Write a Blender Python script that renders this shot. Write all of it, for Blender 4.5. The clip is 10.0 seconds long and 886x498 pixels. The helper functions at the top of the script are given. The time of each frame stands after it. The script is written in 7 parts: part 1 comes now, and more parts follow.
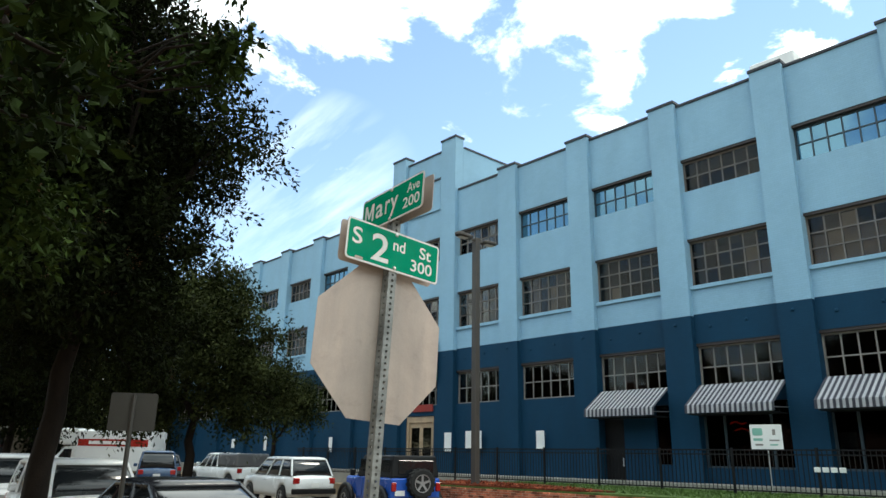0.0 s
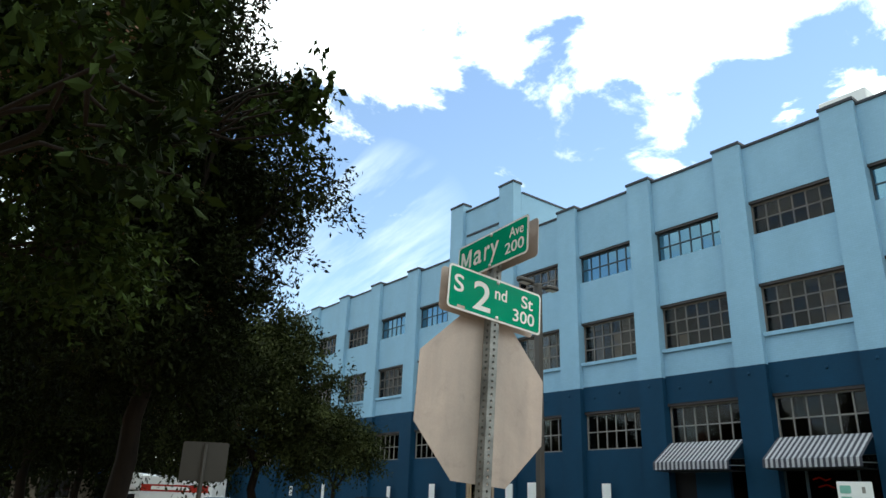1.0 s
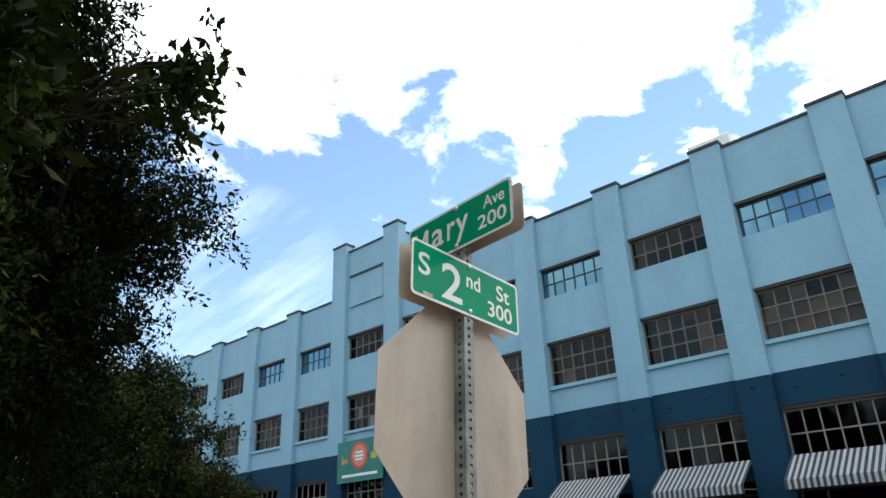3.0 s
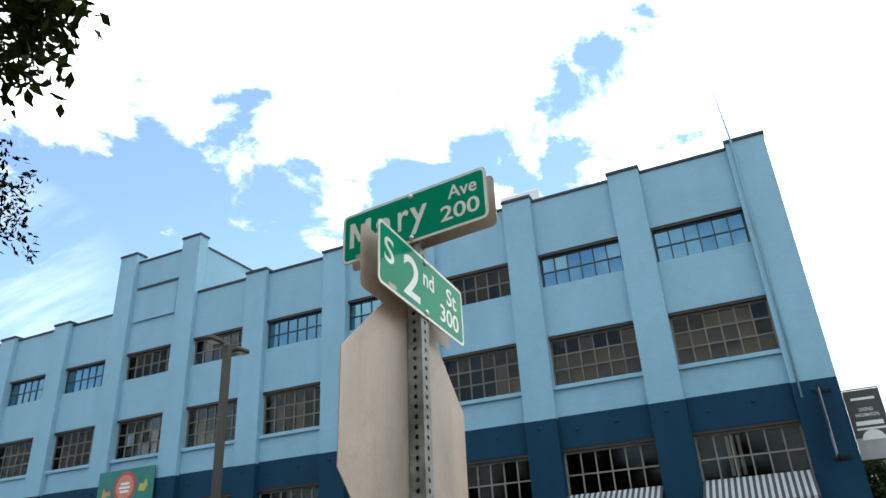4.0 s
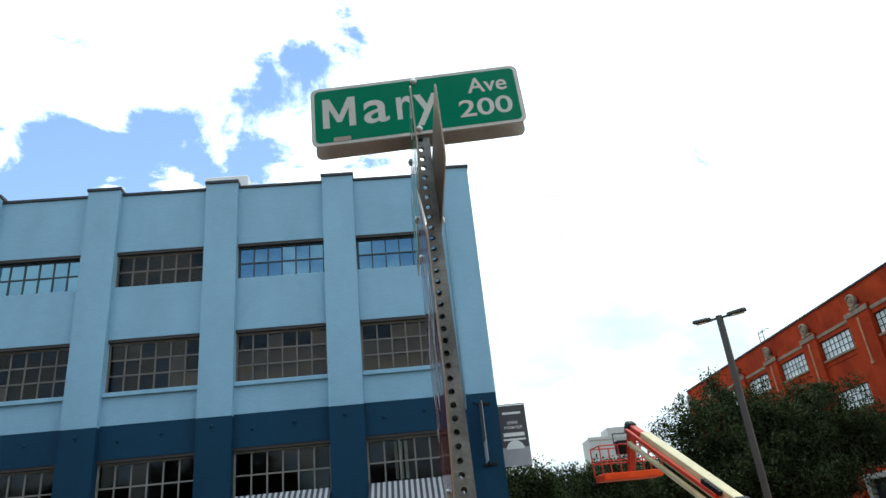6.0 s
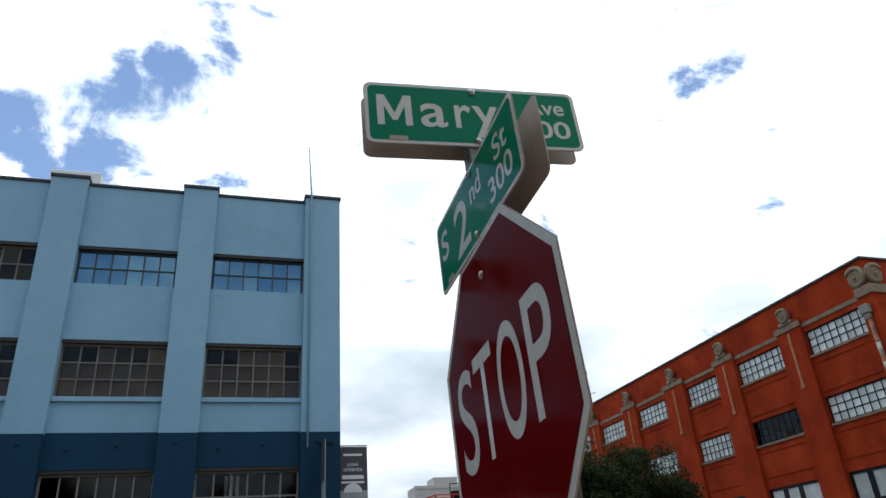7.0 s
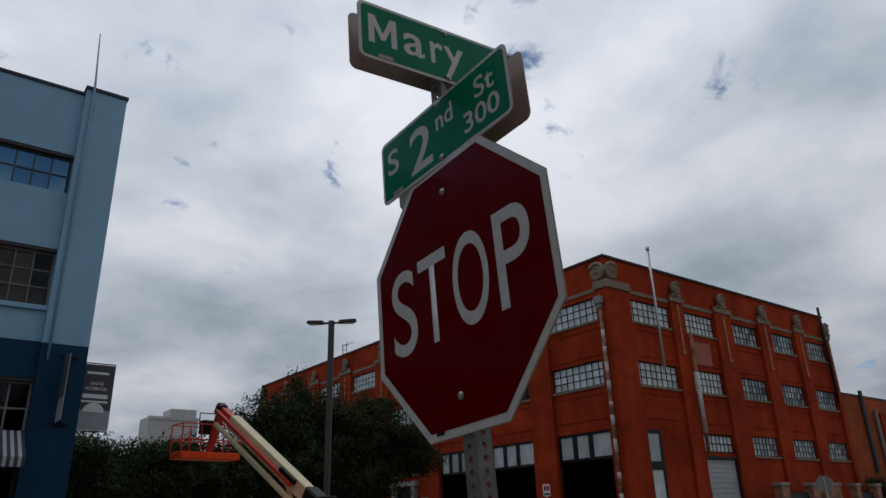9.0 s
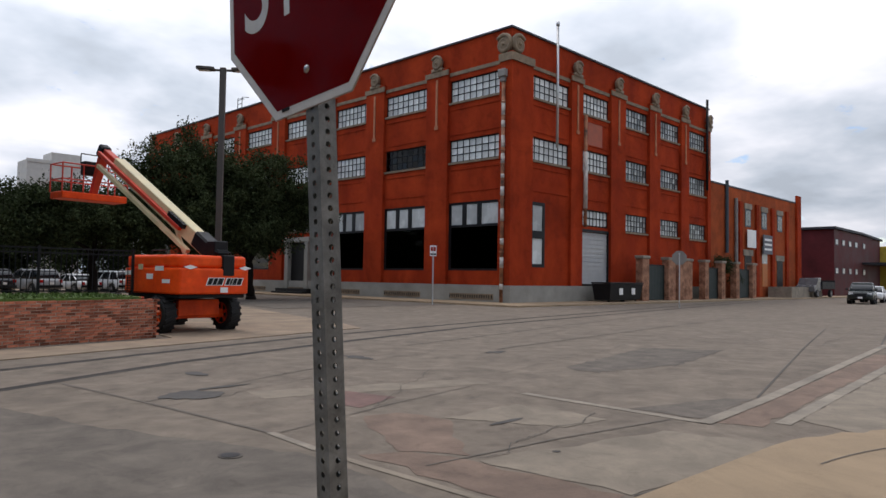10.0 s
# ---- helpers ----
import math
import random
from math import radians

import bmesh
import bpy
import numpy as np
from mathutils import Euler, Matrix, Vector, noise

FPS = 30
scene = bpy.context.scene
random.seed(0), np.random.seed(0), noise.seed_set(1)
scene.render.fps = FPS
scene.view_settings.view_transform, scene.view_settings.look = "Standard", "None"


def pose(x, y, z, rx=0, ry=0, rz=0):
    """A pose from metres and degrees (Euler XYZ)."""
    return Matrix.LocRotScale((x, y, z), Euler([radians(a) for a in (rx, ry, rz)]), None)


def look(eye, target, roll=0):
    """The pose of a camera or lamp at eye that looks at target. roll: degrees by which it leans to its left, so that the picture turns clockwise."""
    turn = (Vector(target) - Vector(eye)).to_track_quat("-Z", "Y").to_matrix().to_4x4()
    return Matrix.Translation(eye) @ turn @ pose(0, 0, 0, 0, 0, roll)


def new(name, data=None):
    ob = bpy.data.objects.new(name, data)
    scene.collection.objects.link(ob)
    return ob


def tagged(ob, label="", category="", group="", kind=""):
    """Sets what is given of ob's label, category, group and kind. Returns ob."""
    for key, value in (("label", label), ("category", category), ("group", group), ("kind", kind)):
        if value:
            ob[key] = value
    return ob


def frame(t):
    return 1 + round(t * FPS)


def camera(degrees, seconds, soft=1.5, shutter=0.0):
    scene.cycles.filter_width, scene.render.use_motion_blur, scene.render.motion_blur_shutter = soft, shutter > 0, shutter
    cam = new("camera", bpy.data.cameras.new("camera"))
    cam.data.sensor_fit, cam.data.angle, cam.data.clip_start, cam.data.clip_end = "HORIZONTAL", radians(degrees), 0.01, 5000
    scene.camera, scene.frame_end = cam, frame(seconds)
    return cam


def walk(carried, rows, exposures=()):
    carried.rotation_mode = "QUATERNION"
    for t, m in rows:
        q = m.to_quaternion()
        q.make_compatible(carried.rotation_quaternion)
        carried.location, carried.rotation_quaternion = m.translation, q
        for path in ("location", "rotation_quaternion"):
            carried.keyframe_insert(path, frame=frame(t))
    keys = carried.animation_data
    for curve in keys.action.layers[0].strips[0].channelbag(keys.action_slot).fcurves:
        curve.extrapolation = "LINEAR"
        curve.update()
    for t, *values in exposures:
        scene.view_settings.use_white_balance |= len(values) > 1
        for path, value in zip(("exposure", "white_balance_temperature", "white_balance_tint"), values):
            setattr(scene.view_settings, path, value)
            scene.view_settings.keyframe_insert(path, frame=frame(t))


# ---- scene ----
cam = camera(64.4, 10.0)
PATH = [
    (0, (2.817, -2.147, 1.791), (1.39, -0.867, 2.36), 1.0),
    (0.5, (2.728, -2.197, 1.855), (1.314, -0.959, 2.541), -0.6),
    (1, (2.515, -2.216, 1.857), (1.019, -1.08, 2.544), 2.1),
    (1.5, (2.356, -2.131, 1.851), (0.83, -1.045, 2.551), 0.8),
    (2, (2.186, -1.993, 1.878), (0.695, -0.902, 2.642), -0.3),
    (2.2, (2.091, -1.961, 1.879), (0.627, -0.838, 2.651), -0.4),
    (3.3, (1.427, -1.881, 1.895), (0.323, -0.435, 2.727), -2.3),
    (3.5, (1.294, -1.875, 1.911), (0.277, -0.379, 2.765), -1.9),
    (4, (0.946, -1.915, 1.919), (0.214, -0.269, 2.788), -3.5),
    (4.5, (0.63, -1.825, 1.919), (0.121, -0.085, 2.764), -4.2),
    (5, (0.337, -1.702, 1.925), (-0.021, 0.079, 2.761), -4.4),
    (5.5, (0.07, -1.689, 1.902), (-0.082, 0.129, 2.722), -5.8),
    (6, (-0.132, -1.62, 1.913), (0.015, 0.202, 2.726), -6.1),
    (6.2, (-0.229, -1.567, 1.931), (0.026, 0.23, 2.772), -6.6),
    (7.3, (-0.763, -1.376, 1.943), (-0.099, 0.283, 2.842), -3.8),
    (7.5, (-0.849, -1.352, 1.926), (-0.112, 0.265, 2.843), -4.2),
    (8, (-1.055, -1.298, 1.874), (-0.14, 0.219, 2.802), -5.0),
    (8.5, (-1.198, -1.342, 1.821), (-0.141, 0.138, 2.653), -4.0),
    (9, (-1.161, -1.39, 1.759), (-0.019, 0.086, 2.479), -1.8),
    (9.5, (-1.137, -1.415, 1.638), (0.171, 0.06, 1.976), 0.2),
    (10, (-1.016, -1.421, 1.549), (0.414, -0.025, 1.632), 0.9),
]
walk(cam, [(t, look(eye, target, roll)) for t, eye, target, roll in PATH],
     exposures=[(0, 1.10, 7150, 4), (1, 0.95, 7050, 4), (2, 0.92, 7000, 5), (4.5, 1.02, 6850, 4), (6.2, 0.66, 6650, 6), (7.5, -0.10, 6750, 14), (8.5, -0.68, 6700, 15), (9.2, -0.84, 6700, 16), (9.6, -0.58, 6800, 17), (10, 0.18, 6950, 20)])

# ---- world and sun ----
SUN_EL = radians(62)
world = bpy.data.worlds.new("sky")
scene.world = world
world.use_nodes = True
wn, wl = world.node_tree.nodes, world.node_tree.links
wn.clear()


def wnode(kind, **values):
    n = wn.new(kind)
    for k, v in values.items():
        if k in n.inputs:
            n.inputs[k].default_value = v
    return n


def wmath(op, a, b=0.0, c=0.0):
    n = wn.new("ShaderNodeMath")
    n.operation = op
    for k, v in enumerate((a, b, c)):
        if isinstance(v, (int, float)):
            n.inputs[k].default_value = v
        else:
            wl.new(v, n.inputs[k])
    return n.outputs[0]


def build_sky():
    sky = wn.new("ShaderNodeTexSky")
    sky.sky_type = "NISHITA"
    sky.sun_disc = False
    sky.sun_elevation, sky.sun_rotation = SUN_EL, radians(10)
    sky.air_density, sky.dust_density, sky.ozone_density = 1.0, 0.0, 2.0
    clear = wn.new("ShaderNodeBackground")
    wl.new(sky.outputs[0], clear.inputs["Color"])
    clear.inputs["Strength"].default_value = 0.13
    tc = wn.new("ShaderNodeTexCoord")
    sep = wn.new("ShaderNodeSeparateXYZ")
    wl.new(tc.outputs["Generated"], sep.inputs[0])
    x, y, z = sep.outputs
    lift = wmath("ADD", wmath("MAXIMUM", z, 0.0), 0.22)
    plane = wn.new("ShaderNodeCombineXYZ")
    wl.new(wmath("DIVIDE", x, lift), plane.inputs[0])
    wl.new(wmath("DIVIDE", y, lift), plane.inputs[1])
    plane.inputs[2].default_value = 3.7
    big = wnode("ShaderNodeTexNoise", Scale=4.6, Detail=12.0, Roughness=0.60, Distortion=0.3)
    wl.new(plane.outputs[0], big.inputs["Vector"])
    # a broken band of blue low in the north-west, smaller holes above it and faint ones in the eastern overcast
    clear_sky = 0.0
    for az, el, wide, much in ((158, 19, 11, 1.0), (147, 24, 9, 1.0), (138, 26, 8.5, 1.0), (128, 26, 8, 1.0), (118, 26, 7.5, 1.0), (109, 29, 6.5, 0.95), (101, 31, 6, 0.85),
                               (132, 35.5, 4.5, 0.72), (121, 36, 4, 0.62), (95, 37.5, 5.5, 0.72), (94, 33, 5, 0.55), (62, 35, 5, 0.42), (46, 39, 5, 0.45), (29, 33, 6, 0.44)):
        a, e = radians(az), radians(el)
        dot = wn.new("ShaderNodeVectorMath")
        dot.operation = "DOT_PRODUCT"
        wl.new(tc.outputs["Generated"], dot.inputs[0])
        dot.inputs[1].default_value = (math.cos(e) * math.cos(a), math.cos(e) * math.sin(a), math.sin(e))
        hole = wn.new("ShaderNodeMapRange")
        hole.inputs["From Min"].default_value, hole.inputs["From Max"].default_value = math.cos(radians(wide * 1.25)), math.cos(radians(wide * 0.35))
        hole.inputs["To Min"].default_value, hole.inputs["To Max"].default_value = 0.0, much
        wl.new(dot.outputs["Value"], hole.inputs["Value"])
        clear_sky = wmath("MAXIMUM", hole.outputs[0], clear_sky)
    # the cover opens towards the south-west, and its edges are torn
    south = wn.new("ShaderNodeMapRange")
    south.inputs["From Min"].default_value, south.inputs["From Max"].default_value = 0.5, 1.4
    south.inputs["To Min"].default_value, south.inputs["To Max"].default_value = -0.04, 0.27
    wl.new(wmath("MULTIPLY_ADD", z, 2.0, wmath("MULTIPLY_ADD", x, 0.7, y)), south.inputs["Value"])
    torn = wmath("MULTIPLY_ADD", big.outputs["Fac"], 1.8, -0.40)
    dens = wmath("ADD", torn, wmath("MULTIPLY_ADD", clear_sky, -0.46, south.outputs[0]))
    cover = wn.new("ShaderNodeMapRange")
    cover.interpolation_type = "SMOOTHSTEP"
    cover.inputs["From Min"].default_value, cover.inputs["From Max"].default_value = 0.38, 0.55
    wl.new(dens, cover.inputs["Value"])
    shade = wnode("ShaderNodeTexNoise", Scale=1.8, Detail=5.0, Roughness=0.50, Distortion=0.1)
    wl.new(plane.outputs[0], shade.inputs["Vector"])
    tone = wn.new("ShaderNodeMapRange")
    tone.inputs["From Min"].default_value, tone.inputs["From Max"].default_value = 0.33, 0.66
    tone.inputs["To Min"].default_value, tone.inputs["To Max"].default_value = 0.68, 1.25
    wl.new(shade.outputs["Fac"], tone.inputs["Value"])
    bright = wn.new("ShaderNodeMapRange")
    bright.inputs["From Min"].default_value, bright.inputs["From Max"].default_value = 0.08, 0.60
    bright.inputs["To Min"].default_value, bright.inputs["To Max"].default_value = 0.78, 1.13
    wl.new(z, bright.inputs["Value"])
    # the cloud is brightest round the veiled sun
    toward = wn.new("ShaderNodeVectorMath")
    toward.operation = "DOT_PRODUCT"
    wl.new(tc.outputs["Generated"], toward.inputs[0])
    toward.inputs[1].default_value = Vector((6, 34, 65)).normalized()
    veil = wn.new("ShaderNodeMapRange")
    veil.inputs["From Min"].default_value, veil.inputs["From Max"].default_value = -0.2, 1.0
    veil.inputs["To Min"].default_value, veil.inputs["To Max"].default_value = 0.74, 1.26
    wl.new(toward.outputs["Value"], veil.inputs["Value"])
    cloud = wn.new("ShaderNodeBackground")
    hue = wn.new("ShaderNodeMix")
    hue.data_type = "RGBA"
    hue.inputs[6].default_value, hue.inputs[7].default_value = (0.70, 0.86, 1.0, 1), (0.83, 0.92, 1.0, 1)
    lit = wn.new("ShaderNodeMapRange")
    lit.inputs["From Min"].default_value, lit.inputs["From Max"].default_value = 0.38, 0.60
    wl.new(shade.outputs["Fac"], lit.inputs["Value"])
    wl.new(lit.outputs[0], hue.inputs[0])
    wl.new(hue.outputs[2], cloud.inputs["Color"])
    wl.new(wmath("MULTIPLY", veil.outputs[0], wmath("MULTIPLY", tone.outputs[0], bright.outputs[0])), cloud.inputs["Strength"])
    # a thin streak of high cloud across the blue
    lie = wn.new("ShaderNodeMapping")
    lie.inputs["Rotation"].default_value, lie.inputs["Scale"].default_value = (0, 0, radians(52)), (0.9, 5.0, 1.0)
    wl.new(plane.outputs[0], lie.inputs[0])
    streaks = wnode("ShaderNodeTexNoise", Scale=1.6, Detail=7.0, Roughness=0.6)
    wl.new(lie.outputs[0], streaks.inputs["Vector"])
    thin = wn.new("ShaderNodeMapRange")
    thin.inputs["From Min"].default_value, thin.inputs["From Max"].default_value = 0.42, 0.72
    thin.inputs["To Min"].default_value, thin.inputs["To Max"].default_value = 0.0, 0.75
    wl.new(streaks.outputs["Fac"], thin.inputs["Value"])
    where = wn.new("ShaderNodeVectorMath")
    where.operation = "DOT_PRODUCT"
    wl.new(tc.outputs["Generated"], where.inputs[0])
    where.inputs[1].default_value = (math.cos(radians(20)) * math.cos(radians(149)), math.cos(radians(20)) * math.sin(radians(149)), math.sin(radians(20)))
    fade = wn.new("ShaderNodeMapRange")
    fade.inputs["From Min"].default_value, fade.inputs["From Max"].default_value = math.cos(radians(9)), math.cos(radians(2.5))
    wl.new(where.outputs["Value"], fade.inputs["Value"])
    mix = wn.new("ShaderNodeMixShader")
    wl.new(wmath("MAXIMUM", cover.outputs[0], wmath("MULTIPLY", thin.outputs[0], fade.outputs[0])), mix.inputs[0])
    wl.new(clear.outputs[0], mix.inputs[1])
    wl.new(cloud.outputs[0], mix.inputs[2])
    out = wn.new("ShaderNodeOutputWorld")
    wl.new(mix.outputs[0], out.inputs["Surface"])


build_sky()
sun = new("sun", bpy.data.lights.new("sun", "SUN"))
sun.data.energy, sun.data.angle, sun.data.color = 0.6, radians(12), (1.0, 0.96, 0.90)
sun.matrix_basis = look((6, 34, 65), (0, 0, 0))


# ---- materials ----
def mat(name, col, rough=0.6, metal=0.0, var=0.15, scale=2.0, fine=40.0, bump=0.1, brick=0.0, streak=0.0, spec=0.5, tint=None, island=0.0, stain=0.0, reach=0.25):
    m = bpy.data.materials.new(name)
    m.use_nodes = True
    nt = m.node_tree
    N, L = nt.nodes, nt.links
    p = N["Principled BSDF"]
    p.inputs["Metallic"].default_value, p.inputs["Specular IOR Level"].default_value = metal, spec
    tc = N.new("ShaderNodeTexCoord")
    n1, n2 = N.new("ShaderNodeTexNoise"), N.new("ShaderNodeTexNoise")
    n1.inputs["Scale"].default_value, n1.inputs["Detail"].default_value, n1.inputs["Roughness"].default_value = scale, 6, 0.6
    n2.inputs["Scale"].default_value, n2.inputs["Detail"].default_value = fine, 4
    src = tc.outputs["Object"]
    if streak:
        mp = N.new("ShaderNodeMapping")
        mp.inputs["Scale"].default_value = (1, 1, streak)
        L.new(src, mp.inputs[0])
        L.new(mp.outputs[0], n1.inputs["Vector"])
    else:
        L.new(src, n1.inputs["Vector"])
    L.new(src, n2.inputs["Vector"])
    def mixed(a, b, fac, kind="MIX", f=None):
        x = N.new("ShaderNodeMix")
        x.data_type, x.blend_type = "RGBA", kind
        for sock, v in ((x.inputs["A"] if 0 else x.inputs[6], a), (x.inputs[7], b)):
            if isinstance(v, tuple):
                sock.default_value = (*v, 1)
            else:
                L.new(v, sock)
        if f is None:
            L.new(fac, x.inputs[0])
        else:
            x.inputs[0].default_value = f
        return x.outputs[2]
    def ranged(s, a, b, c, d):
        r = N.new("ShaderNodeMapRange")
        for k, v in zip(("From Min", "From Max", "To Min", "To Max"), (a, b, c, d)):
            r.inputs[k].default_value = v
        L.new(s, r.inputs["Value"])
        return r.outputs[0]
    dark = tuple(c * (1 - var) for c in col)
    light = tuple(min(c * (1 + var), 1) for c in (tint or col))
    c = mixed(dark, light, ranged(n1.outputs["Fac"], 0.3, 0.7, 0, 1))
    grain = mixed((1 - var * 0.6,) * 3, (1 + var * 0.4,) * 3, n2.outputs["Fac"])
    c = mixed(c, grain, None, "MULTIPLY", 0.8)
    if island:
        info = N.new("ShaderNodeObjectInfo")
        geo = N.new("ShaderNodeNewGeometry")
        add = N.new("ShaderNodeMath")
        add.operation = "ADD"
        L.new(info.outputs["Random"], add.inputs[0])
        L.new(geo.outputs["Random Per Island"], add.inputs[1])
        fr = N.new("ShaderNodeMath")
        fr.operation = "FRACT"
        L.new(add.outputs[0], fr.inputs[0])
        c = mixed(c, mixed((1 - island,) * 3, (1 + island,) * 3, fr.outputs[0]), None, "MULTIPLY", 1.0)
    if stain:
        # broad dirt with its own uneven shapes
        n3, n4 = N.new("ShaderNodeTexNoise"), N.new("ShaderNodeTexNoise")
        for n, sc, ro, di in ((n3, reach, 0.7, 1.2), (n4, reach * 4.5, 0.75, 0.6)):
            n.inputs["Scale"].default_value, n.inputs["Detail"].default_value = sc, 9
            n.inputs["Roughness"].default_value, n.inputs["Distortion"].default_value = ro, di
            L.new(src, n.inputs["Vector"])
        c = mixed(c, mixed((1 - stain,) * 3, (1 + stain * 0.5, 1 + stain * 0.46, 1 + stain * 0.38), ranged(n3.outputs["Fac"], 0.34, 0.62, 0, 1)), None, "MULTIPLY", 1.0)
        c = mixed(c, mixed((1 - stain * 0.9,) * 3, (1.0, 1.0, 1.0), ranged(n4.outputs["Fac"], 0.33, 0.47, 0, 1)), None, "MULTIPLY", 1.0)
    height = n2.outputs["Fac"]
    if brick:
        sp, cb = N.new("ShaderNodeSeparateXYZ"), N.new("ShaderNodeCombineXYZ")
        L.new(src, sp.inputs[0])
        ad = N.new("ShaderNodeMath")
        L.new(sp.outputs[0], ad.inputs[0])
        L.new(sp.outputs[1], ad.inputs[1])
        L.new(ad.outputs[0], cb.inputs[0])
        L.new(sp.outputs[2], cb.inputs[1])
        bt = N.new("ShaderNodeTexBrick")
        bt.inputs["Scale"].default_value = 1.0
        bt.inputs["Brick Width"].default_value, bt.inputs["Row Height"].default_value = 0.21, 0.075
        bt.inputs["Mortar Size"].default_value = 0.006
        bt.inputs["Color1"].default_value, bt.inputs["Color2"].default_value, bt.inputs["Mortar"].default_value = (1, 1, 1, 1), (0.86, 0.86, 0.86, 1), (0.62, 0.62, 0.62, 1)
        L.new(cb.outputs[0], bt.inputs["Vector"])
        c = mixed(c, bt.outputs["Color"], None, "MULTIPLY", brick)
        bb = N.new("ShaderNodeMath")
        bb.operation = "MULTIPLY_ADD"
        L.new(bt.outputs["Fac"], bb.inputs[0])
        bb.inputs[1].default_value = -1.5
        L.new(n2.outputs["Fac"], bb.inputs[2])
        height = bb.outputs[0]
    L.new(c, p.inputs["Base Color"])
    L.new(ranged(n1.outputs["Fac"], 0.3, 0.7, max(rough - 0.08, 0.02), min(rough + 0.08, 1)), p.inputs["Roughness"])
    if bump:
        b = N.new("ShaderNodeBump")
        b.inputs["Strength"].default_value, b.inputs["Distance"].default_value = bump, 0.01
        L.new(height, b.inputs["Height"])
        L.new(b.outputs[0], p.inputs["Normal"])
    return m


def glass_mat(name, tint=(0.7, 0.70, 0.68), rough=0.02, ior=1.42):
    m = bpy.data.materials.new(name)
    m.use_nodes = True
    N, L = m.node_tree.nodes, m.node_tree.links
    N.clear()
    fr, tr, gl, mx, out = (N.new("ShaderNode" + k) for k in ("Fresnel", "BsdfTransparent", "BsdfGlossy", "MixShader", "OutputMaterial"))
    fr.inputs[0].default_value = ior
    tr.inputs[0].default_value = (*tint, 1)
    gl.inputs["Roughness"].default_value = rough
    L.new(fr.outputs[0], mx.inputs[0])
    L.new(tr.outputs[0], mx.inputs[1])
    L.new(gl.outputs[0], mx.inputs[2])
    L.new(mx.outputs[0], out.inputs[0])
    return m


M_SKYBLUE = mat("light_blue_painted_brick", (0.256, 0.441, 0.578), 0.55, var=0.07, scale=0.7, fine=25, bump=0.3, brick=0.30, streak=0.35, spec=0.2, stain=0.03, reach=0.6)
M_NAVY = mat("navy_painted_brick", (0.007, 0.043, 0.086), 0.6, var=0.12, scale=0.7, fine=25, bump=0.3, brick=0.30, streak=0.35, spec=0.12)
M_COPING = mat("dark_coping", (0.022, 0.026, 0.034), 0.6)
M_REVEAL = mat("dark_lintel_steel", (0.03, 0.022, 0.02), 0.6)
M_MUNTIN = mat("weathered_window_steel", (0.22, 0.20, 0.18), 0.6, var=0.2, fine=80)
M_MUNTIN_BR = mat("rusty_brown_window_steel", (0.165, 0.140, 0.122), 0.65, var=0.25, fine=80)
M_MUNTIN_DK = mat("dark_window_steel", (0.03, 0.05, 0.065), 0.5)
M_GLASS = glass_mat("window_glass", ior=1.34)
M_GLASS_DK = glass_mat("shop_glass", (0.14, 0.14, 0.14), ior=1.3)
# metallic pane; the mirrored sky's blue is put into its colour
M_SKYPANE = mat("sky_tinted_pane", (0.15, 0.29, 0.37), 0.06, metal=0.9, var=0.05, scale=0.5, bump=0.0)
M_FROST = mat("frosted_wire_glass", (0.44, 0.46, 0.45), 0.25, var=0.18, scale=0.8, fine=60, bump=0.1, island=0.3)
# the unlit rooms' darkness is put into this plaster's colour
M_ROOM = mat("darkened_room_plaster", (0.07, 0.048, 0.038), 0.9, var=0.3, scale=0.6)
M_BLIND = mat("tan_paper_blind", (0.42, 0.31, 0.235), 0.9, var=0.25, scale=1.2)
M_WHITE = mat("white_paint", (0.78, 0.78, 0.76), 0.5, var=0.06)
M_RED = mat("red_painted_brick", (0.325, 0.031, 0.009), 0.8, var=0.18, scale=0.5, fine=18, bump=0.35, brick=0.38, streak=0.5, tint=(0.375, 0.046, 0.013), spec=0.06, stain=0.26, reach=0.22)
M_TERRA = mat("stained_terracotta_trim", (0.42, 0.18, 0.10), 0.85, var=0.3, scale=2.0, fine=30, bump=0.3, spec=0.15)
M_STONE = mat("weathered_cast_stone", (0.22, 0.16, 0.105), 0.85, var=0.35, scale=2.5, fine=30, bump=0.5)
M_CONC = mat("grey_concrete_base", (0.27, 0.26, 0.23), 0.85, var=0.2, scale=0.8, fine=30, bump=0.3)
M_BLACK = mat("black_metal", (0.010, 0.010, 0.011), 0.5, var=0.2, spec=0.2)
M_GALV = mat("galvanised_steel", (0.52, 0.53, 0.53), 0.42, metal=0.75, var=0.18, scale=9, fine=160, bump=0.12)
M_POST = mat("weathered_galvanised_post", (0.235, 0.245, 0.242), 0.55, metal=0.45, var=0.32, scale=14, fine=120, bump=0.15, stain=0.3, reach=5.0)
M_ALU = mat("bare_sheet_aluminium", (0.40, 0.345, 0.310), 0.5, metal=0.3, var=0.14, scale=5, fine=90, bump=0.06, streak=0.12, tint=(0.43, 0.345, 0.30), stain=0.14, reach=1.6)
M_GREEN = mat("green_reflective_sheeting", (0.001, 0.240, 0.135), 0.12, var=0.06, scale=6, bump=0.0, spec=0.07)
M_SIGNWHITE = mat("white_reflective_sheeting", (0.70, 0.71, 0.70), 0.2, var=0.07, scale=30, bump=0.03, fine=220, spec=0.4)
M_SIGNRED = mat("red_reflective_sheeting", (0.150, 0.0012, 0.0010), 0.10, var=0.10, scale=7, bump=0.0, spec=0.07)
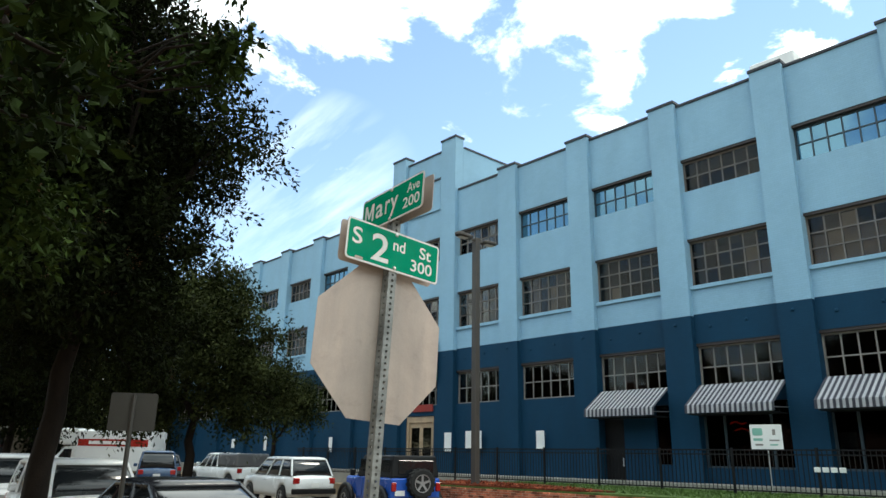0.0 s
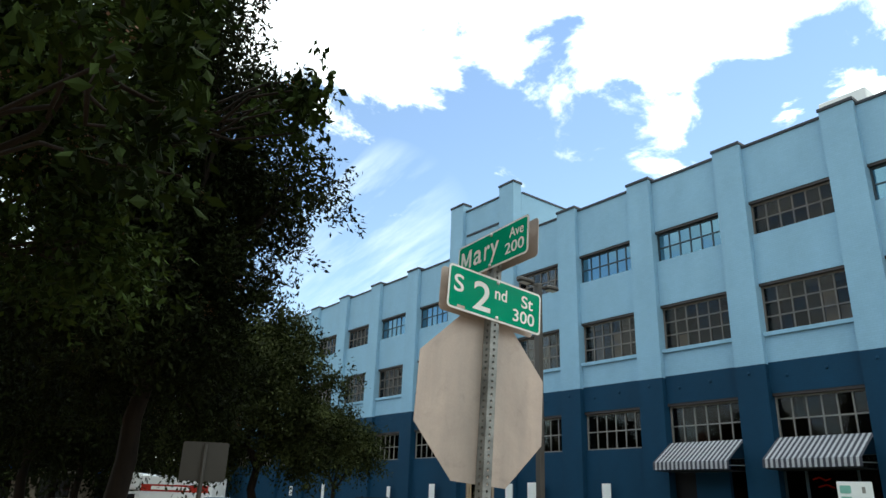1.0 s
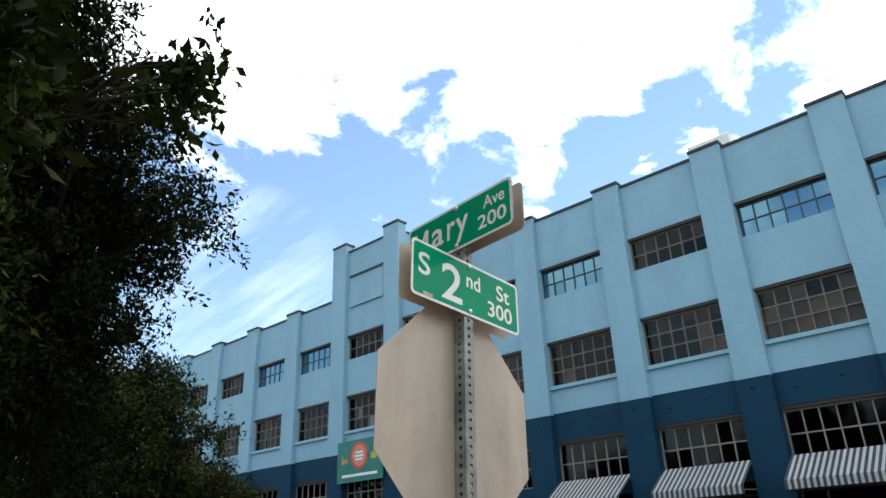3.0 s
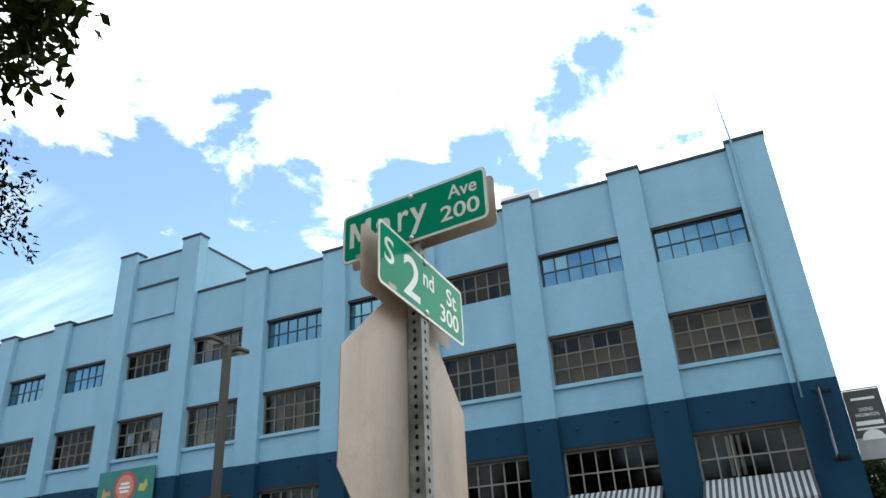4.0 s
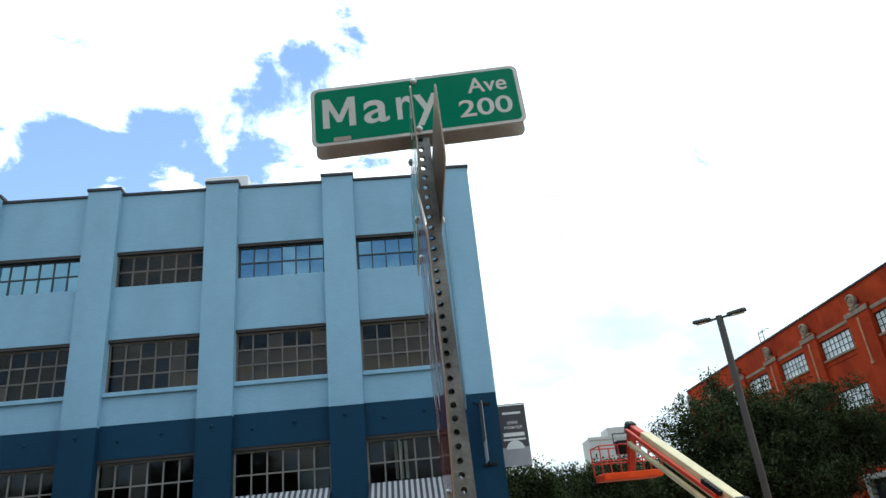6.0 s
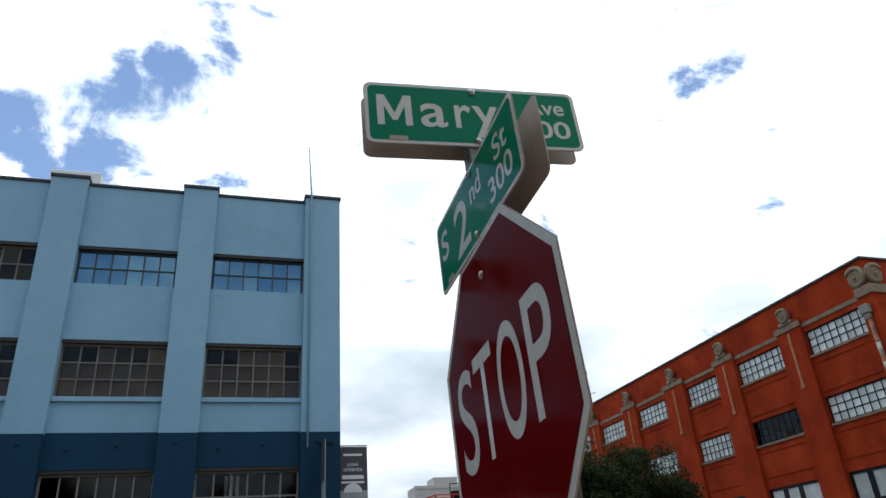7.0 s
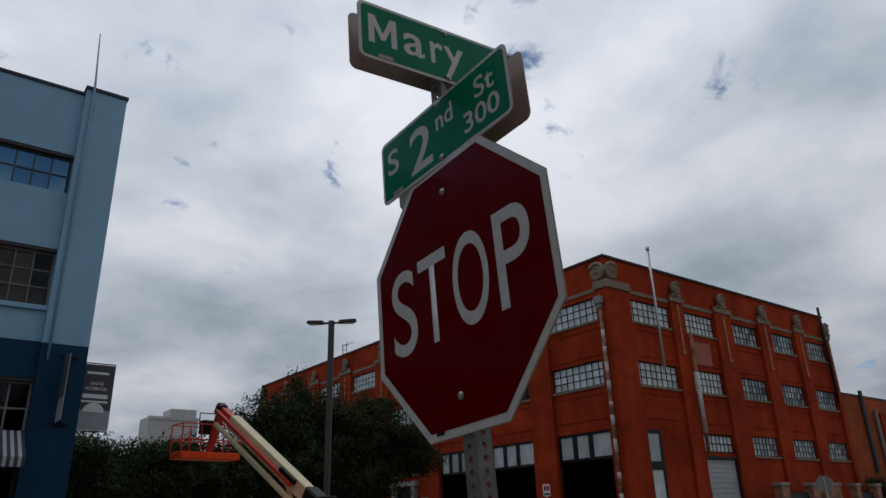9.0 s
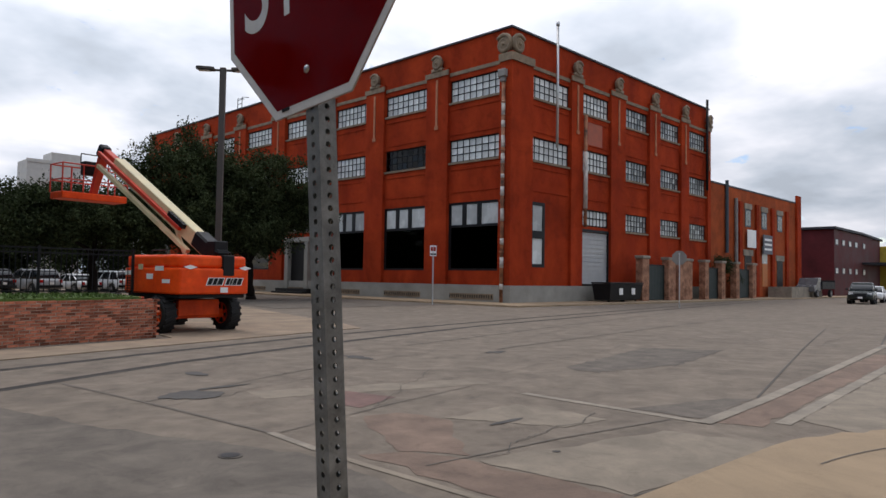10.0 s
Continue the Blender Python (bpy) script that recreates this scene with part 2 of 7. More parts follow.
M_ASPHALT = mat("worn_asphalt", (0.195, 0.162, 0.130), 0.92, var=0.20, scale=2.4, fine=110, bump=0.5, spec=0.15, stain=0.20, reach=0.9)
M_TAR = mat("black_tar", (0.085, 0.074, 0.062), 0.9, var=0.4, scale=4)
M_PATCH = mat("dark_asphalt_patch", (0.150, 0.130, 0.110), 0.92, var=0.2, scale=2.0, fine=110, bump=0.4, spec=0.15, stain=0.22, reach=1.1)
M_SIDEWALK = mat("tan_concrete_pavement", (0.315, 0.232, 0.150), 0.9, var=0.14, scale=0.7, fine=60, bump=0.3, spec=0.25, stain=0.15, reach=0.5)
M_CURB = mat("pale_concrete_strip", (0.27, 0.235, 0.19), 0.9, var=0.2, scale=1.5, fine=45, bump=0.3, spec=0.25, stain=0.26, reach=0.6)
M_GRASS = mat("lawn_grass", (0.06, 0.11, 0.018), 0.95, var=0.35, scale=3, fine=60, bump=0.8)
M_MORTAR = mat("pale_old_mortar", (0.43, 0.33, 0.26), 0.95, var=0.3, scale=3)
M_BRICK = mat("old_red_brick", (0.36, 0.090, 0.046), 0.9, var=0.35, scale=5, fine=50, bump=0.6, island=0.6, spec=0.2, tint=(0.44, 0.165, 0.10), stain=0.25, reach=1.6)
M_STRIPE_W = mat("white_awning_cloth", (0.72, 0.72, 0.74), 0.8, var=0.05)
M_STRIPE_G = mat("grey_awning_cloth", (0.10, 0.10, 0.125), 0.8, var=0.08)


# ---- mesh helpers ----
ORIGIN = {}


def thing(name, at=(0, 0, 0), label="", category="", group="", kind=""):
    e = new(name)
    e.location = at
    e.empty_display_size = 0.3
    ORIGIN[e] = Vector(at)
    return tagged(e, label, category, group, kind)


def part(name, bm, material, parent=None, label="", smooth=False):
    """Links a bmesh in world metres as one mesh under a thing or a part."""
    me = bpy.data.meshes.new(name)
    o = ORIGIN.get(parent, Vector())
    if o.length:
        bm.transform(Matrix.Translation(-o))
    bm.normal_update()
    bm.to_mesh(me)
    bm.free()
    for m in material if isinstance(material, (list, tuple)) else [material]:
        me.materials.append(m)
    if smooth:
        for p in me.polygons:
            p.use_smooth = True
    ob = new(name, me)
    ob.parent = parent
    ORIGIN[ob] = o
    if label:
        ob["label"] = label
    return ob


def split_part(name, shapes, material, parent, label=""):
    """One part for each box of a list."""
    for a in shapes:
        part(name, boxes(a), material, parent, label)


def piece(name, me, at, parent, turn=None):
    """One more object on a shared mesh, in world metres."""
    ob = new(name, me)
    ob.parent = parent
    ob.location = Vector(at) - ORIGIN.get(parent, Vector())
    if turn:
        ob.rotation_euler = turn
    return ob


def mesh_of(name, bm, material):
    me = bpy.data.meshes.new(name)
    bm.normal_update()
    bm.to_mesh(me)
    bm.free()
    for m in material if isinstance(material, (list, tuple)) else [material]:
        me.materials.append(m)
    return me


def box(bm, x0, x1, y0, y1, z0, z1, m=None, mi=0):
    co = [(x, y, z) for z in (z0, z1) for y in (y0, y1) for x in (x0, x1)]
    v = [bm.verts.new(m @ Vector(c) if m else c) for c in co]
    for f in ((0, 2, 3, 1), (4, 5, 7, 6), (0, 1, 5, 4), (2, 6, 7, 3), (0, 4, 6, 2), (1, 3, 7, 5)):
        bm.faces.new([v[i] for i in f]).material_index = mi
    return v


def boxes(*args, m=None):
    bm = bmesh.new()
    for a in args:
        box(bm, *a, m=m)
    return bm


def bev(bm, w=0.01, seg=1):
    bmesh.ops.bevel(bm, geom=list(bm.edges), offset=w, segments=seg, affect="EDGES", profile=0.5)
    return bm


def tube(bm, pts, radii, n=8, caps=True):
    """A round bar through points, with a radius at each."""
    pts = [Vector(p) for p in pts]
    rings = []
    for i, p in enumerate(pts):
        d = (pts[min(i + 1, len(pts) - 1)] - pts[max(i - 1, 0)]).normalized()
        u = d.orthogonal().normalized() if i == 0 else (rings_u - d * rings_u.dot(d)).normalized()
        rings_u = u
        w = d.cross(u)
        r = radii[i] if isinstance(radii, (list, tuple)) else radii
        rings.append([bm.verts.new(p + r * (math.cos(a) * u + math.sin(a) * w)) for a in (2 * math.pi * k / n for k in range(n))])
    for a, b in zip(rings, rings[1:]):
        for k in range(n):
            bm.faces.new((a[k], a[(k + 1) % n], b[(k + 1) % n], b[k]))
    if caps:
        bm.faces.new(list(reversed(rings[0])))
        bm.faces.new(rings[-1])
    return bm


def prism(bm, outline, m, d0, d1, mi=0):
    """A plate: an outline in (u, v) drawn up between depths d0 and d1, laid by m (u, v, depth)."""
    a = [bm.verts.new(m @ Vector((u, v, d0))) for u, v in outline]
    b = [bm.verts.new(m @ Vector((u, v, d1))) for u, v in outline]
    n = len(a)
    bm.faces.new(list(reversed(a))).material_index = mi
    bm.faces.new(b).material_index = mi
    for k in range(n):
        bm.faces.new((a[k], a[(k + 1) % n], b[(k + 1) % n], b[k])).material_index = mi
    return bm


def rounded(w, h, r, n=5):
    pts = []
    for cx, cy, a0 in ((w / 2 - r, h / 2 - r, 0), (-w / 2 + r, h / 2 - r, 90), (-w / 2 + r, -h / 2 + r, 180), (w / 2 - r, -h / 2 + r, 270)):
        pts += [(cx + r * math.cos(radians(a0 + 90 * k / n)), cy + r * math.sin(radians(a0 + 90 * k / n))) for k in range(n + 1)]
    return pts


def text_part(name, words, u0, u1, v0, v1, m, material, parent, bold=0.0, depth=0.0006):
    """Letters that fill a rectangle of the plane m (u, v, out)."""
    cu = bpy.data.curves.new(name, "FONT")
    cu.body, cu.size, cu.extrude, cu.offset = words, 1.0, 0.0, bold
    cu.resolution_u = 9
    ob = bpy.data.objects.new(name, cu)
    me = bpy.data.meshes.new_from_object(ob)
    bpy.data.objects.remove(ob)
    bm = bmesh.new()
    bm.from_mesh(me)
    bpy.data.meshes.remove(me)
    xs, ys = [v.co.x for v in bm.verts], [v.co.y for v in bm.verts]
    ax, bx, ay, by = min(xs), max(xs), min(ys), max(ys)
    for v in bm.verts:
        v.co = m @ Vector((u0 + (v.co.x - ax) / (bx - ax) * (u1 - u0), v0 + (v.co.y - ay) / (by - ay) * (v1 - v0), depth))
    return part(name, bm, material, parent)


def axes(at, u, v):
    """The plane at a point, with its u and v directions; its third axis looks out."""
    u, v = Vector(u).normalized(), Vector(v).normalized()
    w = u.cross(v)
    return Matrix(((u.x, v.x, w.x, at[0]), (u.y, v.y, w.y, at[1]), (u.z, v.z, w.z, at[2]), (0, 0, 0, 1)))


# ---- ground ----
wear = random.Random(31)


def ragged(pts, step=0.18, j=0.028):
    """The outline with worn, uneven edges."""
    out = []
    for (ax, ay), (bx, by) in zip(pts, pts[1:] + pts[:1]):
        n = max(int(math.hypot(bx - ax, by - ay) / step), 1)
        n = min(n, 40)
        out += [(ax + (bx - ax) * k / n + wear.gauss(0, j), ay + (by - ay) * k / n + wear.gauss(0, j)) for k in range(n)]
    return out


def flat(name, pts, z, material, label="", category="", kind="structure", thick=0.0):
    bm = bmesh.new()
    if name in ("asphalt_patch", "concrete_patch", "brick_band", "brick_patch"):
        pts = ragged(pts)
    prism(bm, pts, Matrix(), z - thick, z) if thick else bm.faces.new([bm.verts.new((x, y, z)) for x, y in pts])
    return tagged(part(name, bm, material), label, category, "", kind)


flat("ground", [(-2500, -2500), (2500, -2500), (2500, 2500), (-2500, 2500)], 0.0, M_ASPHALT, "worn grey-brown asphalt of the street crossing", "road")


def strip(pts, w):
    out = []
    n = len(pts)
    left, right = [], []
    for i, (x, y) in enumerate(pts):
        ax, ay = pts[max(i - 1, 0)]
        bx, by = pts[min(i + 1, n - 1)]
        l = math.hypot(bx - ax, by - ay)
        nx, ny = -(by - ay) / l * w / 2, (bx - ax) / l * w / 2
        left.append((x + nx, y + ny))
        right.append((x - nx, y - ny))
    return right + left[::-1]


# ---- the stop sign with its street-name blades ----
PX, PY = 0.0, 0.0


def perforated_post(z0, z1, half=0.0255, pitch=0.031, hole=0.0076):
    bm = bmesh.new()
    n = int((z1 - z0) / pitch)
    for q in range(4):
        turn = Matrix.Translation((PX, PY, 0)) @ Matrix.Rotation(q * math.pi / 2, 4, "Z")
        for k in range(n):
            zc = z0 + (k + 0.5) * pitch
            h = pitch / 2
            ring = [(half, 0), (half, h), (0, h), (-half, h), (-half, 0), (-half, -h), (0, -h), (half, -h)]
            outer = [bm.verts.new(turn @ Vector((u, -half, zc + v))) for u, v in ring]
            circ = [(hole * math.cos(i * math.pi / 4), hole * math.sin(i * math.pi / 4)) for i in range(8)]
            inner = [bm.verts.new(turn @ Vector((u, -half, zc + v))) for u, v in circ]
            back = [bm.verts.new(turn @ Vector((u, -half + 0.003, zc + v))) for u, v in circ]
            for i in range(8):
                j = (i + 1) % 8
                bm.faces.new((outer[i], outer[j], inner[j], inner[i]))
                bm.faces.new((inner[i], inner[j], back[j], back[i]))
    return bm


def stop_sign():
    s = thing("stop_sign", (0, 0, 0), "leaning red stop sign with green street-name blades on perforated post", "stop sign")
    part("post", perforated_post(-0.1, 3.20), M_POST, s, "galvanised perforated square post")
    # the octagon faces west
    zc, yc, flats = 2.346, -0.004, 0.774
    m = axes((-0.030, yc, zc), (-0.02, -1, 0), (0, 0, 1))
    def octagon(f):
        a = f / 2 * math.tan(math.pi / 8)
        h = f / 2
        return [(a, h), (-a, h), (-h, a), (-h, -a), (-a, -h), (a, -h), (h, -a), (h, a)]
    panel = part("sign_panel", prism(bmesh.new(), octagon(flats), m, -0.0025, 0.0), M_ALU, s, "bare aluminium octagon, scratched at the back")
    part("border", prism(bmesh.new(), octagon(flats - 0.004), m, 0.0002, 0.0008), M_SIGNWHITE, panel, "white reflective edge")
    part("red_face", prism(bmesh.new(), octagon(flats - 0.046), m, 0.001, 0.0016), M_SIGNRED, panel, "dark red reflective sheeting")
    spans = {"S": (-0.302, -0.178), "T": (-0.160, -0.026), "O": (-0.002, 0.146), "P": (0.178, 0.308)}
    for ch, (a, b) in spans.items():
        text_part("letter", ch, a, b, -0.128, 0.128, m, M_SIGNWHITE, panel, bold=0.004, depth=0.0022)
    for v in (0.29, -0.29):
        bolt(m @ Vector((-0.012, v, 0.002)), m, 0.011, s)
    text_bar = prism(bmesh.new(), rounded(0.035, 0.009, 0.003), m @ Matrix.Translation((-0.11, -0.368, 0)), 0.0018, 0.0024)
    part("maker_plate", text_bar, M_BLACK, panel)
    # two blades, each a pair of plates on both sides of the post
    for k, side in enumerate((1, -1)):
        blade(s, axes((side * 0.031, -0.004, 2.832), (0.0, side, 0), (0, 0, 1)), 0.615, 0.222, False)
    tilt = 0.083
    for side in (-1, 1):
        blade(s, axes((0.003 + 0.03 * tilt * side, side * 0.031, 3.102), (-side, side * tilt, 0), (0, 0, 1)), 0.598, 0.206, True)
    # the post leans a little to the north
    s.matrix_basis = axes((0.018, -0.150, 0.0), (1, 0, 0.016), (0, 1, -0.067)) @ Matrix()
    return s


def bolt(at, m, r, parent):
    bm = bmesh.new()
    rot = m.to_3x3().to_4x4()
    bmesh.ops.create_uvsphere(bm, u_segments=10, v_segments=6, radius=r, matrix=Matrix.Translation(at) @ rot @ Matrix.Diagonal((1, 1, 0.55, 1)))
    part("bolt", bm, M_GALV, parent, smooth=True)


def blade(s, m, w, h, upper):
    b = part("street_name_blade", prism(bmesh.new(), rounded(w, h, 0.022), m, -0.0025, 0.0), M_ALU, s, "green street-name plate with white border")
    part("border", prism(bmesh.new(), rounded(w - 0.003, h - 0.003, 0.021), m, 0.0002, 0.0006), M_SIGNWHITE, b)
    part("green_face", prism(bmesh.new(), rounded(w - 0.022, h - 0.022, 0.014), m, 0.0008, 0.0012), M_GREEN, b)
    W, H = w / 2, h / 2
    if upper:
        mx = [(0, 0), (0, 1), (0.22, 1), (0.5, 0.40), (0.78, 1), (1, 1), (1, 0), (0.80, 0), (0.80, 0.64), (0.57, 0.17), (0.43, 0.17), (0.20, 0.64), (0.20, 0)]
        part("letter", prism(bmesh.new(), [(-0.266 + 0.093 * p, -0.043 + 0.103 * q) for p, q in reversed(mx)], m, 0.0013, 0.0016), M_SIGNWHITE, b)
        for ch, u0, u1, v0 in (("a", -0.150, -0.078, -0.044), ("r", -0.056, -0.010, -0.043), ("y", -0.006, 0.066, -0.073)):
            text_part("letter", ch, u0, u1, v0, 0.037, m, M_SIGNWHITE, b, 0.012, 0.0016)
        text_part("lettering", "Ave", 0.150, 0.262, 0.018, 0.072, m, M_SIGNWHITE, b, 0.012, 0.0016)
        text_part("lettering", "200", 0.118, 0.268, -0.064, -0.004, m, M_SIGNWHITE, b, 0.012, 0.0016)
        spots = [(0.0, 0.085), (0.0, -0.085)]
    else:
        text_part("lettering", "S", -0.272, -0.212, -0.022, 0.066, m, M_SIGNWHITE, b, 0.012, 0.0016)
        text_part("lettering", "2", -0.150, -0.038, -0.080, 0.068, m, M_SIGNWHITE, b, 0.012, 0.0016)
        text_part("lettering", "nd", -0.012, 0.068, 0.005, 0.068, m, M_SIGNWHITE, b, 0.012, 0.0016)
        text_part("lettering", "St", 0.168, 0.250, 0.006, 0.072, m, M_SIGNWHITE, b, 0.012, 0.0016)
        text_part("lettering", "300", 0.112, 0.262, -0.076, -0.012, m, M_SIGNWHITE, b, 0.012, 0.0016)
        spots = [(0.005, 0.092), (0.005, -0.092)]
    part("maker_plate", prism(bmesh.new(), rounded(0.048, 0.014, 0.003), m @ Matrix.Translation((-W + 0.085, -H + 0.018, 0)), 0.0016, 0.0022), M_ALU, b)
    for u, v in spots:
        bolt(m @ Vector((u, v, 0.003)), m, 0.0105, s)


stop_sign()

# ---- the blue brick warehouse ----
BAY, WIN_L, WIN_R = 4.12, -1.353, 1.66
WALL_Y, PIER_Y = 21.06, 20.84
Z_SPLIT, Z_TOP = 6.78, 15.02
ROWS_B = {"upper": (11.50, 12.81, 2), "middle": (7.88, 9.65, 3), "lower": (4.24, 5.80, 2)}
BAYS_B = 14
rng = random.Random(7)


def pane_mesh(w, h, t=0.006, material=None, along="x"):
    bm = bmesh.new()
    if along == "x":
        box(bm, -w / 2, w / 2, -t / 2, t / 2, -h / 2, h / 2)
    else:
        box(bm, -t / 2, t / 2, -w / 2, w / 2, -h / 2, h / 2)
    return mesh_of("pane", bm, material)


def grid_window(parent, a0, a1, z0, z1, cols, rows, at, along, muntin, panes, bar=0.045, depth=0.07, frame=0.06, tilt=0.6, skip=(), label=""):
    """A steel window: a frame with bars, and a pane in each field. a: along the wall; at: the plane's place across it."""
    def bx(bm, p0, p1, q0, q1):
        if along == "x":
            box(bm, p0, p1, at - depth / 2, at + depth / 2, q0, q1)
        else:
            box(bm, at - depth / 2, at + depth / 2, p0, p1, q0, q1)
    bm = bmesh.new()
    bx(bm, a0, a1, z0, z0 + frame)
    bx(bm, a0, a1, z1 - frame, z1)
    bx(bm, a0, a0 + frame, z0 + frame, z1 - frame)
    bx(bm, a1 - frame, a1, z0 + frame, z1 - frame)
    cw, rh = (a1 - a0 - 2 * frame) / cols, (z1 - z0 - 2 * frame) / rows
    for c in range(1, cols):
        x = a0 + frame + c * cw
        bx(bm, x - bar / 2, x + bar / 2, z0 + frame, z1 - frame)
    for r in range(1, rows):
        z = z0 + frame + r * rh
        for c in range(cols):
            x = a0 + frame + c * cw
            bx(bm, x + (bar / 2 if c else 0), x + cw - (bar / 2 if c < cols - 1 else 0), z - bar / 2, z + bar / 2)
    w = part("window", bm, muntin, parent, label)
    for c in range(cols):
        for r in range(rows):
            if (c, r) in skip:
                continue
            x, z = a0 + frame + (c + 0.5) * cw, z0 + frame + (r + 0.5) * rh
            t = (radians(rng.gauss(0, tilt)), 0, radians(rng.gauss(0, tilt))) if along == "x" else (0, radians(rng.gauss(0, tilt)), radians(rng.gauss(0, tilt)))
            piece("pane", panes, (x, at, z) if along == "x" else (at, x, z), w, t)
    return w


def blue_building():
    B = thing("warehouse", (2.88, PIER_Y, 0.3), "long four-storey brick warehouse painted light blue over navy", "building")
    x_end = WIN_L - BAY * (BAYS_B - 1) - 1.11
    fr = 0.06
    p_small = pane_mesh((WIN_R - WIN_L - 2 * fr) / 6 - 0.04, (1.31 - 2 * fr) / 2 - 0.04, material=M_GLASS)
    p_skytint = pane_mesh((WIN_R - WIN_L - 2 * fr) / 6 - 0.04, (1.31 - 2 * fr) / 2 - 0.04, material=M_SKYPANE)
    p_mid = pane_mesh((WIN_R - WIN_L - 2 * fr) / 6 - 0.04, (1.77 - 2 * fr) / 3 - 0.04, material=M_GLASS)
    p_low = pane_mesh((WIN_R - WIN_L - 2 * fr) / 6 - 0.04, (1.46 - 2 * fr) / 2 - 0.04, material=M_GLASS)
    for k in range(BAYS_B):
        a, b = WIN_L - BAY * k, WIN_R - BAY * k
        tower = k == 6
        top = 17.55 if tower else Z_TOP
        yb = WALL_Y + 0.34
        # brickwork between the piers, storey by storey
        part("spandrel", boxes((a, b, WALL_Y, yb, 12.81, top)), M_SKYBLUE, B)
        part("spandrel", boxes((a, b, WALL_Y, yb, 9.65, 11.50)), M_SKYBLUE, B)
        part("spandrel", boxes((a, b, WALL_Y, yb, Z_SPLIT + 0.06, 7.88)), M_SKYBLUE, B)
        part("spandrel", boxes((a, b, WALL_Y, yb, 5.80, Z_SPLIT + 0.06)), M_NAVY, B)
        part("window_sill", bev(boxes((a + 0.003, b - 0.003, WALL_Y - 0.09, WALL_Y - 0.001, 7.73, 7.875)), 0.012), M_SKYBLUE, B)
        if k > 3:
            if tower:
                part("wall_base", boxes((a, b, WALL_Y, yb, 3.75, 4.24)), M_NAVY, B)
            else:
                part("wall_base", boxes((a, b, WALL_Y, yb, 0.3, 4.24)), M_NAVY, B)
        # dark steel lintels
        for z in (12.81, 9.65, 5.80):
            part("lintel", boxes((a + 0.004, b - 0.004, WALL_Y + 0.02, yb - 0.02, z - 0.10, z - 0.001)), M_REVEAL, B)
        mirrors_sky = k in (0, 1, 3, 4, 7, 8)
        for row, (z0, z1, n) in ROWS_B.items():
            pm = {"upper": p_skytint if mirrors_sky else p_small, "middle": p_mid, "lower": p_low}[row]
            mm = M_MUNTIN_DK if (row == "upper" and mirrors_sky) else (M_MUNTIN if row == "lower" else M_MUNTIN_BR)
            skip = {(c, n - 1) for c in range(6) if k > 2 and not mirrors_sky and rng.random() < 0.03}
            grid_window(B, a, b, z0, z1 - 0.10, 6, n, WALL_Y + 0.20, "x", mm, pm, tilt=0.5 if mirrors_sky else 0.9, skip=skip)
        # blinds and stacked goods behind the middle windows
        for c in range(6):
            x0 = a + fr + c * (b - a - 2 * fr) / 6
            if k < 2 or rng.random() < 0.3:
                zt = 7.93 + rng.choice((0.55, 1.1, 1.15, 1.55) if k < 2 else (0.5, 0.55, 1.05))
                part("blind", boxes((x0 + 0.01, x0 + 0.46, WALL_Y + 0.30, WALL_Y + 0.315, 7.93, zt)), M_BLIND, B)
        if k == 0:
            for x in (0.1, 0.25, 0.42):
                part("curtain", boxes((x - 0.6, x - 0.5, WALL_Y + 0.32, WALL_Y + 0.34, 4.45, 5.6)), M_WHITE, B)
        # parapet and coping
        part("coping", bev(boxes((a, b, WALL_Y - 0.05, yb + 0.05, top, top + 0.11)), 0.012), M_COPING, B)
        # the pier at the right of this bay
        tower_pier = k in (6, 7)
        ptop = 18.0 if tower_pier else 15.16
        pa, pb = (b, 2.88) if k == 0 else (b, b + BAY - (WIN_R - WIN_L))
        if k == 7:
            ptop = 18.0
        part("pier", boxes((pa + 0.001, pb - 0.001, PIER_Y, yb, Z_SPLIT, ptop)), M_SKYBLUE, B)
        part("pier_base", boxes((pa + 0.001, pb - 0.001, PIER_Y, yb, 0.3, Z_SPLIT - 0.001)), M_NAVY, B)
        part("pier_cap", bev(boxes((pa - 0.04, pb + 0.04, PIER_Y - 0.05, yb + 0.06, ptop, ptop + 0.12)), 0.012), M_COPING, B)
    part("pier", boxes((x_end, WIN_L - BAY * (BAYS_B - 1) - 0.001, PIER_Y, WALL_Y + 0.34, Z_SPLIT, 15.16)), M_SKYBLUE, B)
    part("pier_base", boxes((x_end, WIN_L - BAY * (BAYS_B - 1) - 0.001, PIER_Y, WALL_Y + 0.34, 0.3, Z_SPLIT - 0.001)), M_NAVY, B)
    # tower: blind panel with a drip line, side walls running back, and the roof
    ta, tb = WIN_L - BAY * 6 - 1.11, WIN_R - BAY * 6 + 1.11
    part("tower_panel", boxes((ta + 1.35, tb - 1.35, WALL_Y - 0.03, WALL_Y - 0.001, 14.35, 16.1)), M_SKYBLUE, B)
    part("drip_moulding", boxes((ta + 1.30, tb - 1.30, WALL_Y - 0.09, WALL_Y - 0.032, 16.02, 16.12)), M_COPING, B)
    part("drip_moulding", boxes((ta + 1.30, tb - 1.30, WALL_Y - 0.09, WALL_Y - 0.032, 14.32, 14.40)), M_SKYBLUE, B)
    part("tower_side_wall", boxes((tb - 0.35, tb - 0.002, WALL_Y + 0.345, 29.0, 14.6, 17.5)), M_SKYBLUE, B)
    part("tower_side_wall", boxes((ta + 0.002, ta + 0.35, WALL_Y + 0.345, 29.0, 14.6, 17.5)), M_SKYBLUE, B)
    part("tower_back_wall", boxes((ta + 0.36, tb - 0.36, 28.7, 29.0, 14.6, 17.5)), M_SKYBLUE, B)
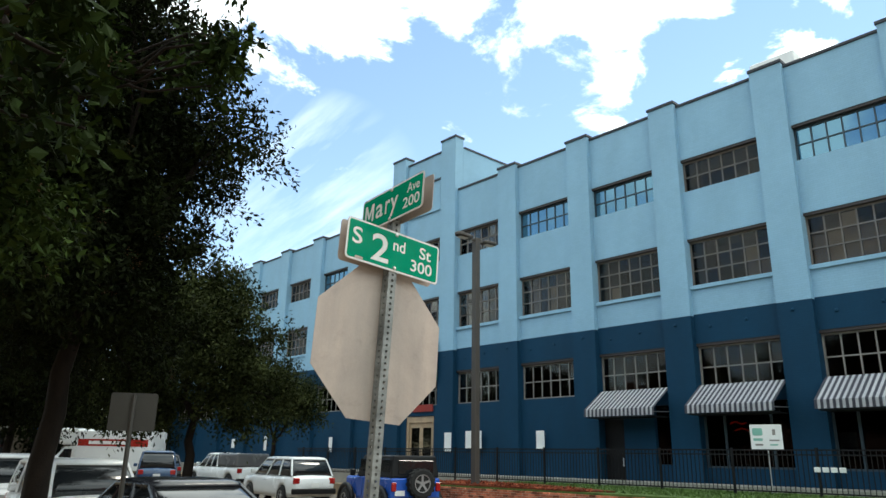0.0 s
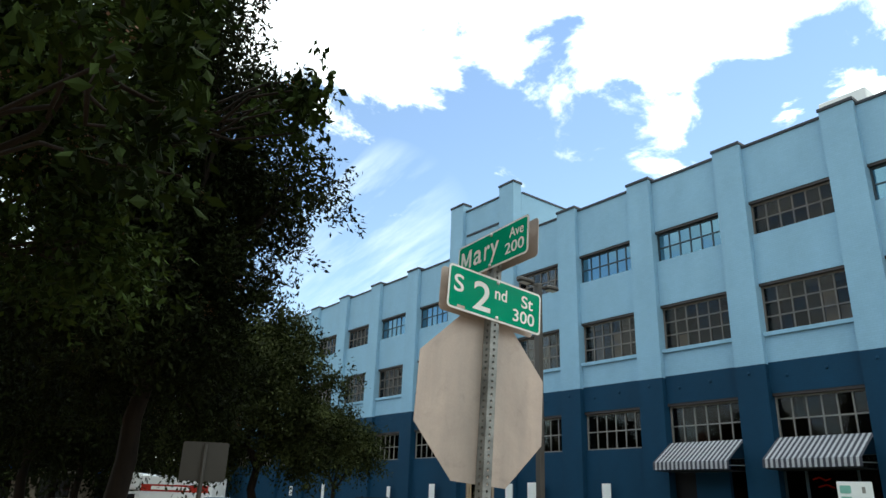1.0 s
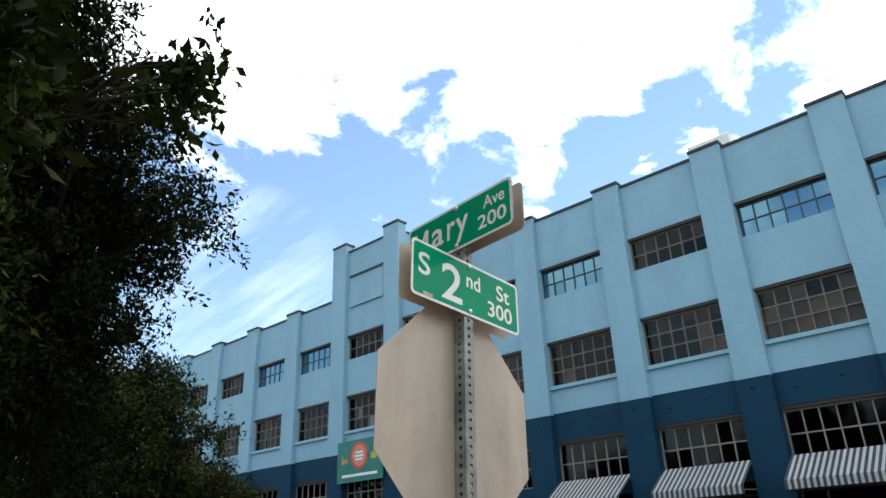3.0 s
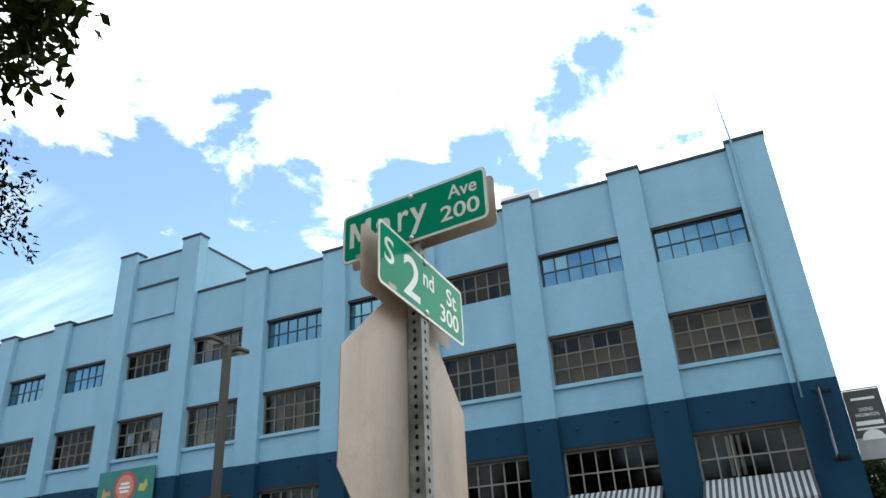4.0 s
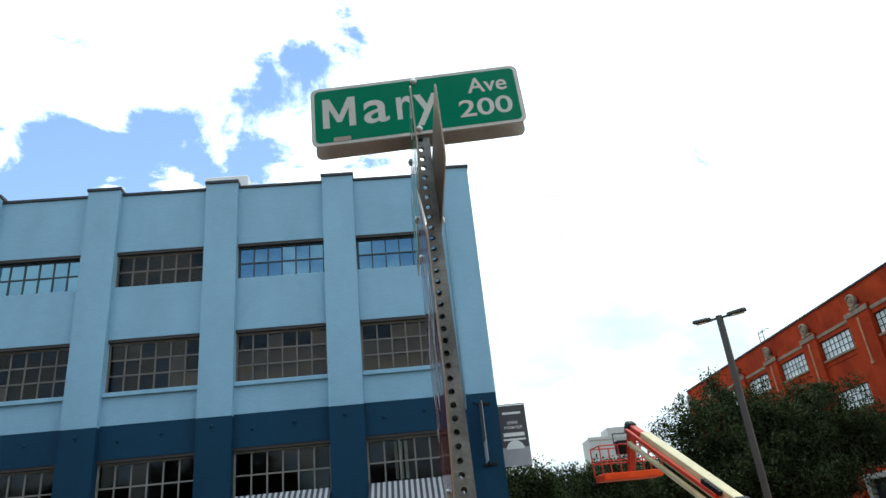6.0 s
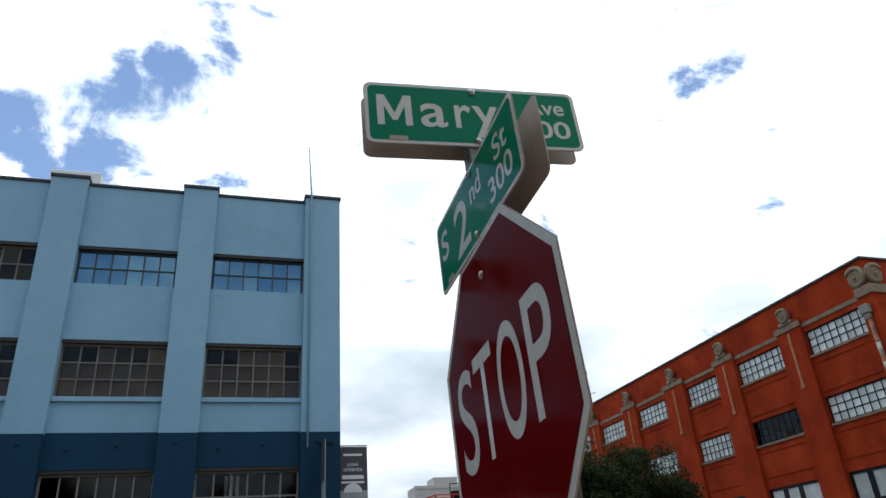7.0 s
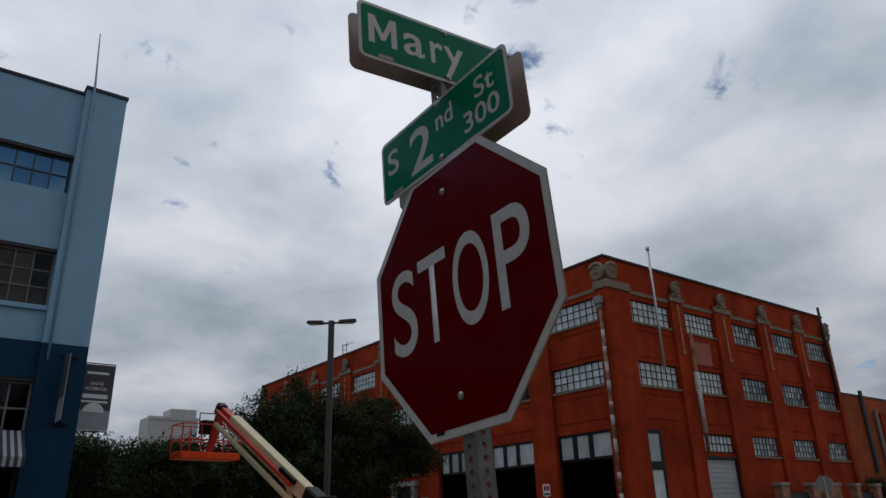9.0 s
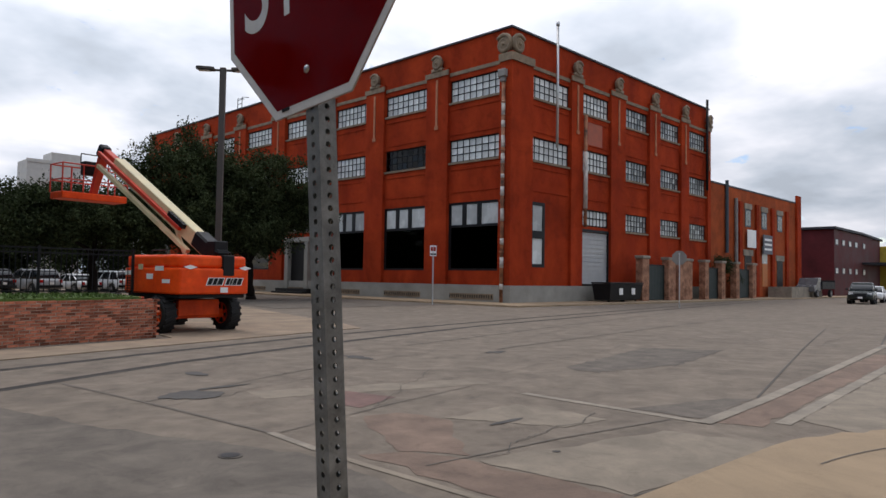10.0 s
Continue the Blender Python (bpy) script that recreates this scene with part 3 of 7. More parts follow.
    part("coping", boxes((tb - 0.40, tb + 0.04, WALL_Y + 0.42, 29.05, 17.502, 17.6)), M_COPING, B)
    part("roof", boxes((x_end, 2.86, WALL_Y + 0.35, 52.0, 14.3, 14.55)), M_COPING, B)
    part("side_wall", boxes((2.50, 2.86, WALL_Y + 0.35, 52.0, Z_SPLIT, 15.0)), M_SKYBLUE, B)
    part("side_wall_base", boxes((2.50, 2.86, WALL_Y + 0.35, 52.0, 0.3, Z_SPLIT - 0.001)), M_NAVY, B)
    part("side_wall", boxes((x_end, x_end + 0.36, WALL_Y + 0.35, 52.0, 0.3, 14.28)), M_SKYBLUE, B)
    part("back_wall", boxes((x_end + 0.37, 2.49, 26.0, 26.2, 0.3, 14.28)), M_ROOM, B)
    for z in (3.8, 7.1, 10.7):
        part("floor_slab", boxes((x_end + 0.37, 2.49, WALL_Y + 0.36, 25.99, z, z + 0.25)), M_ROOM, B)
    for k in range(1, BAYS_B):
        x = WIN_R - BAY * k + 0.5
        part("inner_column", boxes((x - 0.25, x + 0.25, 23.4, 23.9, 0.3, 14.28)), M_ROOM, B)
    part("roof_box", bev(boxes((-6.9, -5.3, 21.75, 22.6, 14.56, 16.0)), 0.03), M_WHITE, B, "pale plant box on the roof")
    part("roof_box", bev(boxes((-21.4, -20.0, 23.2, 24.2, 14.56, 16.2)), 0.03), M_WHITE, B, "white plant box on the roof")
    # doors and shop fronts of the ground storey
    shop_fronts(B)
    # conduit, cable, small fittings
    bm = bmesh.new()
    tube(bm, [(1.86, PIER_Y - 0.05, 6.3), (1.86, PIER_Y - 0.05, 15.3), (1.74, PIER_Y - 0.04, 17.35)], [0.035, 0.035, 0.018])
    part("conduit", bm, M_SKYBLUE, B, "painted conduit with a thin mast", True)
    for k in range(BAYS_B):
        for x, z in ((WIN_L - BAY * k + 0.6, 6.35), (WIN_L - BAY * k + 1.9, 6.45), (WIN_R - BAY * k + 0.5, 6.5)):
            if x < 2.5:
                part("anchor_plate", bev(boxes((x - 0.05, x + 0.05, (WALL_Y if x < WIN_R - BAY * k else PIER_Y) - 0.05, (WALL_Y if x < WIN_R - BAY * k else PIER_Y) - 0.001, z - 0.05, z + 0.05)), 0.02), M_NAVY, B)


def awning(B, a, b):
    y0, y1, zt, zb = WALL_Y - 0.02, WALL_Y - 1.15, 4.36, 3.60
    A = part("awning", boxes((a + 0.1, b - 0.1, y1 + 0.02, y0 - 0.02, zb - 0.30, zb - 0.27)), M_BLACK, B, "grey and white striped cloth awning")
    n = 35
    w = (b - a - 0.04) / n
    for i in range(n):
        x0, x1 = a + 0.02 + i * w, a + 0.02 + (i + 1) * w - 0.0005
        bm = bmesh.new()
        v = [bm.verts.new(c) for c in ((x0, y0, zt), (x1, y0, zt), (x1, y1, zb), (x0, y1, zb), (x0, y1 - 0.01, zb - 0.26), (x1, y1 - 0.01, zb - 0.26))]
        bm.faces.new((v[0], v[3], v[2], v[1]))
        bm.faces.new((v[3], v[4], v[5], v[2]))
        bmesh.ops.solidify(bm, geom=list(bm.faces), thickness=0.004)
        part("stripe", bm, M_STRIPE_G if i % 2 == 0 else M_STRIPE_W, A)
    bm = bmesh.new()
    for x in (a + 0.05, b - 0.05):
        tube(bm, [(x, y0, zb - 0.1), (x, y1 + 0.03, zb - 0.15)], 0.012, 6)
    part("awning_arm", bm, M_GALV, A)


def shop_fronts(B):
    for k in range(4):
        a, b = WIN_L - BAY * k, WIN_R - BAY * k
        part("shop_header", boxes((a, b, WALL_Y + 0.02, WALL_Y + 0.34, 3.75, 4.24)), M_NAVY, B)
        awning(B, a, b)
        if k == 3:
            part("wall_base", boxes((a + 0.95, b - 0.75, WALL_Y + 0.02, WALL_Y + 0.34, 0.3, 3.749)), M_NAVY, B)
            d = part("shop_door", bev(boxes((a + 0.02, a + 0.93, WALL_Y + 0.14, WALL_Y + 0.20, 0.8, 3.74)), 0.01), M_BLACK, B)
            part("handle", boxes((a + 0.80, a + 0.84, WALL_Y + 0.08, WALL_Y + 0.13, 1.6, 1.9)), M_GALV, d)
            part("shop_window", boxes((b - 0.73, b - 0.02, WALL_Y + 0.16, WALL_Y + 0.18, 1.7, 3.74)), M_GLASS_DK, B)
            part("poster", boxes((b - 0.62, b - 0.2, WALL_Y + 0.20, WALL_Y + 0.21, 2.7, 3.4)), M_WHITE, B)
            part("wall_base", boxes((b - 0.73, b, WALL_Y + 0.02, WALL_Y + 0.34, 0.3, 1.69)), M_NAVY, B)
        else:
            part("stall_riser", boxes((a, b, WALL_Y + 0.02, WALL_Y + 0.34, 0.3, 1.62)), M_NAVY, B)
            w = part("shop_window", boxes((a, b, WALL_Y + 0.08, WALL_Y + 0.22, 1.621, 1.68)), M_MUNTIN_DK, B)
            for p, q in ((a, a + 0.08), (a + 0.70, a + 0.78), (b - 0.75, b - 0.68), (b - 0.08, b)):
                part("mullion", boxes((p, q, WALL_Y + 0.1, WALL_Y + 0.2, 1.681, 3.74)), M_MUNTIN_DK, w)
            for p, q in ((a + 0.08, a + 0.70), (a + 0.78, b - 0.75), (b - 0.68, b - 0.08)):
                part("pane", boxes((p, q, WALL_Y + 0.145, WALL_Y + 0.152, 1.681, 3.74)), M_GLASS_DK, w)
    # small neon sign in a shop window
    neon = bpy.data.materials.new("red_neon")
    neon.use_nodes = True
    neon.node_tree.nodes["Principled BSDF"].inputs["Emission Color"].default_value = (1, 0.05, 0.03, 1)
    neon.node_tree.nodes["Principled BSDF"].inputs["Emission Strength"].default_value = 0.9
    a = WIN_L - BAY * 2
    bm = bmesh.new()
    tube(bm, [(a + 0.85, WALL_Y + 0.25, 3.05), (a + 1.05, WALL_Y + 0.25, 3.12), (a + 1.25, WALL_Y + 0.25, 3.02), (a + 1.40, WALL_Y + 0.25, 3.08)], 0.02, 6)
    tube(bm, [(a + 1.0, WALL_Y + 0.25, 2.82), (a + 1.25, WALL_Y + 0.25, 2.90), (a + 1.5, WALL_Y + 0.25, 2.80)], 0.02, 6)
    part("neon_sign", bm, neon, B, "small glowing red neon sign")
    # entrance in the tower bay
    a, b = WIN_L - BAY * 6, WIN_R - BAY * 6
    split_part("wall_base", ((a, a + 0.45, WALL_Y, WALL_Y + 0.34, 0.3, 3.749), (b - 0.45, b, WALL_Y, WALL_Y + 0.34, 0.3, 3.749)), M_NAVY, B)
    wood = mat("tan_wood_door_frame", (0.42, 0.30, 0.19), 0.6, var=0.2, streak=0.3)
    part("door_surround", boxes((a + 0.45, a + 0.62, WALL_Y + 0.05, WALL_Y + 0.25, 0.8, 3.45), (b - 0.62, b - 0.45, WALL_Y + 0.05, WALL_Y + 0.25, 0.8, 3.45), (a + 0.45, b - 0.45, WALL_Y + 0.05, WALL_Y + 0.25, 3.45, 3.74)), wood, B, "tan wooden door surround")
    for p, q in ((a + 0.64, (a + b) / 2 - 0.01), ((a + b) / 2 + 0.01, b - 0.64)):
        d = part("entrance_door", boxes((p, p + 0.11, WALL_Y + 0.12, WALL_Y + 0.18, 0.8, 3.44), (q - 0.11, q, WALL_Y + 0.12, WALL_Y + 0.18, 0.8, 3.44), (p + 0.11, q - 0.11, WALL_Y + 0.12, WALL_Y + 0.18, 3.2, 3.44), (p + 0.11, q - 0.11, WALL_Y + 0.12, WALL_Y + 0.18, 0.8, 1.1)), wood, B, "glazed wooden entrance door")
        part("pane", boxes((p + 0.11, q - 0.11, WALL_Y + 0.145, WALL_Y + 0.155, 1.1, 3.2)), M_GLASS_DK, d)
    part("sign_board", bev(boxes((a + 1.0, b - 0.5, WALL_Y - 0.06, WALL_Y - 0.002, 3.95, 4.3)), 0.01), mat("dark_red_board", (0.25, 0.02, 0.012), 0.5), B)
    # teal sign board with a red medallion; its lettering as bars
    a, b, z0, z1 = WIN_L - BAY * 6 - 0.12, WIN_R - BAY * 6 + 0.1, 5.38, 7.30
    m = axes(((a + b) / 2, PIER_Y - 0.16, (z0 + z1) / 2), (1, 0, 0), (0, 0, 1))
    S = part("hanging_sign", prism(bmesh.new(), rounded(b - a, z1 - z0, 0.04), m, -0.05, 0), mat("teal_sign_paint", (0.02, 0.17, 0.15), 0.5, var=0.2), B, "teal sign board with a red medallion and a yellow leaf shape")
    ring = [(0.62 * math.cos(i * math.pi / 14), 0.22 + 0.62 * math.sin(i * math.pi / 14)) for i in range(28)]
    part("medallion", prism(bmesh.new(), ring, m, 0.002, 0.012), mat("red_sign_paint", (0.55, 0.06, 0.04), 0.5), S)
    ring = [(0.50 * math.cos(i * math.pi / 14), 0.22 + 0.50 * math.sin(i * math.pi / 14)) for i in range(28)]
    part("medallion_rim", prism(bmesh.new(), ring, m, 0.013, 0.016), mat("pale_red_sign_paint", (0.62, 0.22, 0.16), 0.5), S)
    for v, w in ((0.36, 0.5), (0.2, 0.62), (0.04, 0.5)):
        part("lettering_bar", prism(bmesh.new(), rounded(w, 0.10, 0.02), m @ Matrix.Translation((0, v, 0)), 0.018, 0.022), M_WHITE, S)
    part("leaf_shape", prism(bmesh.new(), [(0.8, 0.0), (1.15, -0.05), (1.3, 0.2), (1.2, 0.45), (1.05, 0.25), (0.85, 0.3)], m, 0.002, 0.008), mat("yellow_green_paint", (0.45, 0.42, 0.06), 0.5), S)
    part("leaf_shape", prism(bmesh.new(), [(-1.3, -0.1), (-0.8, -0.05), (-0.85, 0.15), (-1.1, 0.1), (-1.25, 0.3)], m, 0.002, 0.008), mat("orange_paint", (0.5, 0.25, 0.06), 0.5), S)
    part("lettering_bar", prism(bmesh.new(), rounded(2.5, 0.12, 0.02), m @ Matrix.Translation((0, -0.66, 0)), 0.002, 0.006), M_WHITE, S)
    # notice boards on the navy wall
    for x, z, w, h in ((-28.0, 2.5, 0.45, 0.85), (-22.2, 2.5, 0.45, 0.85), (-20.5, 2.6, 1.0, 0.75), (-16.6, 2.55, 0.42, 0.75), (-32.0, 2.4, 0.3, 0.8), (-39.5, 2.5, 0.3, 0.9), (-44, 2.5, 0.4, 0.6)):
        part("notice_board", bev(boxes((x - w / 2, x + w / 2, PIER_Y - 0.06, PIER_Y - 0.02, z - h / 2, z + h / 2)), 0.005), M_WHITE, B, "plain white notice board")


blue_building()


# ---- the red brick warehouse across the side street ----
RX, RY, RTOP = 33.0, 26.0, 17.45
LX = [26.9 + 6.62 * k for k in range(8)]      # right edges of the bays on the side street
RBAYS = [35.25, 41.05, 46.95, 52.5, 57.8]    # left edges of the bays on the avenue


def scroll(bm, at, u, size):
    """A carved volute: a coil on the wall plane."""
    n = 30
    pts, rad = [], []
    out = Vector((0, -1, 0)) if u[0] else Vector((-1, 0, 0))
    for i in range(n):
        t = i / (n - 1)
        a = 0.6 + t * 3.2 * math.pi
        r = size * (1 - 0.72 * t)
        pts.append(Vector(at) + Vector(u) * (r * math.cos(a)) + Vector((0, 0, r * math.sin(a))))
        rad.append(size * (0.24 - 0.06 * t))
    tube(bm, pts, rad, 7)
    # the round boss that carries the coil
    c = Vector(at)
    tube(bm, [c - out * size * 0.35, c - out * size * 0.02, c + out * size * 0.14], [size * 0.98, size * 0.92, size * 0.5], 18)
    tube(bm, [c, c + out * size * 0.30], [size * 0.26, size * 0.14], 10)


def red_building():
    R = thing("brick_warehouse", (RX, RY, 0), "three-storey red brick warehouse with stone ornaments and steel windows", "building")
    milky = mat("milky_wire_glass", (0.60, 0.62, 0.60), 0.3, var=0.2, scale=0.8, fine=60, bump=0.1, island=0.25, spec=0.3)
    # darker glass than the milky panes, used in the farther bays
    dark_wire = mat("darker_wire_glass", (0.30, 0.315, 0.305), 0.2, var=0.3, scale=0.8, bump=0.1, island=0.6)
    shapes = {}

    def glazing(material, w, side):
        """The shared pane of a bay of that width."""
        key = (material.name, round(w, 2), side)
        if key not in shapes:
            shapes[key] = pane_mesh((w - 0.14) / 8 - 0.03, 1.38 / 3 - 0.03, material=material, along=side)
        return shapes[key]

    far_y, far_x = 79.5, 62.2
    inset = 0.22
    M_SHADE = mat("white_window_shade", (0.66, 0.66, 0.64), 0.8, var=0.08)

    def bx(side, p0, p1, d0, d1, z0, z1):
        """Along the face, and in from it."""
        return (p0, p1, RY + d0, RY + d1, z0, z1) if side == "x" else (RX + d0, RX + d1, p0, p1, z0, z1)

    def bay(side, p0, p1, kind, n0):
        at = (RY if side == "x" else RX) + inset + 0.16
        rows = [(13.45, 14.95), (9.35, 10.88)]
        zcuts = [(1.15, None)]
        low = kind != "plain"
        for z0, z1 in rows:
            dk = n0 == 1 and side == "y" and z0 < 10
            w = grid_window(R, p0, p1, z0, z1, 8, 3, at, side, M_BLACK, glazing(M_GLASS_DK if dk else (dark_wire if side == "x" and n0 > 1 else milky), p1 - p0, side), bar=0.056, depth=0.07, frame=0.07, tilt=0.7)
            if not dk:
                for i in range(4):
                    q = p0 + 0.06 + i * (p1 - p0 - 0.1) / 4
                    part("shade", boxes(bx(side, q, q + (p1 - p0) / 4 - 0.04 - 0.1 * (i % 2), inset + 0.30, inset + 0.315, z0 + 0.05, z1 - 0.05 - (0.0 if rng.random() < 0.7 else 0.35))), M_SHADE, R)
            part("window_sill", boxes(bx(side, p0 - 0.06, p1 + 0.06, inset - 0.10, inset + 0.1, z0 - 0.14, z0 - 0.002)), M_STONE, R)
        wall = [(14.95, RTOP), (10.88, 13.31), (6.62, 9.21)]
        if kind == "shop":
            wz = (2.08, 6.62)
            f = part("shop_window", boxes(*(bx(side, *a) for a in (
                (p0, p0 + 0.22, inset + 0.05, inset + 0.2, wz[0], wz[1]), (p1 - 0.22, p1, inset + 0.05, inset + 0.2, wz[0], wz[1]),
                (p0 + 0.22, p1 - 0.22, inset + 0.05, inset + 0.2, wz[0], wz[0] + 0.14), (p0 + 0.22, p1 - 0.22, inset + 0.05, inset + 0.2, wz[1] - 0.16, wz[1]),
                (p0 + 0.22, p1 - 0.22, inset + 0.05, inset + 0.2, 4.95, 5.12), (p0 + (p1 - p0) * 0.36, p0 + (p1 - p0) * 0.36 + 0.36, inset + 0.05, inset + 0.2, 5.12, wz[1] - 0.16),
                (p0 + (p1 - p0) * 0.65, p0 + (p1 - p0) * 0.65 + 0.36, inset + 0.05, inset + 0.2, 5.12, wz[1] - 0.16)))), M_BLACK, R, "black-framed shop window with white blinds above")
            part("pane", boxes(bx(side, p0 + 0.22, p1 - 0.22, inset + 0.10, inset + 0.11, wz[0] + 0.14, 4.95)), M_GLASS_DK, f)
            cuts = [p0 + 0.22, p0 + (p1 - p0) * 0.36, p0 + (p1 - p0) * 0.65, p1 - 0.22]
            for q0, q1 in zip(cuts, cuts[1:]):
                part("pane", boxes(bx(side, q0 + (0.36 if q0 != cuts[0] else 0), q1, inset + 0.10, inset + 0.11, 5.12, wz[1] - 0.16)), M_FROST, f)
                part("blind", boxes(bx(side, q0 + (0.37 if q0 != cuts[0] else 0.01), q1 - 0.02, inset + 0.20, inset + 0.215, 5.12, wz[1] - 0.16)), M_SHADE, f)
            wall.append((1.16, 2.08))
        elif kind == "dock":
            wall += [(5.0, 5.42)]
            grid_window(R, p0, p1, 5.42, 6.62, 8, 2, at, side, M_BLACK, glazing(milky, p1 - p0, side), bar=0.056, depth=0.07, frame=0.07)
            part("shade", boxes(bx(side, p0 + 0.06, p1 - 0.06, inset + 0.30, inset + 0.315, 5.47, 6.57)), M_SHADE, R)
            roll = mat("grey_roll_door", (0.42, 0.42, 0.41), 0.5, var=0.08)
            d = part("roll_up_door", boxes(bx(side, p0 + 0.05, p1 - 0.05, inset + 0.165, inset + 0.2, 1.3, 4.98)), roll, R, "grey corrugated roll-up dock door")
            for i in range(23):
                part("slat", boxes(bx(side, p0 + 0.06, p1 - 0.06, inset + 0.11 + 0.03 * (i % 2), inset + 0.164, 1.3 + i * 0.16, 1.3 + i * 0.16 + 0.155)), roll, d)
            split_part("door_frame", (bx(side, p0 - 0.1, p0 + 0.05, inset - 0.03, inset + 0.2, 1.2, 5.0), bx(side, p1 - 0.05, p1 + 0.1, inset - 0.03, inset + 0.2, 1.2, 5.0), bx(side, p0 - 0.1, p1 + 0.1, inset - 0.03, inset + 0.2, 5.0, 5.2)), M_BLACK, d)
        elif kind == "narrow":
            grid_window(R, p0 + 0.1, p0 + 1.65, 2.35, 6.62, 1, 2, at - 0.1, side, M_BLACK, pane_mesh(1.3, 1.9, material=M_FROST, along=side), bar=0.5, depth=0.14, frame=0.22)
            part("shade", boxes(bx(side, p0 + 0.2, p0 + 1.5, inset + 0.30, inset + 0.315, 2.5, 6.5)), M_SHADE, R)
            split_part("wall", (bx(side, p0 - 0.002, p0 + 0.1, inset, inset + 0.4, 1.16, 6.62), bx(side, p0 + 1.65, p1, inset, inset + 0.4, 1.16, 6.62), bx(side, p0 + 0.1, p0 + 1.65, inset, inset + 0.4, 1.16, 2.35)), M_RED, R)
        elif kind == "upper":
            grid_window(R, p0, p1, 5.35, 6.7, 8, 3, at, side, M_BLACK, glazing(dark_wire, p1 - p0, side), bar=0.056, depth=0.07, frame=0.07)
            part("shade", boxes(bx(side, p0 + 0.06, p1 - 0.9, inset + 0.30, inset + 0.315, 5.45, 6.6)), M_SHADE, R)
            part("window_sill", boxes(bx(side, p0 - 0.06, p1 + 0.06, inset - 0.10, inset + 0.1, 5.2, 5.345)), M_STONE, R)
            wall = wall[:-1] + [(6.7, 9.21), (1.16, 5.2)]
        for z0, z1 in wall:
            part("wall", boxes(bx(side, p0 - 0.002, p1 + 0.002, inset, inset + 0.4, z0, z1)), M_RED, R)
        for z0, z1 in ((11.2, 13.0), (7.3, 8.9)):
            # raised brick frame of the blind panel
            for zb in (z0, z1 - 0.08):
                part("panel_border", boxes(bx(side, p0 + 0.15, p1 - 0.15, inset - 0.05, inset - 0.001, zb, zb + 0.08)), M_RED, R)
        # jambs beside the openings
        part("stone_band", boxes(bx(side, p0 - 0.002, p1 + 0.002, inset - 0.06, inset - 0.001, 15.28, 15.52)), M_STONE, R)

    def pier(side, p0, p1, d=0.0):
        part("pier", boxes(bx(side, p0, p1, d, 0.62, 1.16, 15.9)), M_RED, R)
        part("wall", boxes(bx(side, p0, p1, inset, 0.62, 15.901, RTOP)), M_RED, R)
        c = (p0 + p1) / 2
        part("pilaster_strip", bev(boxes(bx(side, c - 0.09, c + 0.09, d - 0.07, d - 0.001, 12.0, 15.2), bx(side, c - 0.16, c + 0.16, d - 0.09, d - 0.002, 11.75, 12.0)), 0.015), M_TERRA, R)
        part("stone_band", boxes(bx(side, p0 - 0.08, p1 + 0.08, d - 0.08, d - 0.001, 15.4, 15.75)), M_STONE, R)
        bm = bmesh.new()
        u = (1, 0, 0) if side == "x" else (0, 1, 0)
        at = (c, RY + d - 0.1, 16.35) if side == "x" else (RX + d - 0.1, c, 16.35)
        scroll(bm, at, u, 0.50)
        bm2 = boxes(bx(side, c - 0.5, c + 0.5, d - 0.12, d + 0.2, 15.75, 16.0))
        me = bpy.data.meshes.new("t")
        bm2.to_mesh(me)
        bm.from_mesh(me)
        bpy.data.meshes.remove(me)
        bm2.free()
        part("carved_scroll", bm, M_STONE, R, "weathered carved stone scroll", True)

    # side street face
    ends = []
    for k, y0 in enumerate(LX):
        w = 4.55 if k != 2 else 4.0
        bay("y", y0 + 0.1, y0 + 0.1 + w, "shop" if k != 3 else "upper", k)
        nxt = LX[k + 1] + 0.1 if k + 1 < len(LX) else far_y
        pier("y", y0 + 0.1 + w, nxt)
    part("entrance_recess", bev(boxes((RX - 0.25, RX + 0.18, 47.2, 47.7, 0.2, 4.4), (RX - 0.25, RX + 0.18, 50.1, 50.6, 0.2, 4.4), (RX - 0.3, RX + 0.18, 47.0, 50.8, 4.4, 4.8)), 0.03), M_CONC, R, "pale stone door surround")
    part("entrance_door", bev(boxes((RX + 0.12, RX + 0.2, 47.71, 50.09, 1.0, 4.39)), 0.01), M_BLACK, R)
    split_part("steps", ((RX - 0.7, RX - 0.26, 46.6, 51.2, 0, 0.5), (RX - 1.1, RX - 0.701, 46.6, 51.2, 0, 0.25)), M_BLACK, R)
    m = axes((RX + 0.05, 50.0, 7.68), (0, -1, 0), (0, 0, 1))
    board = part("lettered_board", bev(boxes((RX + 0.05, RX + 0.2, 47.9, 53.2, 6.85, 8.52)), 0.01), M_MUNTIN_DK, R, "grey sign board with dark lettering in a black frame")
    part("board_face", boxes((RX + 0.035, RX + 0.049, 48.05, 53.05, 6.97, 8.40)), mat("weathered_grey_board", (0.22, 0.22, 0.225), 0.7, var=0.25), board)
    text_part("lettering", "LIDAY", -0.9, 1.85, 0.10, 0.62, m, M_BLACK, board, 0.01, 0.018)
    text_part("lettering", "END", 0.1, 1.75, -0.62, -0.10, m, M_BLACK, board, 0.01, 0.018)
    # avenue face
    kinds = ["narrow", "dock", "upper", "upper", "upper"]
    pier_l = None
    for k, x0 in enumerate(RBAYS):
        w = 4.4 if k == 0 else 3.8
        bay("x", x0, x0 + w, kinds[k], k)
        nxt = RBAYS[k + 1] if k + 1 < len(RBAYS) else far_x
        pier("x", x0 + w, nxt)
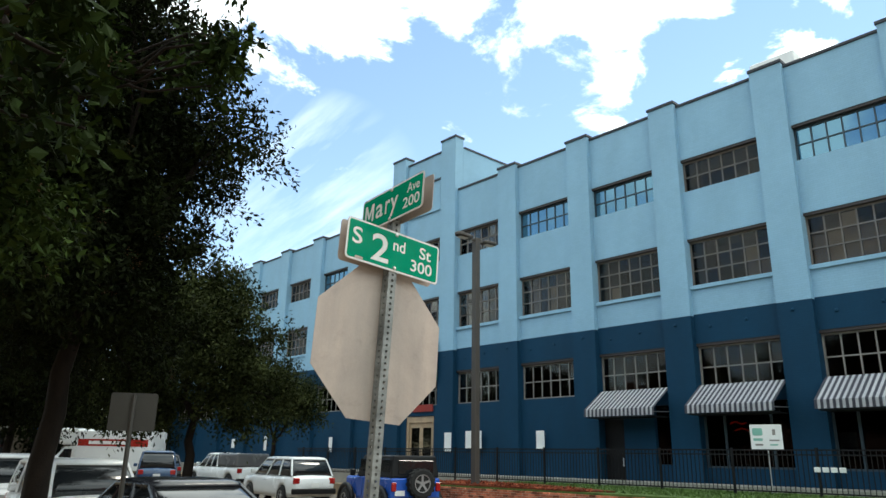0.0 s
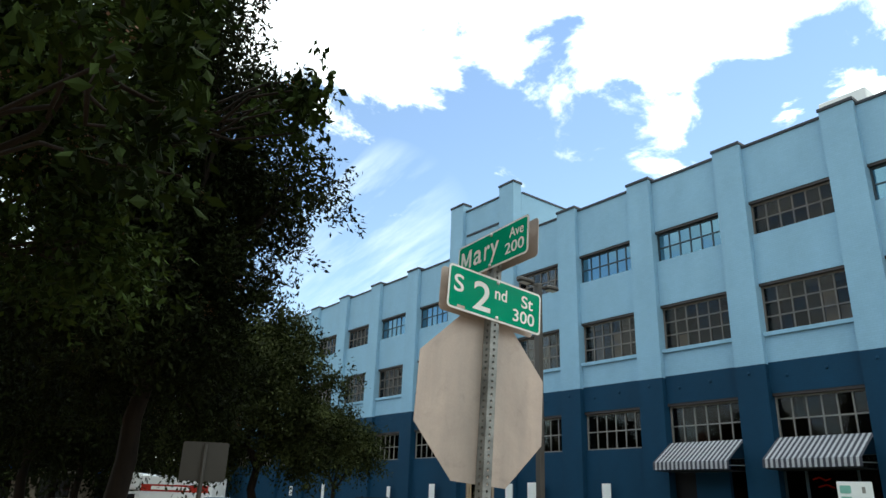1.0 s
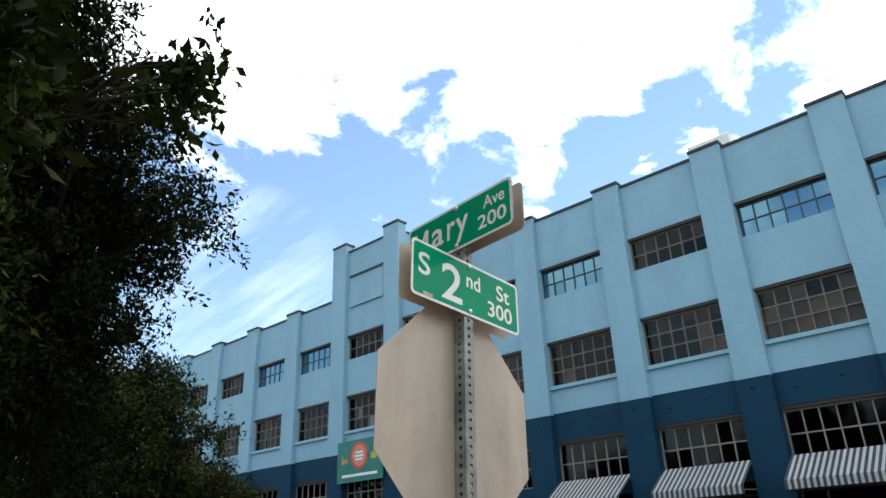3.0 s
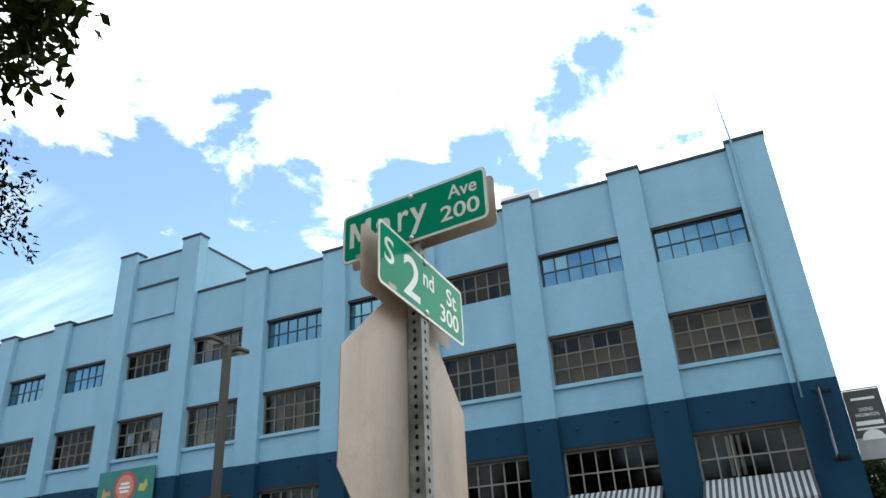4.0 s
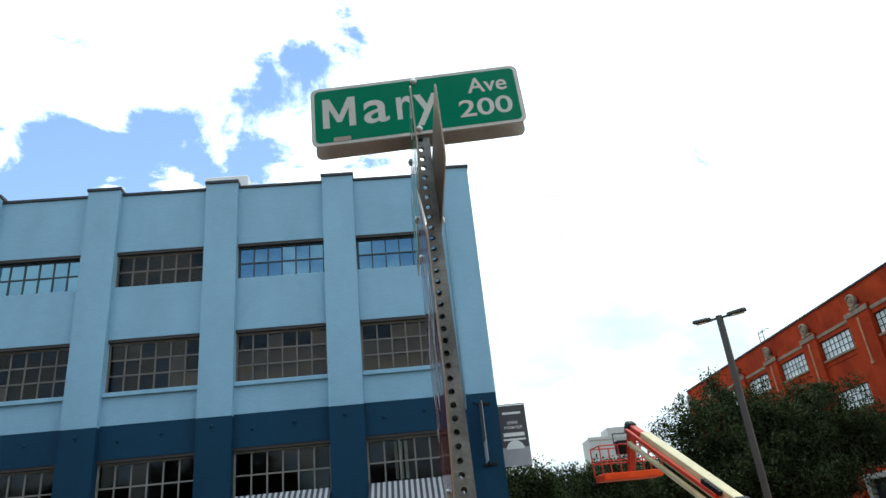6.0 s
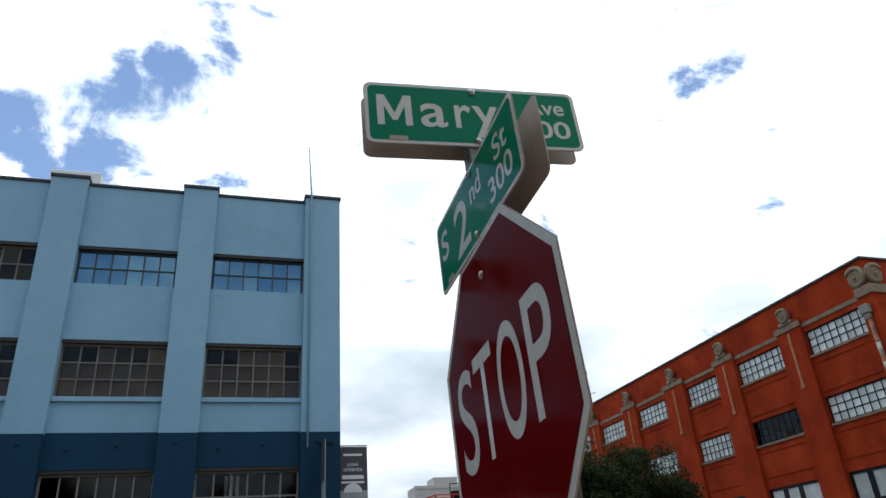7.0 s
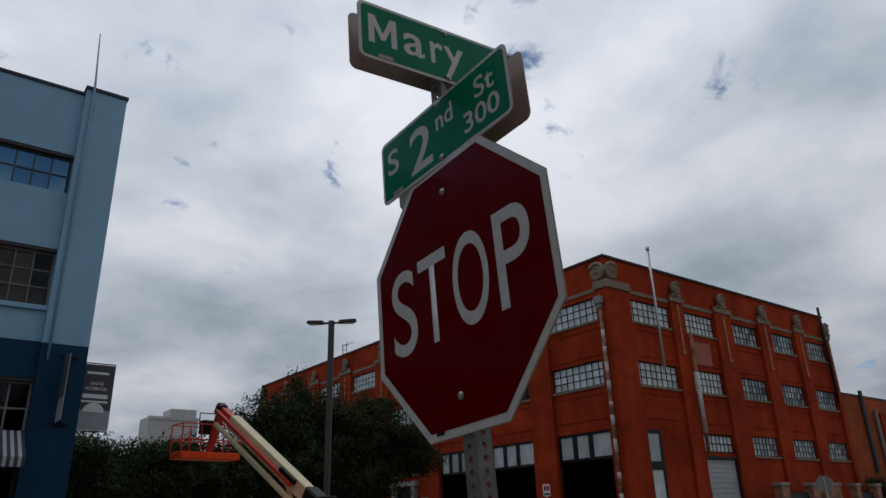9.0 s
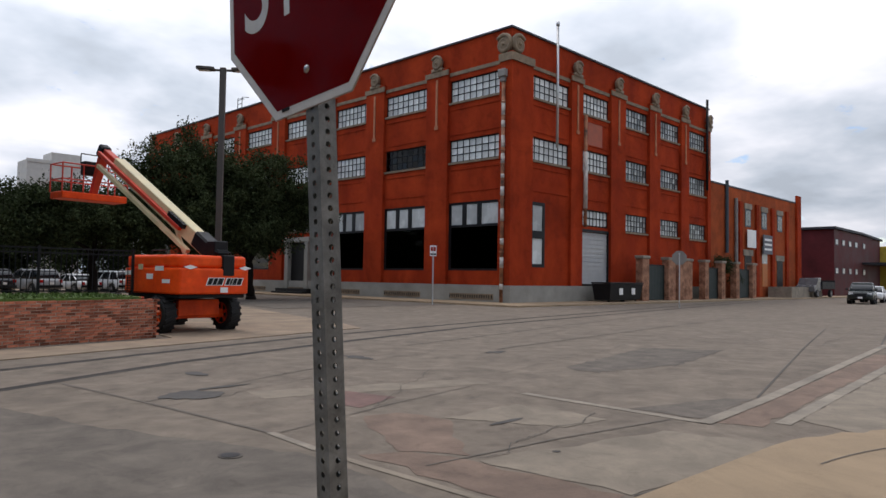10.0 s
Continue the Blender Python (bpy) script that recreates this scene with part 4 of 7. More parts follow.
    split_part("corner_pier", ((RX, RBAYS[0], RY, RY + 0.62, 1.16, 15.9), (RX, RX + 0.62, RY + 0.621, LX[0] + 0.1, 1.16, 15.9)), M_RED, R)
    split_part("corner_wall", ((RX + inset, RBAYS[0], RY + inset, RY + 0.62, 15.901, RTOP), (RX + inset, RX + 0.62, RY + 0.621, LX[0] + 0.1, 15.901, RTOP)), M_RED, R)
    split_part("stone_band", ((RX - 0.12, RBAYS[0], RY - 0.12, RY - 0.001, 15.3, 15.8), (RX - 0.12, RX - 0.001, RY, LX[0] + 0.1, 15.3, 15.8)), M_STONE, R)
    for u, at, s in (((1, 0, 0), (RX + 0.62, RY - 0.05, 16.4), 0.62), ((0, 1, 0), (RX - 0.05, RY + 0.62, 16.4), 0.62)):
        bm = bmesh.new()
        scroll(bm, at, u, s)
        part("carved_scroll", bm, M_STONE, R, "pair of large carved stone scrolls", True)
    split_part("coping", ((RX + 0.1, far_x, RY + 0.1, RY + 0.75, RTOP, RTOP + 0.12), (RX + 0.1, RX + 0.75, RY + 0.751, far_y, RTOP, RTOP + 0.12)), M_COPING, R)
    split_part("concrete_base", ((RX - 0.12, far_x, RY - 0.12, RY + 0.62, 0, 1.15), (RX - 0.12, RX + 0.62, RY + 0.621, far_y, 0, 1.15)), M_CONC, R)
    for k in range(5):
        y0 = LX[k] + 0.3
        g = part("vent_grille", boxes((RX - 0.15, RX - 0.121, y0, y0 + 3.8, 0.22, 0.30), (RX - 0.15, RX - 0.121, y0, y0 + 3.8, 0.52, 0.60)), M_STONE, R)
        part("vent_opening", boxes((RX - 0.128, RX - 0.1205, y0, y0 + 3.8, 0.301, 0.519)), M_BLACK, g)
        part("vent_bars", boxes(*((RX - 0.148, RX - 0.129, y0 + 0.2 * i, y0 + 0.2 * i + 0.09, 0.301, 0.519) for i in range(19))), M_STONE, g)
    part("end_wall", boxes((far_x - 0.4, far_x, RY + 0.63, 60, 0, RTOP)), M_RED, R)
    part("back_wall", boxes((RX + 0.63, far_x - 0.41, 59.6, 60, 0, RTOP - 1)), M_RED, R)
    part("roof", boxes((RX + 0.63, far_x - 0.41, RY + 0.63, 59.5, RTOP - 1.2, RTOP - 1.0)), M_COPING, R)
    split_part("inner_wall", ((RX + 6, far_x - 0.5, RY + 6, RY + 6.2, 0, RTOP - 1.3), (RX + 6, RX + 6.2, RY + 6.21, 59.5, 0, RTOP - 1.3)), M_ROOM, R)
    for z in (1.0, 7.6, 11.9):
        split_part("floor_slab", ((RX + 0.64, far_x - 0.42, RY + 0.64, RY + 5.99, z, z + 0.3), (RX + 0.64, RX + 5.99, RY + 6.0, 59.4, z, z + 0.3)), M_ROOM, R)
    # rusty downpipes and masts
    rust = mat("peeling_painted_pipe", (0.13, 0.06, 0.04), 0.8, var=0.6, scale=1.6, fine=20, tint=(0.34, 0.14, 0.07))
    pale = mat("old_pale_pipe_paint", (0.52, 0.47, 0.42), 0.7, var=0.35, scale=2.5, fine=25)
    bm = bmesh.new()
    tube(bm, [(RX - 0.14, RY + 0.55, 0.1), (RX - 0.14, RY + 0.55, 14.2)], 0.12, 10)
    d = part("downpipe", bm, rust, R, "downpipe with peeling pale paint and rust", True)
    flake = random.Random(21)
    z = 0.9
    while z < 13.2:
        h = flake.uniform(0.25, 0.9)
        part("paint_flake", tube(bmesh.new(), [(RX - 0.145, RY + 0.545, z), (RX - 0.145, RY + 0.545, z + h * 0.5), (RX - 0.145, RY + 0.545, z + h)], [0.1215, 0.124, 0.1215], 10), pale, d, "pale flaking paint", True)
        z += h + flake.uniform(0.3, 1.3)
    for z in (3.2, 6.4, 9.6, 12.6):
        part("pipe_clamp", tube(bmesh.new(), [(RX - 0.14, RY + 0.55, z), (RX - 0.14, RY + 0.55, z + 0.12)], 0.15, 10), rust, d)
    part("hopper_head", bev(boxes((RX - 0.38, RX - 0.05, RY + 0.28, RY + 0.88, 14.25, 14.75), (RX - 0.30, RX - 0.05, RY + 0.38, RY + 0.74, 13.95, 14.26)), 0.04), M_MUNTIN, d, "dark cast rain hopper")
    bm = bmesh.new()
    tube(bm, [(41.15, RY - 0.15, 5.3), (41.15, RY - 0.15, 13.2)], 0.13, 8)
    d = part("downpipe", bm, rust, R, "rusted downpipe", True)
    part("painted_section", tube(bmesh.new(), [(41.15, RY - 0.16, 6.6), (41.15, RY - 0.16, 10.6)], 0.15, 10), pale, d, "pale painted lower pipe", True)
    bm = bmesh.new()
    tube(bm, [(37.75, RY - 0.12, 10.4), (37.75, RY - 0.1, 18.7)], 0.09, 8)
    tube(bm, [(37.75, RY - 0.1, 18.7), (37.75, RY - 0.1, 18.95)], 0.13, 8)
    part("vent_pipe", bm, M_GALV, R, "tall pale vent pipe", True)
    bm = bmesh.new()
    tube(bm, [(61.2, RY - 0.1, 9.9), (61.2, RY - 0.1, 18.2)], 0.12, 8)
    part("vent_pipe", bm, M_BLACK, R, "dark vent pipe", True)
    part("painted_patch", boxes((42.0, 43.9, RY + inset - 0.012, RY + inset - 0.002, 11.2, 13.0)), mat("faded_orange_red_patch", (0.36, 0.09, 0.05), 0.7), R)
    bm = bmesh.new()
    for y in (59.4, 60.2):
        tube(bm, [(RX + 0.3, y, RTOP - 1), (RX + 0.3, y, RTOP + 1.2), (RX + 1.0, y, RTOP + 1.3)], 0.04, 6)
    for z in (0.2, 0.6, 1.0):
        tube(bm, [(RX + 0.3, 59.4, RTOP + z), (RX + 0.3, 60.2, RTOP + z)], 0.03, 6)
    part("roof_ladder", bm, M_MUNTIN_DK, R)


red_building()

# ---- street surface, pavements, tracks ----
M_RAIL = mat("worn_rail_steel", (0.045, 0.038, 0.033), 0.85, var=0.4, spec=0.2)
M_BRICKPAVE = mat("brick_paving", (0.198, 0.140, 0.108), 0.9, var=0.25, scale=2, fine=40, bump=0.4, spec=0.25, stain=0.25, reach=0.5)


M_GROOVE = mat("dirty_rail_groove", (0.05, 0.043, 0.037), 0.9, var=0.4, scale=3, stain=0.3, reach=0.8)
M_NORTHPAVE = mat("dusty_brown_concrete", (0.275, 0.208, 0.148), 0.9, var=0.2, scale=1.0, fine=50, spec=0.25, stain=0.22, reach=0.5)
M_CONCP = mat("worn_concrete", (0.238, 0.200, 0.156), 0.9, var=0.15, scale=2.0, spec=0.2, stain=0.18, reach=1.0)


def arc(cx, cy, r, a0, a1, n=10):
    return [(cx + r * math.cos(radians(a0 + (a1 - a0) * k / n)), cy + r * math.sin(radians(a0 + (a1 - a0) * k / n))) for k in range(n + 1)]


kerb = random.Random(8)
flat("kerb_joint", strip(arc(5.0, -4.5, 5.0, -8, 84, 30), 0.018), 0.0345, M_TAR, "dirty joint behind the kerb", "pavement")
flat("pavement_corner", [(-60, -40), (11, -40)] + [(x + kerb.gauss(0, 0.025), y + kerb.gauss(0, 0.025)) for x, y in arc(5.0, -4.5, 5.6, -8, 80, 44)] + [(2.2, 1.15), (-2.2, 0.75), (-60, 0.75)], 0.03, M_SIDEWALK, "tan concrete pavement at the street corner", "pavement", thick=0.2)
flat("pavement_north", [(-60, 11.8), (-16, 12.0), (-4, 12.2), (2.5, 12.6), (12.5, 15.2), (13.5, 17.5), (13.5, 20.5), (7.4, 20.5), (6.6, 15.0), (-2, 13.4), (-60, 13.2)], 0.02, M_NORTHPAVE, "tan concrete pavement below the brick wall", "pavement", thick=0.1)
flat("lot_apron", [(6.7, 15.6), (13.4, 17.6), (20, 40), (20, 95), (3, 95), (3, 24), (7.2, 19.5)], 0.012, M_NORTHPAVE, "worn concrete parking lot beside the warehouse", "pavement")
flat("pavement_east", [(29.5, 22.6), (150, 22.6), (150, 25.9), (32.9, 25.9), (32.9, 82), (29.5, 82)], 0.10, M_SIDEWALK, "tan concrete pavement round the red warehouse", "pavement", thick=0.2)
for pts, w in (([(-40, 0.6), (1.6, 9.2), (4.5, 10.55), (8.5, 11.83), (16.5, 13.95), (60, 21.0)], 0.07), ([(-40, 1.9), (2.1, 11.3), (5.3, 12.38), (9.8, 13.7), (18.1, 15.35), (60, 22.3)], 0.07)):
    flat("rail", strip(pts, w), 0.008, M_RAIL, "worn steel tram rail set in the asphalt", "rail", "")
    flat("rail_groove", strip([(x, y - 0.05) for x, y in pts], 0.22), 0.005, M_GROOVE, "dark groove beside the rail", "road")
flat("crossing_band", strip([(6.66, 4.5), (6.64, 3.0), (6.62, 1.97)], 0.14), 0.006, M_CURB, "pale concrete band of the pedestrian crossing", "crossing")
flat("crossing_band", strip([(6.56, 1.95), (8.8, 2.08), (20.0, 3.08)], 0.17), 0.010, M_CURB, "pale concrete band of the pedestrian crossing", "crossing")
flat("crossing_band", strip([(7.2, 1.34), (13.9, 1.82), (22.0, 2.5)], 0.17), 0.007, M_CURB, "pale concrete band of the pedestrian crossing", "crossing")
flat("crossing_band", strip([(2.35, 9.2), (2.6, 7.1), (2.82, 4.65)], 0.05), 0.006, M_PATCH, "worn edge band of the pedestrian crossing", "crossing")
flat("crossing_band", strip([(2.82, 4.66), (2.76, 3.8)], 0.09), 0.0065, M_CURB, "pale concrete band of the pedestrian crossing", "crossing")
flat("crossing_band", strip([(2.76, 3.79), (2.75, 3.16), (2.79, 1.2)], 0.08), 0.006, M_CONCP, "worn concrete band of the pedestrian crossing", "crossing")
flat("brick_band", [(2.90, 3.4), (3.3, 3.2), (3.52, 2.6), (3.6, 1.2), (2.88, 1.2)], 0.004, M_BRICKPAVE, "faded red brick paving of the crossing", "crossing")
flat("brick_band", [(6.9, 1.45), (17, 2.15), (17, 2.65), (6.75, 1.85)], 0.004, M_BRICKPAVE, "faded red brick paving of the crossing", "crossing")
flat("brick_band", [(4.0, 4.7), (4.5, 4.6), (4.6, 3.9), (3.6, 2.75), (3.3, 3.3)], 0.0035, M_BRICKPAVE, "faded red brick paving of the crossing", "crossing")
flat("brick_patch", [(4.96, 6.24), (5.1, 5.36), (4.35, 5.12), (4.18, 5.97)], 0.005, mat("dark_red_paving", (0.160, 0.092, 0.078), 0.9, var=0.25, scale=3, stain=0.25, reach=1.5), "dark red brick patch in the road", "road")
flat("asphalt_patch", [(6.78, 2.98), (8.4, 2.5), (8.7, 2.2), (6.78, 2.07)], 0.0045, M_PATCH, "dark asphalt repair patch", "road")
flat("asphalt_patch", [(9.5, 5.77), (14.1, 6.72), (15.0, 5.25), (11.5, 4.6), (9.3, 5.05)], 0.0045, M_PATCH, "dark asphalt repair patch", "road")
flat("asphalt_patch", [(-6, 3.0), (1.3, 1.6), (2.5, 2.2), (2.62, 3.6), (1.75, 5.9), (1.2, 7.9), (-6, 6.2)], 0.0045, M_PATCH, "dark asphalt of the avenue lane", "road")
flat("asphalt_patch", [(17, 27), (29.4, 27), (29.4, 60), (24, 60), (19, 36)], 0.0165, M_PATCH, "darker asphalt of the side street", "road")
flat("concrete_patch", [(4.67, 4.03), (5.96, 4.08), (6.0, 2.77), (5.25, 2.86)], 0.0045, M_CONCP, "pale concrete repair in the road", "road")
flat("concrete_patch", [(3.56, 2.6), (5.9, 2.05), (6.2, 0.9), (3.64, 1.2)], 0.0047, M_CONCP, "large pale concrete slab before the kerb", "road")
flat("concrete_patch", [(7.6, 1.30), (14, 1.70), (14, 0.6), (7.2, 0.4)], 0.0047, M_CONCP, "pale concrete slab of the crossing", "road")
flat("concrete_patch", [(3.9, 7.0), (7.2, 5.9), (7.0, 5.4), (3.8, 6.4)], 0.003, M_CONCP, "pale concrete repair in the road", "road")
M_OIL = mat("dark_oil_stain", (0.062, 0.056, 0.050), 0.8, var=0.4, scale=3, stain=0.3, reach=2.0)
blot = random.Random(6)
for cx, cy, rx, ry in ((3.25, 7.2, 0.42, 0.38), (4.2, 9.0, 0.16, 0.3), (3.9, 7.55, 0.5, 0.07), (5.0, 3.45, 0.35, 0.05), (7.6, 9.2, 0.2, 0.5), (4.3, 2.3, 0.05, 0.04), (10.5, 8.2, 0.3, 0.2)):
    flat("oil_stain", [(cx + rx * blot.uniform(0.6, 1.1) * math.cos(k * math.pi / 11), cy + ry * blot.uniform(0.6, 1.1) * math.sin(k * math.pi / 11)) for k in range(22)], 0.0088, M_OIL, "dark oil stain on the asphalt", "road")
# curved tyre marks and long joints
for cx, cy, rad, a0, a1 in ((2.0, -1.0, 16.5, 22, 40), (2.0, -1.4, 18.2, 24, 38)):
    flat("tyre_mark", strip(arc(cx, cy, rad, a0, a1, 24), 0.05), 0.0072, M_PATCH, "faint dark tyre mark", "road")
for a, b, w in (((2.62, 7.1), (6.6, 8.6), 0.02), ((2.9, 4.6), (6.6, 5.4), 0.016), ((3.64, 1.16), (6.6, 0.55), 0.022), ((3.1, 2.75), (6.5, 2.3), 0.02), ((8.8, 2.2), (26, 6.2), 0.035), ((11, 8.6), (30, 11.0), 0.04), ((20, 3.2), (44, 7.6), 0.05), ((10, 10.4), (34, 15.4), 0.04)):
    flat("road_joint", strip([a, ((a[0] + b[0]) / 2, (a[1] + b[1]) / 2 + 0.06), b], w), 0.0076, M_TAR, "tarred joint in the road", "road")
crk = random.Random(3)
for x, y, dx, dy in ((2.6, 6.6, 4, 1.4), (4.3, 4.9, 3.2, 2.2), (8, 6, 7, 1.5), (12, 9.5, 9, 3), (5.2, 8.2, 5, 1.0), (10, 4.4, 8, 1.4), (3.6, 2.6, 2.6, 0.5), (0.8, 7.5, 3, 1.2), (18, 9, 12, 1), (20, 6, 10, 2), (7, 9.5, 6, 2), (16, 4, 10, 1), (12, 11.2, 8, 1.6), (6.8, 5.4, 4.5, -0.4), (14, 7, 3, 3)):
    sway = [crk.gauss(0, 0.06) for i in range(8)] + [0.0]
    pts = [(x + dx * i / 40 + crk.gauss(0, 0.014), y + dy * i / 40 + sway[i // 5] + (sway[min(i // 5 + 1, 8)] - sway[i // 5]) * (i % 5) / 5 + crk.gauss(0, 0.014)) for i in range(41)]
    flat("road_crack", strip(pts, crk.uniform(0.006, 0.014)), 0.0095, M_TAR, "tar-filled crack in the asphalt", "road")


# an open hole: its inner darkness is a black disc on the road
def manhole(x, y, r):
    t = thing("road_hole", (x, y, 0.0), "small dark hole in the road, drawn as a black disc", "manhole cover")
    part("rim", prism(bmesh.new(), [(x + (r + 0.02) * math.cos(a * math.pi / 12), y + (r + 0.03) * math.sin(a * math.pi / 12)) for a in range(24)], Matrix(), 0.0, 0.012), M_TAR, t)
    part("cover", prism(bmesh.new(), [(x + r * math.cos(a * math.pi / 12), y + r * math.sin(a * math.pi / 12)) for a in range(24)], Matrix(), 0.0, 0.016), M_BLACK, t)


manhole(2.08, 4.1, 0.08)

# ---- lawn terrace, brick wall, fence ----
WALL_LINE = [(6.4, 15.49), (-2.0, 13.75), (-16.0, 13.35)]


M_MULCH = mat("red_brown_mulch", (0.24, 0.062, 0.032), 0.95, var=0.45, scale=6, fine=40, bump=0.8, island=0.5, spec=0.1, stain=0.3, reach=2.0)


def lawn():
    flat("lawn", [(6.1, 15.7), (6.6, 19.0), (2.4, 19.4), (-16, 19.4), (-16, 13.5), (-2.0, 13.95)], 0.985, M_GRASS, "green lawn terrace in front of the warehouse", "lawn", thick=0.9)
    flat("terrace_walk", [(2.8, 19.42), (2.8, 21.05), (-60, 21.05), (-60, 19.42)], 1.12, M_CONC, "concrete walk along the blue warehouse", "pavement", thick=1.17)
    flat("terrace_fill", [(-16.02, 19.41), (-60, 19.41), (-60, 18.2), (-16.02, 18.2)], 0.5, M_SIDEWALK, "concrete ledge before the warehouse", "pavement", thick=0.55)

    flat("mulch_bed", [(-15.98, 13.52), (-9.4, 13.72), (-8.6, 14.3), (-10.5, 15.3), (-12.6, 16.2), (-15.98, 16.6)], 1.03, M_MULCH, "red-brown mulch bed at the end of the lawn", "mulch", thick=0.1)
    r = np.random.RandomState(15)
    n = 2600
    x, y = r.uniform(-15.9, -9.0, n), r.uniform(13.6, 16.2, n)
    keep = y < 16.4 - (x + 15.9) * 0.35
    c = np.stack([x[keep], y[keep], np.full(keep.sum(), 1.04)], 1)
    a = r.normal(0, 0.05, c.shape) * [1, 1, 0.6]
    b = r.normal(0, 0.03, c.shape) * [1, 1, 0.8]
    v = np.stack([c - a, c + b, c + a + [0, 0, 0.02]], 1).reshape(-1, 3)
    me = bpy.data.meshes.new("mulch_chips")
    me.from_pydata(v.tolist(), [], np.arange(len(v)).reshape(-1, 3).tolist())
    me.materials.append(M_MULCH)
    tagged(new("mulch_chips", me), "loose red-brown bark chips of the bed", "mulch", "", "stuff")


lawn()


def tufts():
    r = np.random.RandomState(5)
    n = 9000
    x, y = r.uniform(-15.5, 6.0, n), r.uniform(13.9, 18.6, n)
    keep = y > 13.75 + np.where(x > -2, (x + 2) * 0.207, 0) + 0.2
    x, y = x[keep], y[keep]
    n = len(x)
    a, h, w = r.uniform(0, 6.28, n), r.uniform(0.03, 0.09, n), r.uniform(0.01, 0.03, n)
    lx, ly = r.normal(0, 0.03, n), r.normal(0, 0.03, n)
    v = np.stack([np.stack([x - w * np.cos(a), y - w * np.sin(a), np.full(n, 0.985)], 1), np.stack([x + w * np.cos(a), y + w * np.sin(a), np.full(n, 0.985)], 1), np.stack([x + lx, y + ly, 0.985 + h], 1)], 1).reshape(-1, 3)
    me = bpy.data.meshes.new("grass")
    me.from_pydata(v.tolist(), [], np.arange(3 * n).reshape(-1, 3).tolist())
    me.materials.append(M_GRASS)
    tagged(new("grass", me), "short green grass blades on the lawn terrace", "grass", "", "stuff")


tufts()


def fence():
    f = thing("iron_fence", (-16, 15.6, 0.86), "black iron railing fence round the lawn terrace", "fence")
    line = [(6.6, 17.5), (-30, 17.5)]
    z0, z1 = 0.985, 2.14
    bar = mesh_of("picket", boxes((-0.009, 0.009, -0.009, 0.009, 0.10, z1 - z0)), M_BLACK)
    post = mesh_of("post", boxes((-0.03, 0.03, -0.03, 0.03, -0.3, z1 - z0 + 0.06)), M_BLACK)
    (x0, y0), (x1, y1) = line
    n = int((x0 - x1) / 0.125)
    for i in range(n + 1):
        x = x0 - i * 0.125
        piece("post" if i % 18 == 0 else "picket", post if i % 18 == 0 else bar, (x, y0, z0), f)
    for z in (z0 + 0.10, z1 - 0.12, z1):
        part("rail", boxes((x1, x0, y0 - 0.014, y0 + 0.014, z - 0.018, z + 0.018)), M_BLACK, f)


fence()


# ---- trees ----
# near-black: the shade under the crowns is put into this bark
M_BARK = mat("shaded_dark_bark", (0.015, 0.011, 0.0085), 0.95, var=0.4, scale=6, fine=40, bump=0.9, streak=0.3, spec=0.15)


def leaf_mat(name, col, tint):
    m = mat(name, col, 0.7, var=0.3, scale=0.9, fine=8, bump=0.0, tint=tint, island=0.6, spec=0.03)
    p = m.node_tree.nodes["Principled BSDF"]
    N, L = m.node_tree.nodes, m.node_tree.links
    tr, mx = N.new("ShaderNodeBsdfTranslucent"), N.new("ShaderNodeMixShader")
    tr.inputs[0].default_value = (col[0] * 1.5, col[1] * 1.8, col[2] * 0.8, 1)
    mx.inputs[0].default_value = 0.08
    out = N["Material Output"]
    L.new(p.outputs[0], mx.inputs[1])
    L.new(tr.outputs[0], mx.inputs[2])
    L.new(mx.outputs[0], out.inputs[0])
    return m


M_OLDWALL = mat("plain_dark_brick", (0.16, 0.08, 0.06), 0.9, var=0.2, brick=0.4)
# Leaf colours sit far below real foliage: the crowns' backlit darkness is put in.
M_LEAF = leaf_mat("shaded_green_leaf", (0.0025, 0.004, 0.0012), (0.012, 0.016, 0.005))
# lighter copy: sunlit brightness of the middle trees is put into the colour
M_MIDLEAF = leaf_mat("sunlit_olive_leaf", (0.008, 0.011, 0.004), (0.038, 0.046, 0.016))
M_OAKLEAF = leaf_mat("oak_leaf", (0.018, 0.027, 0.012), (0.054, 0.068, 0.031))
M_NEARLEAF = leaf_mat("shaded_near_leaf", (0.003, 0.006, 0.0015), (0.026, 0.042, 0.010))
M_SEED = mat("brown_seed_cluster", (0.10, 0.045, 0.02), 0.9, var=0.3)


def leaves(r, ends, ways, per, size, length, lateral, droop=0.3, ratio=0.42):
    """Leaf blades, two triangles each, strung along drooping twigs."""
    n = len(ends) * per
    t = r.uniform(-0.6, 0.5, n)[:, None]
    way = np.repeat(ways, per, 0)
    c = np.repeat(ends, per, 0) + way * t * length + r.normal(0, lateral, (n, 3))
    c[:, 2] -= (t[:, 0] + 0.6) ** 2 * length * 0.35
    d = r.normal(0, 0.75, (n, 3)) + way * 0.7
    d[:, 2] -= droop
    d /= np.linalg.norm(d, axis=1)[:, None]
    s = np.cross(d, r.normal(0, 1, (n, 3)) + np.array([0, 0, 1.2]))
    s /= np.linalg.norm(s, axis=1)[:, None] + 1e-9
    nrm = np.cross(d, s)
    L = (size * r.uniform(0.6, 1.25, n))[:, None]
    a, b = c, c + d * L
    m = c + d * L * 0.45 + nrm * L * 0.06
    p, q = m + s * L * ratio / 2, m - s * L * ratio / 2
    v = np.stack([a, p, b, q], 1).reshape(-1, 3)
    i = np.arange(n)[:, None] * 4
    return v, np.concatenate([i + [0, 1, 2], i + [0, 2, 3]], 1).reshape(-1, 3)


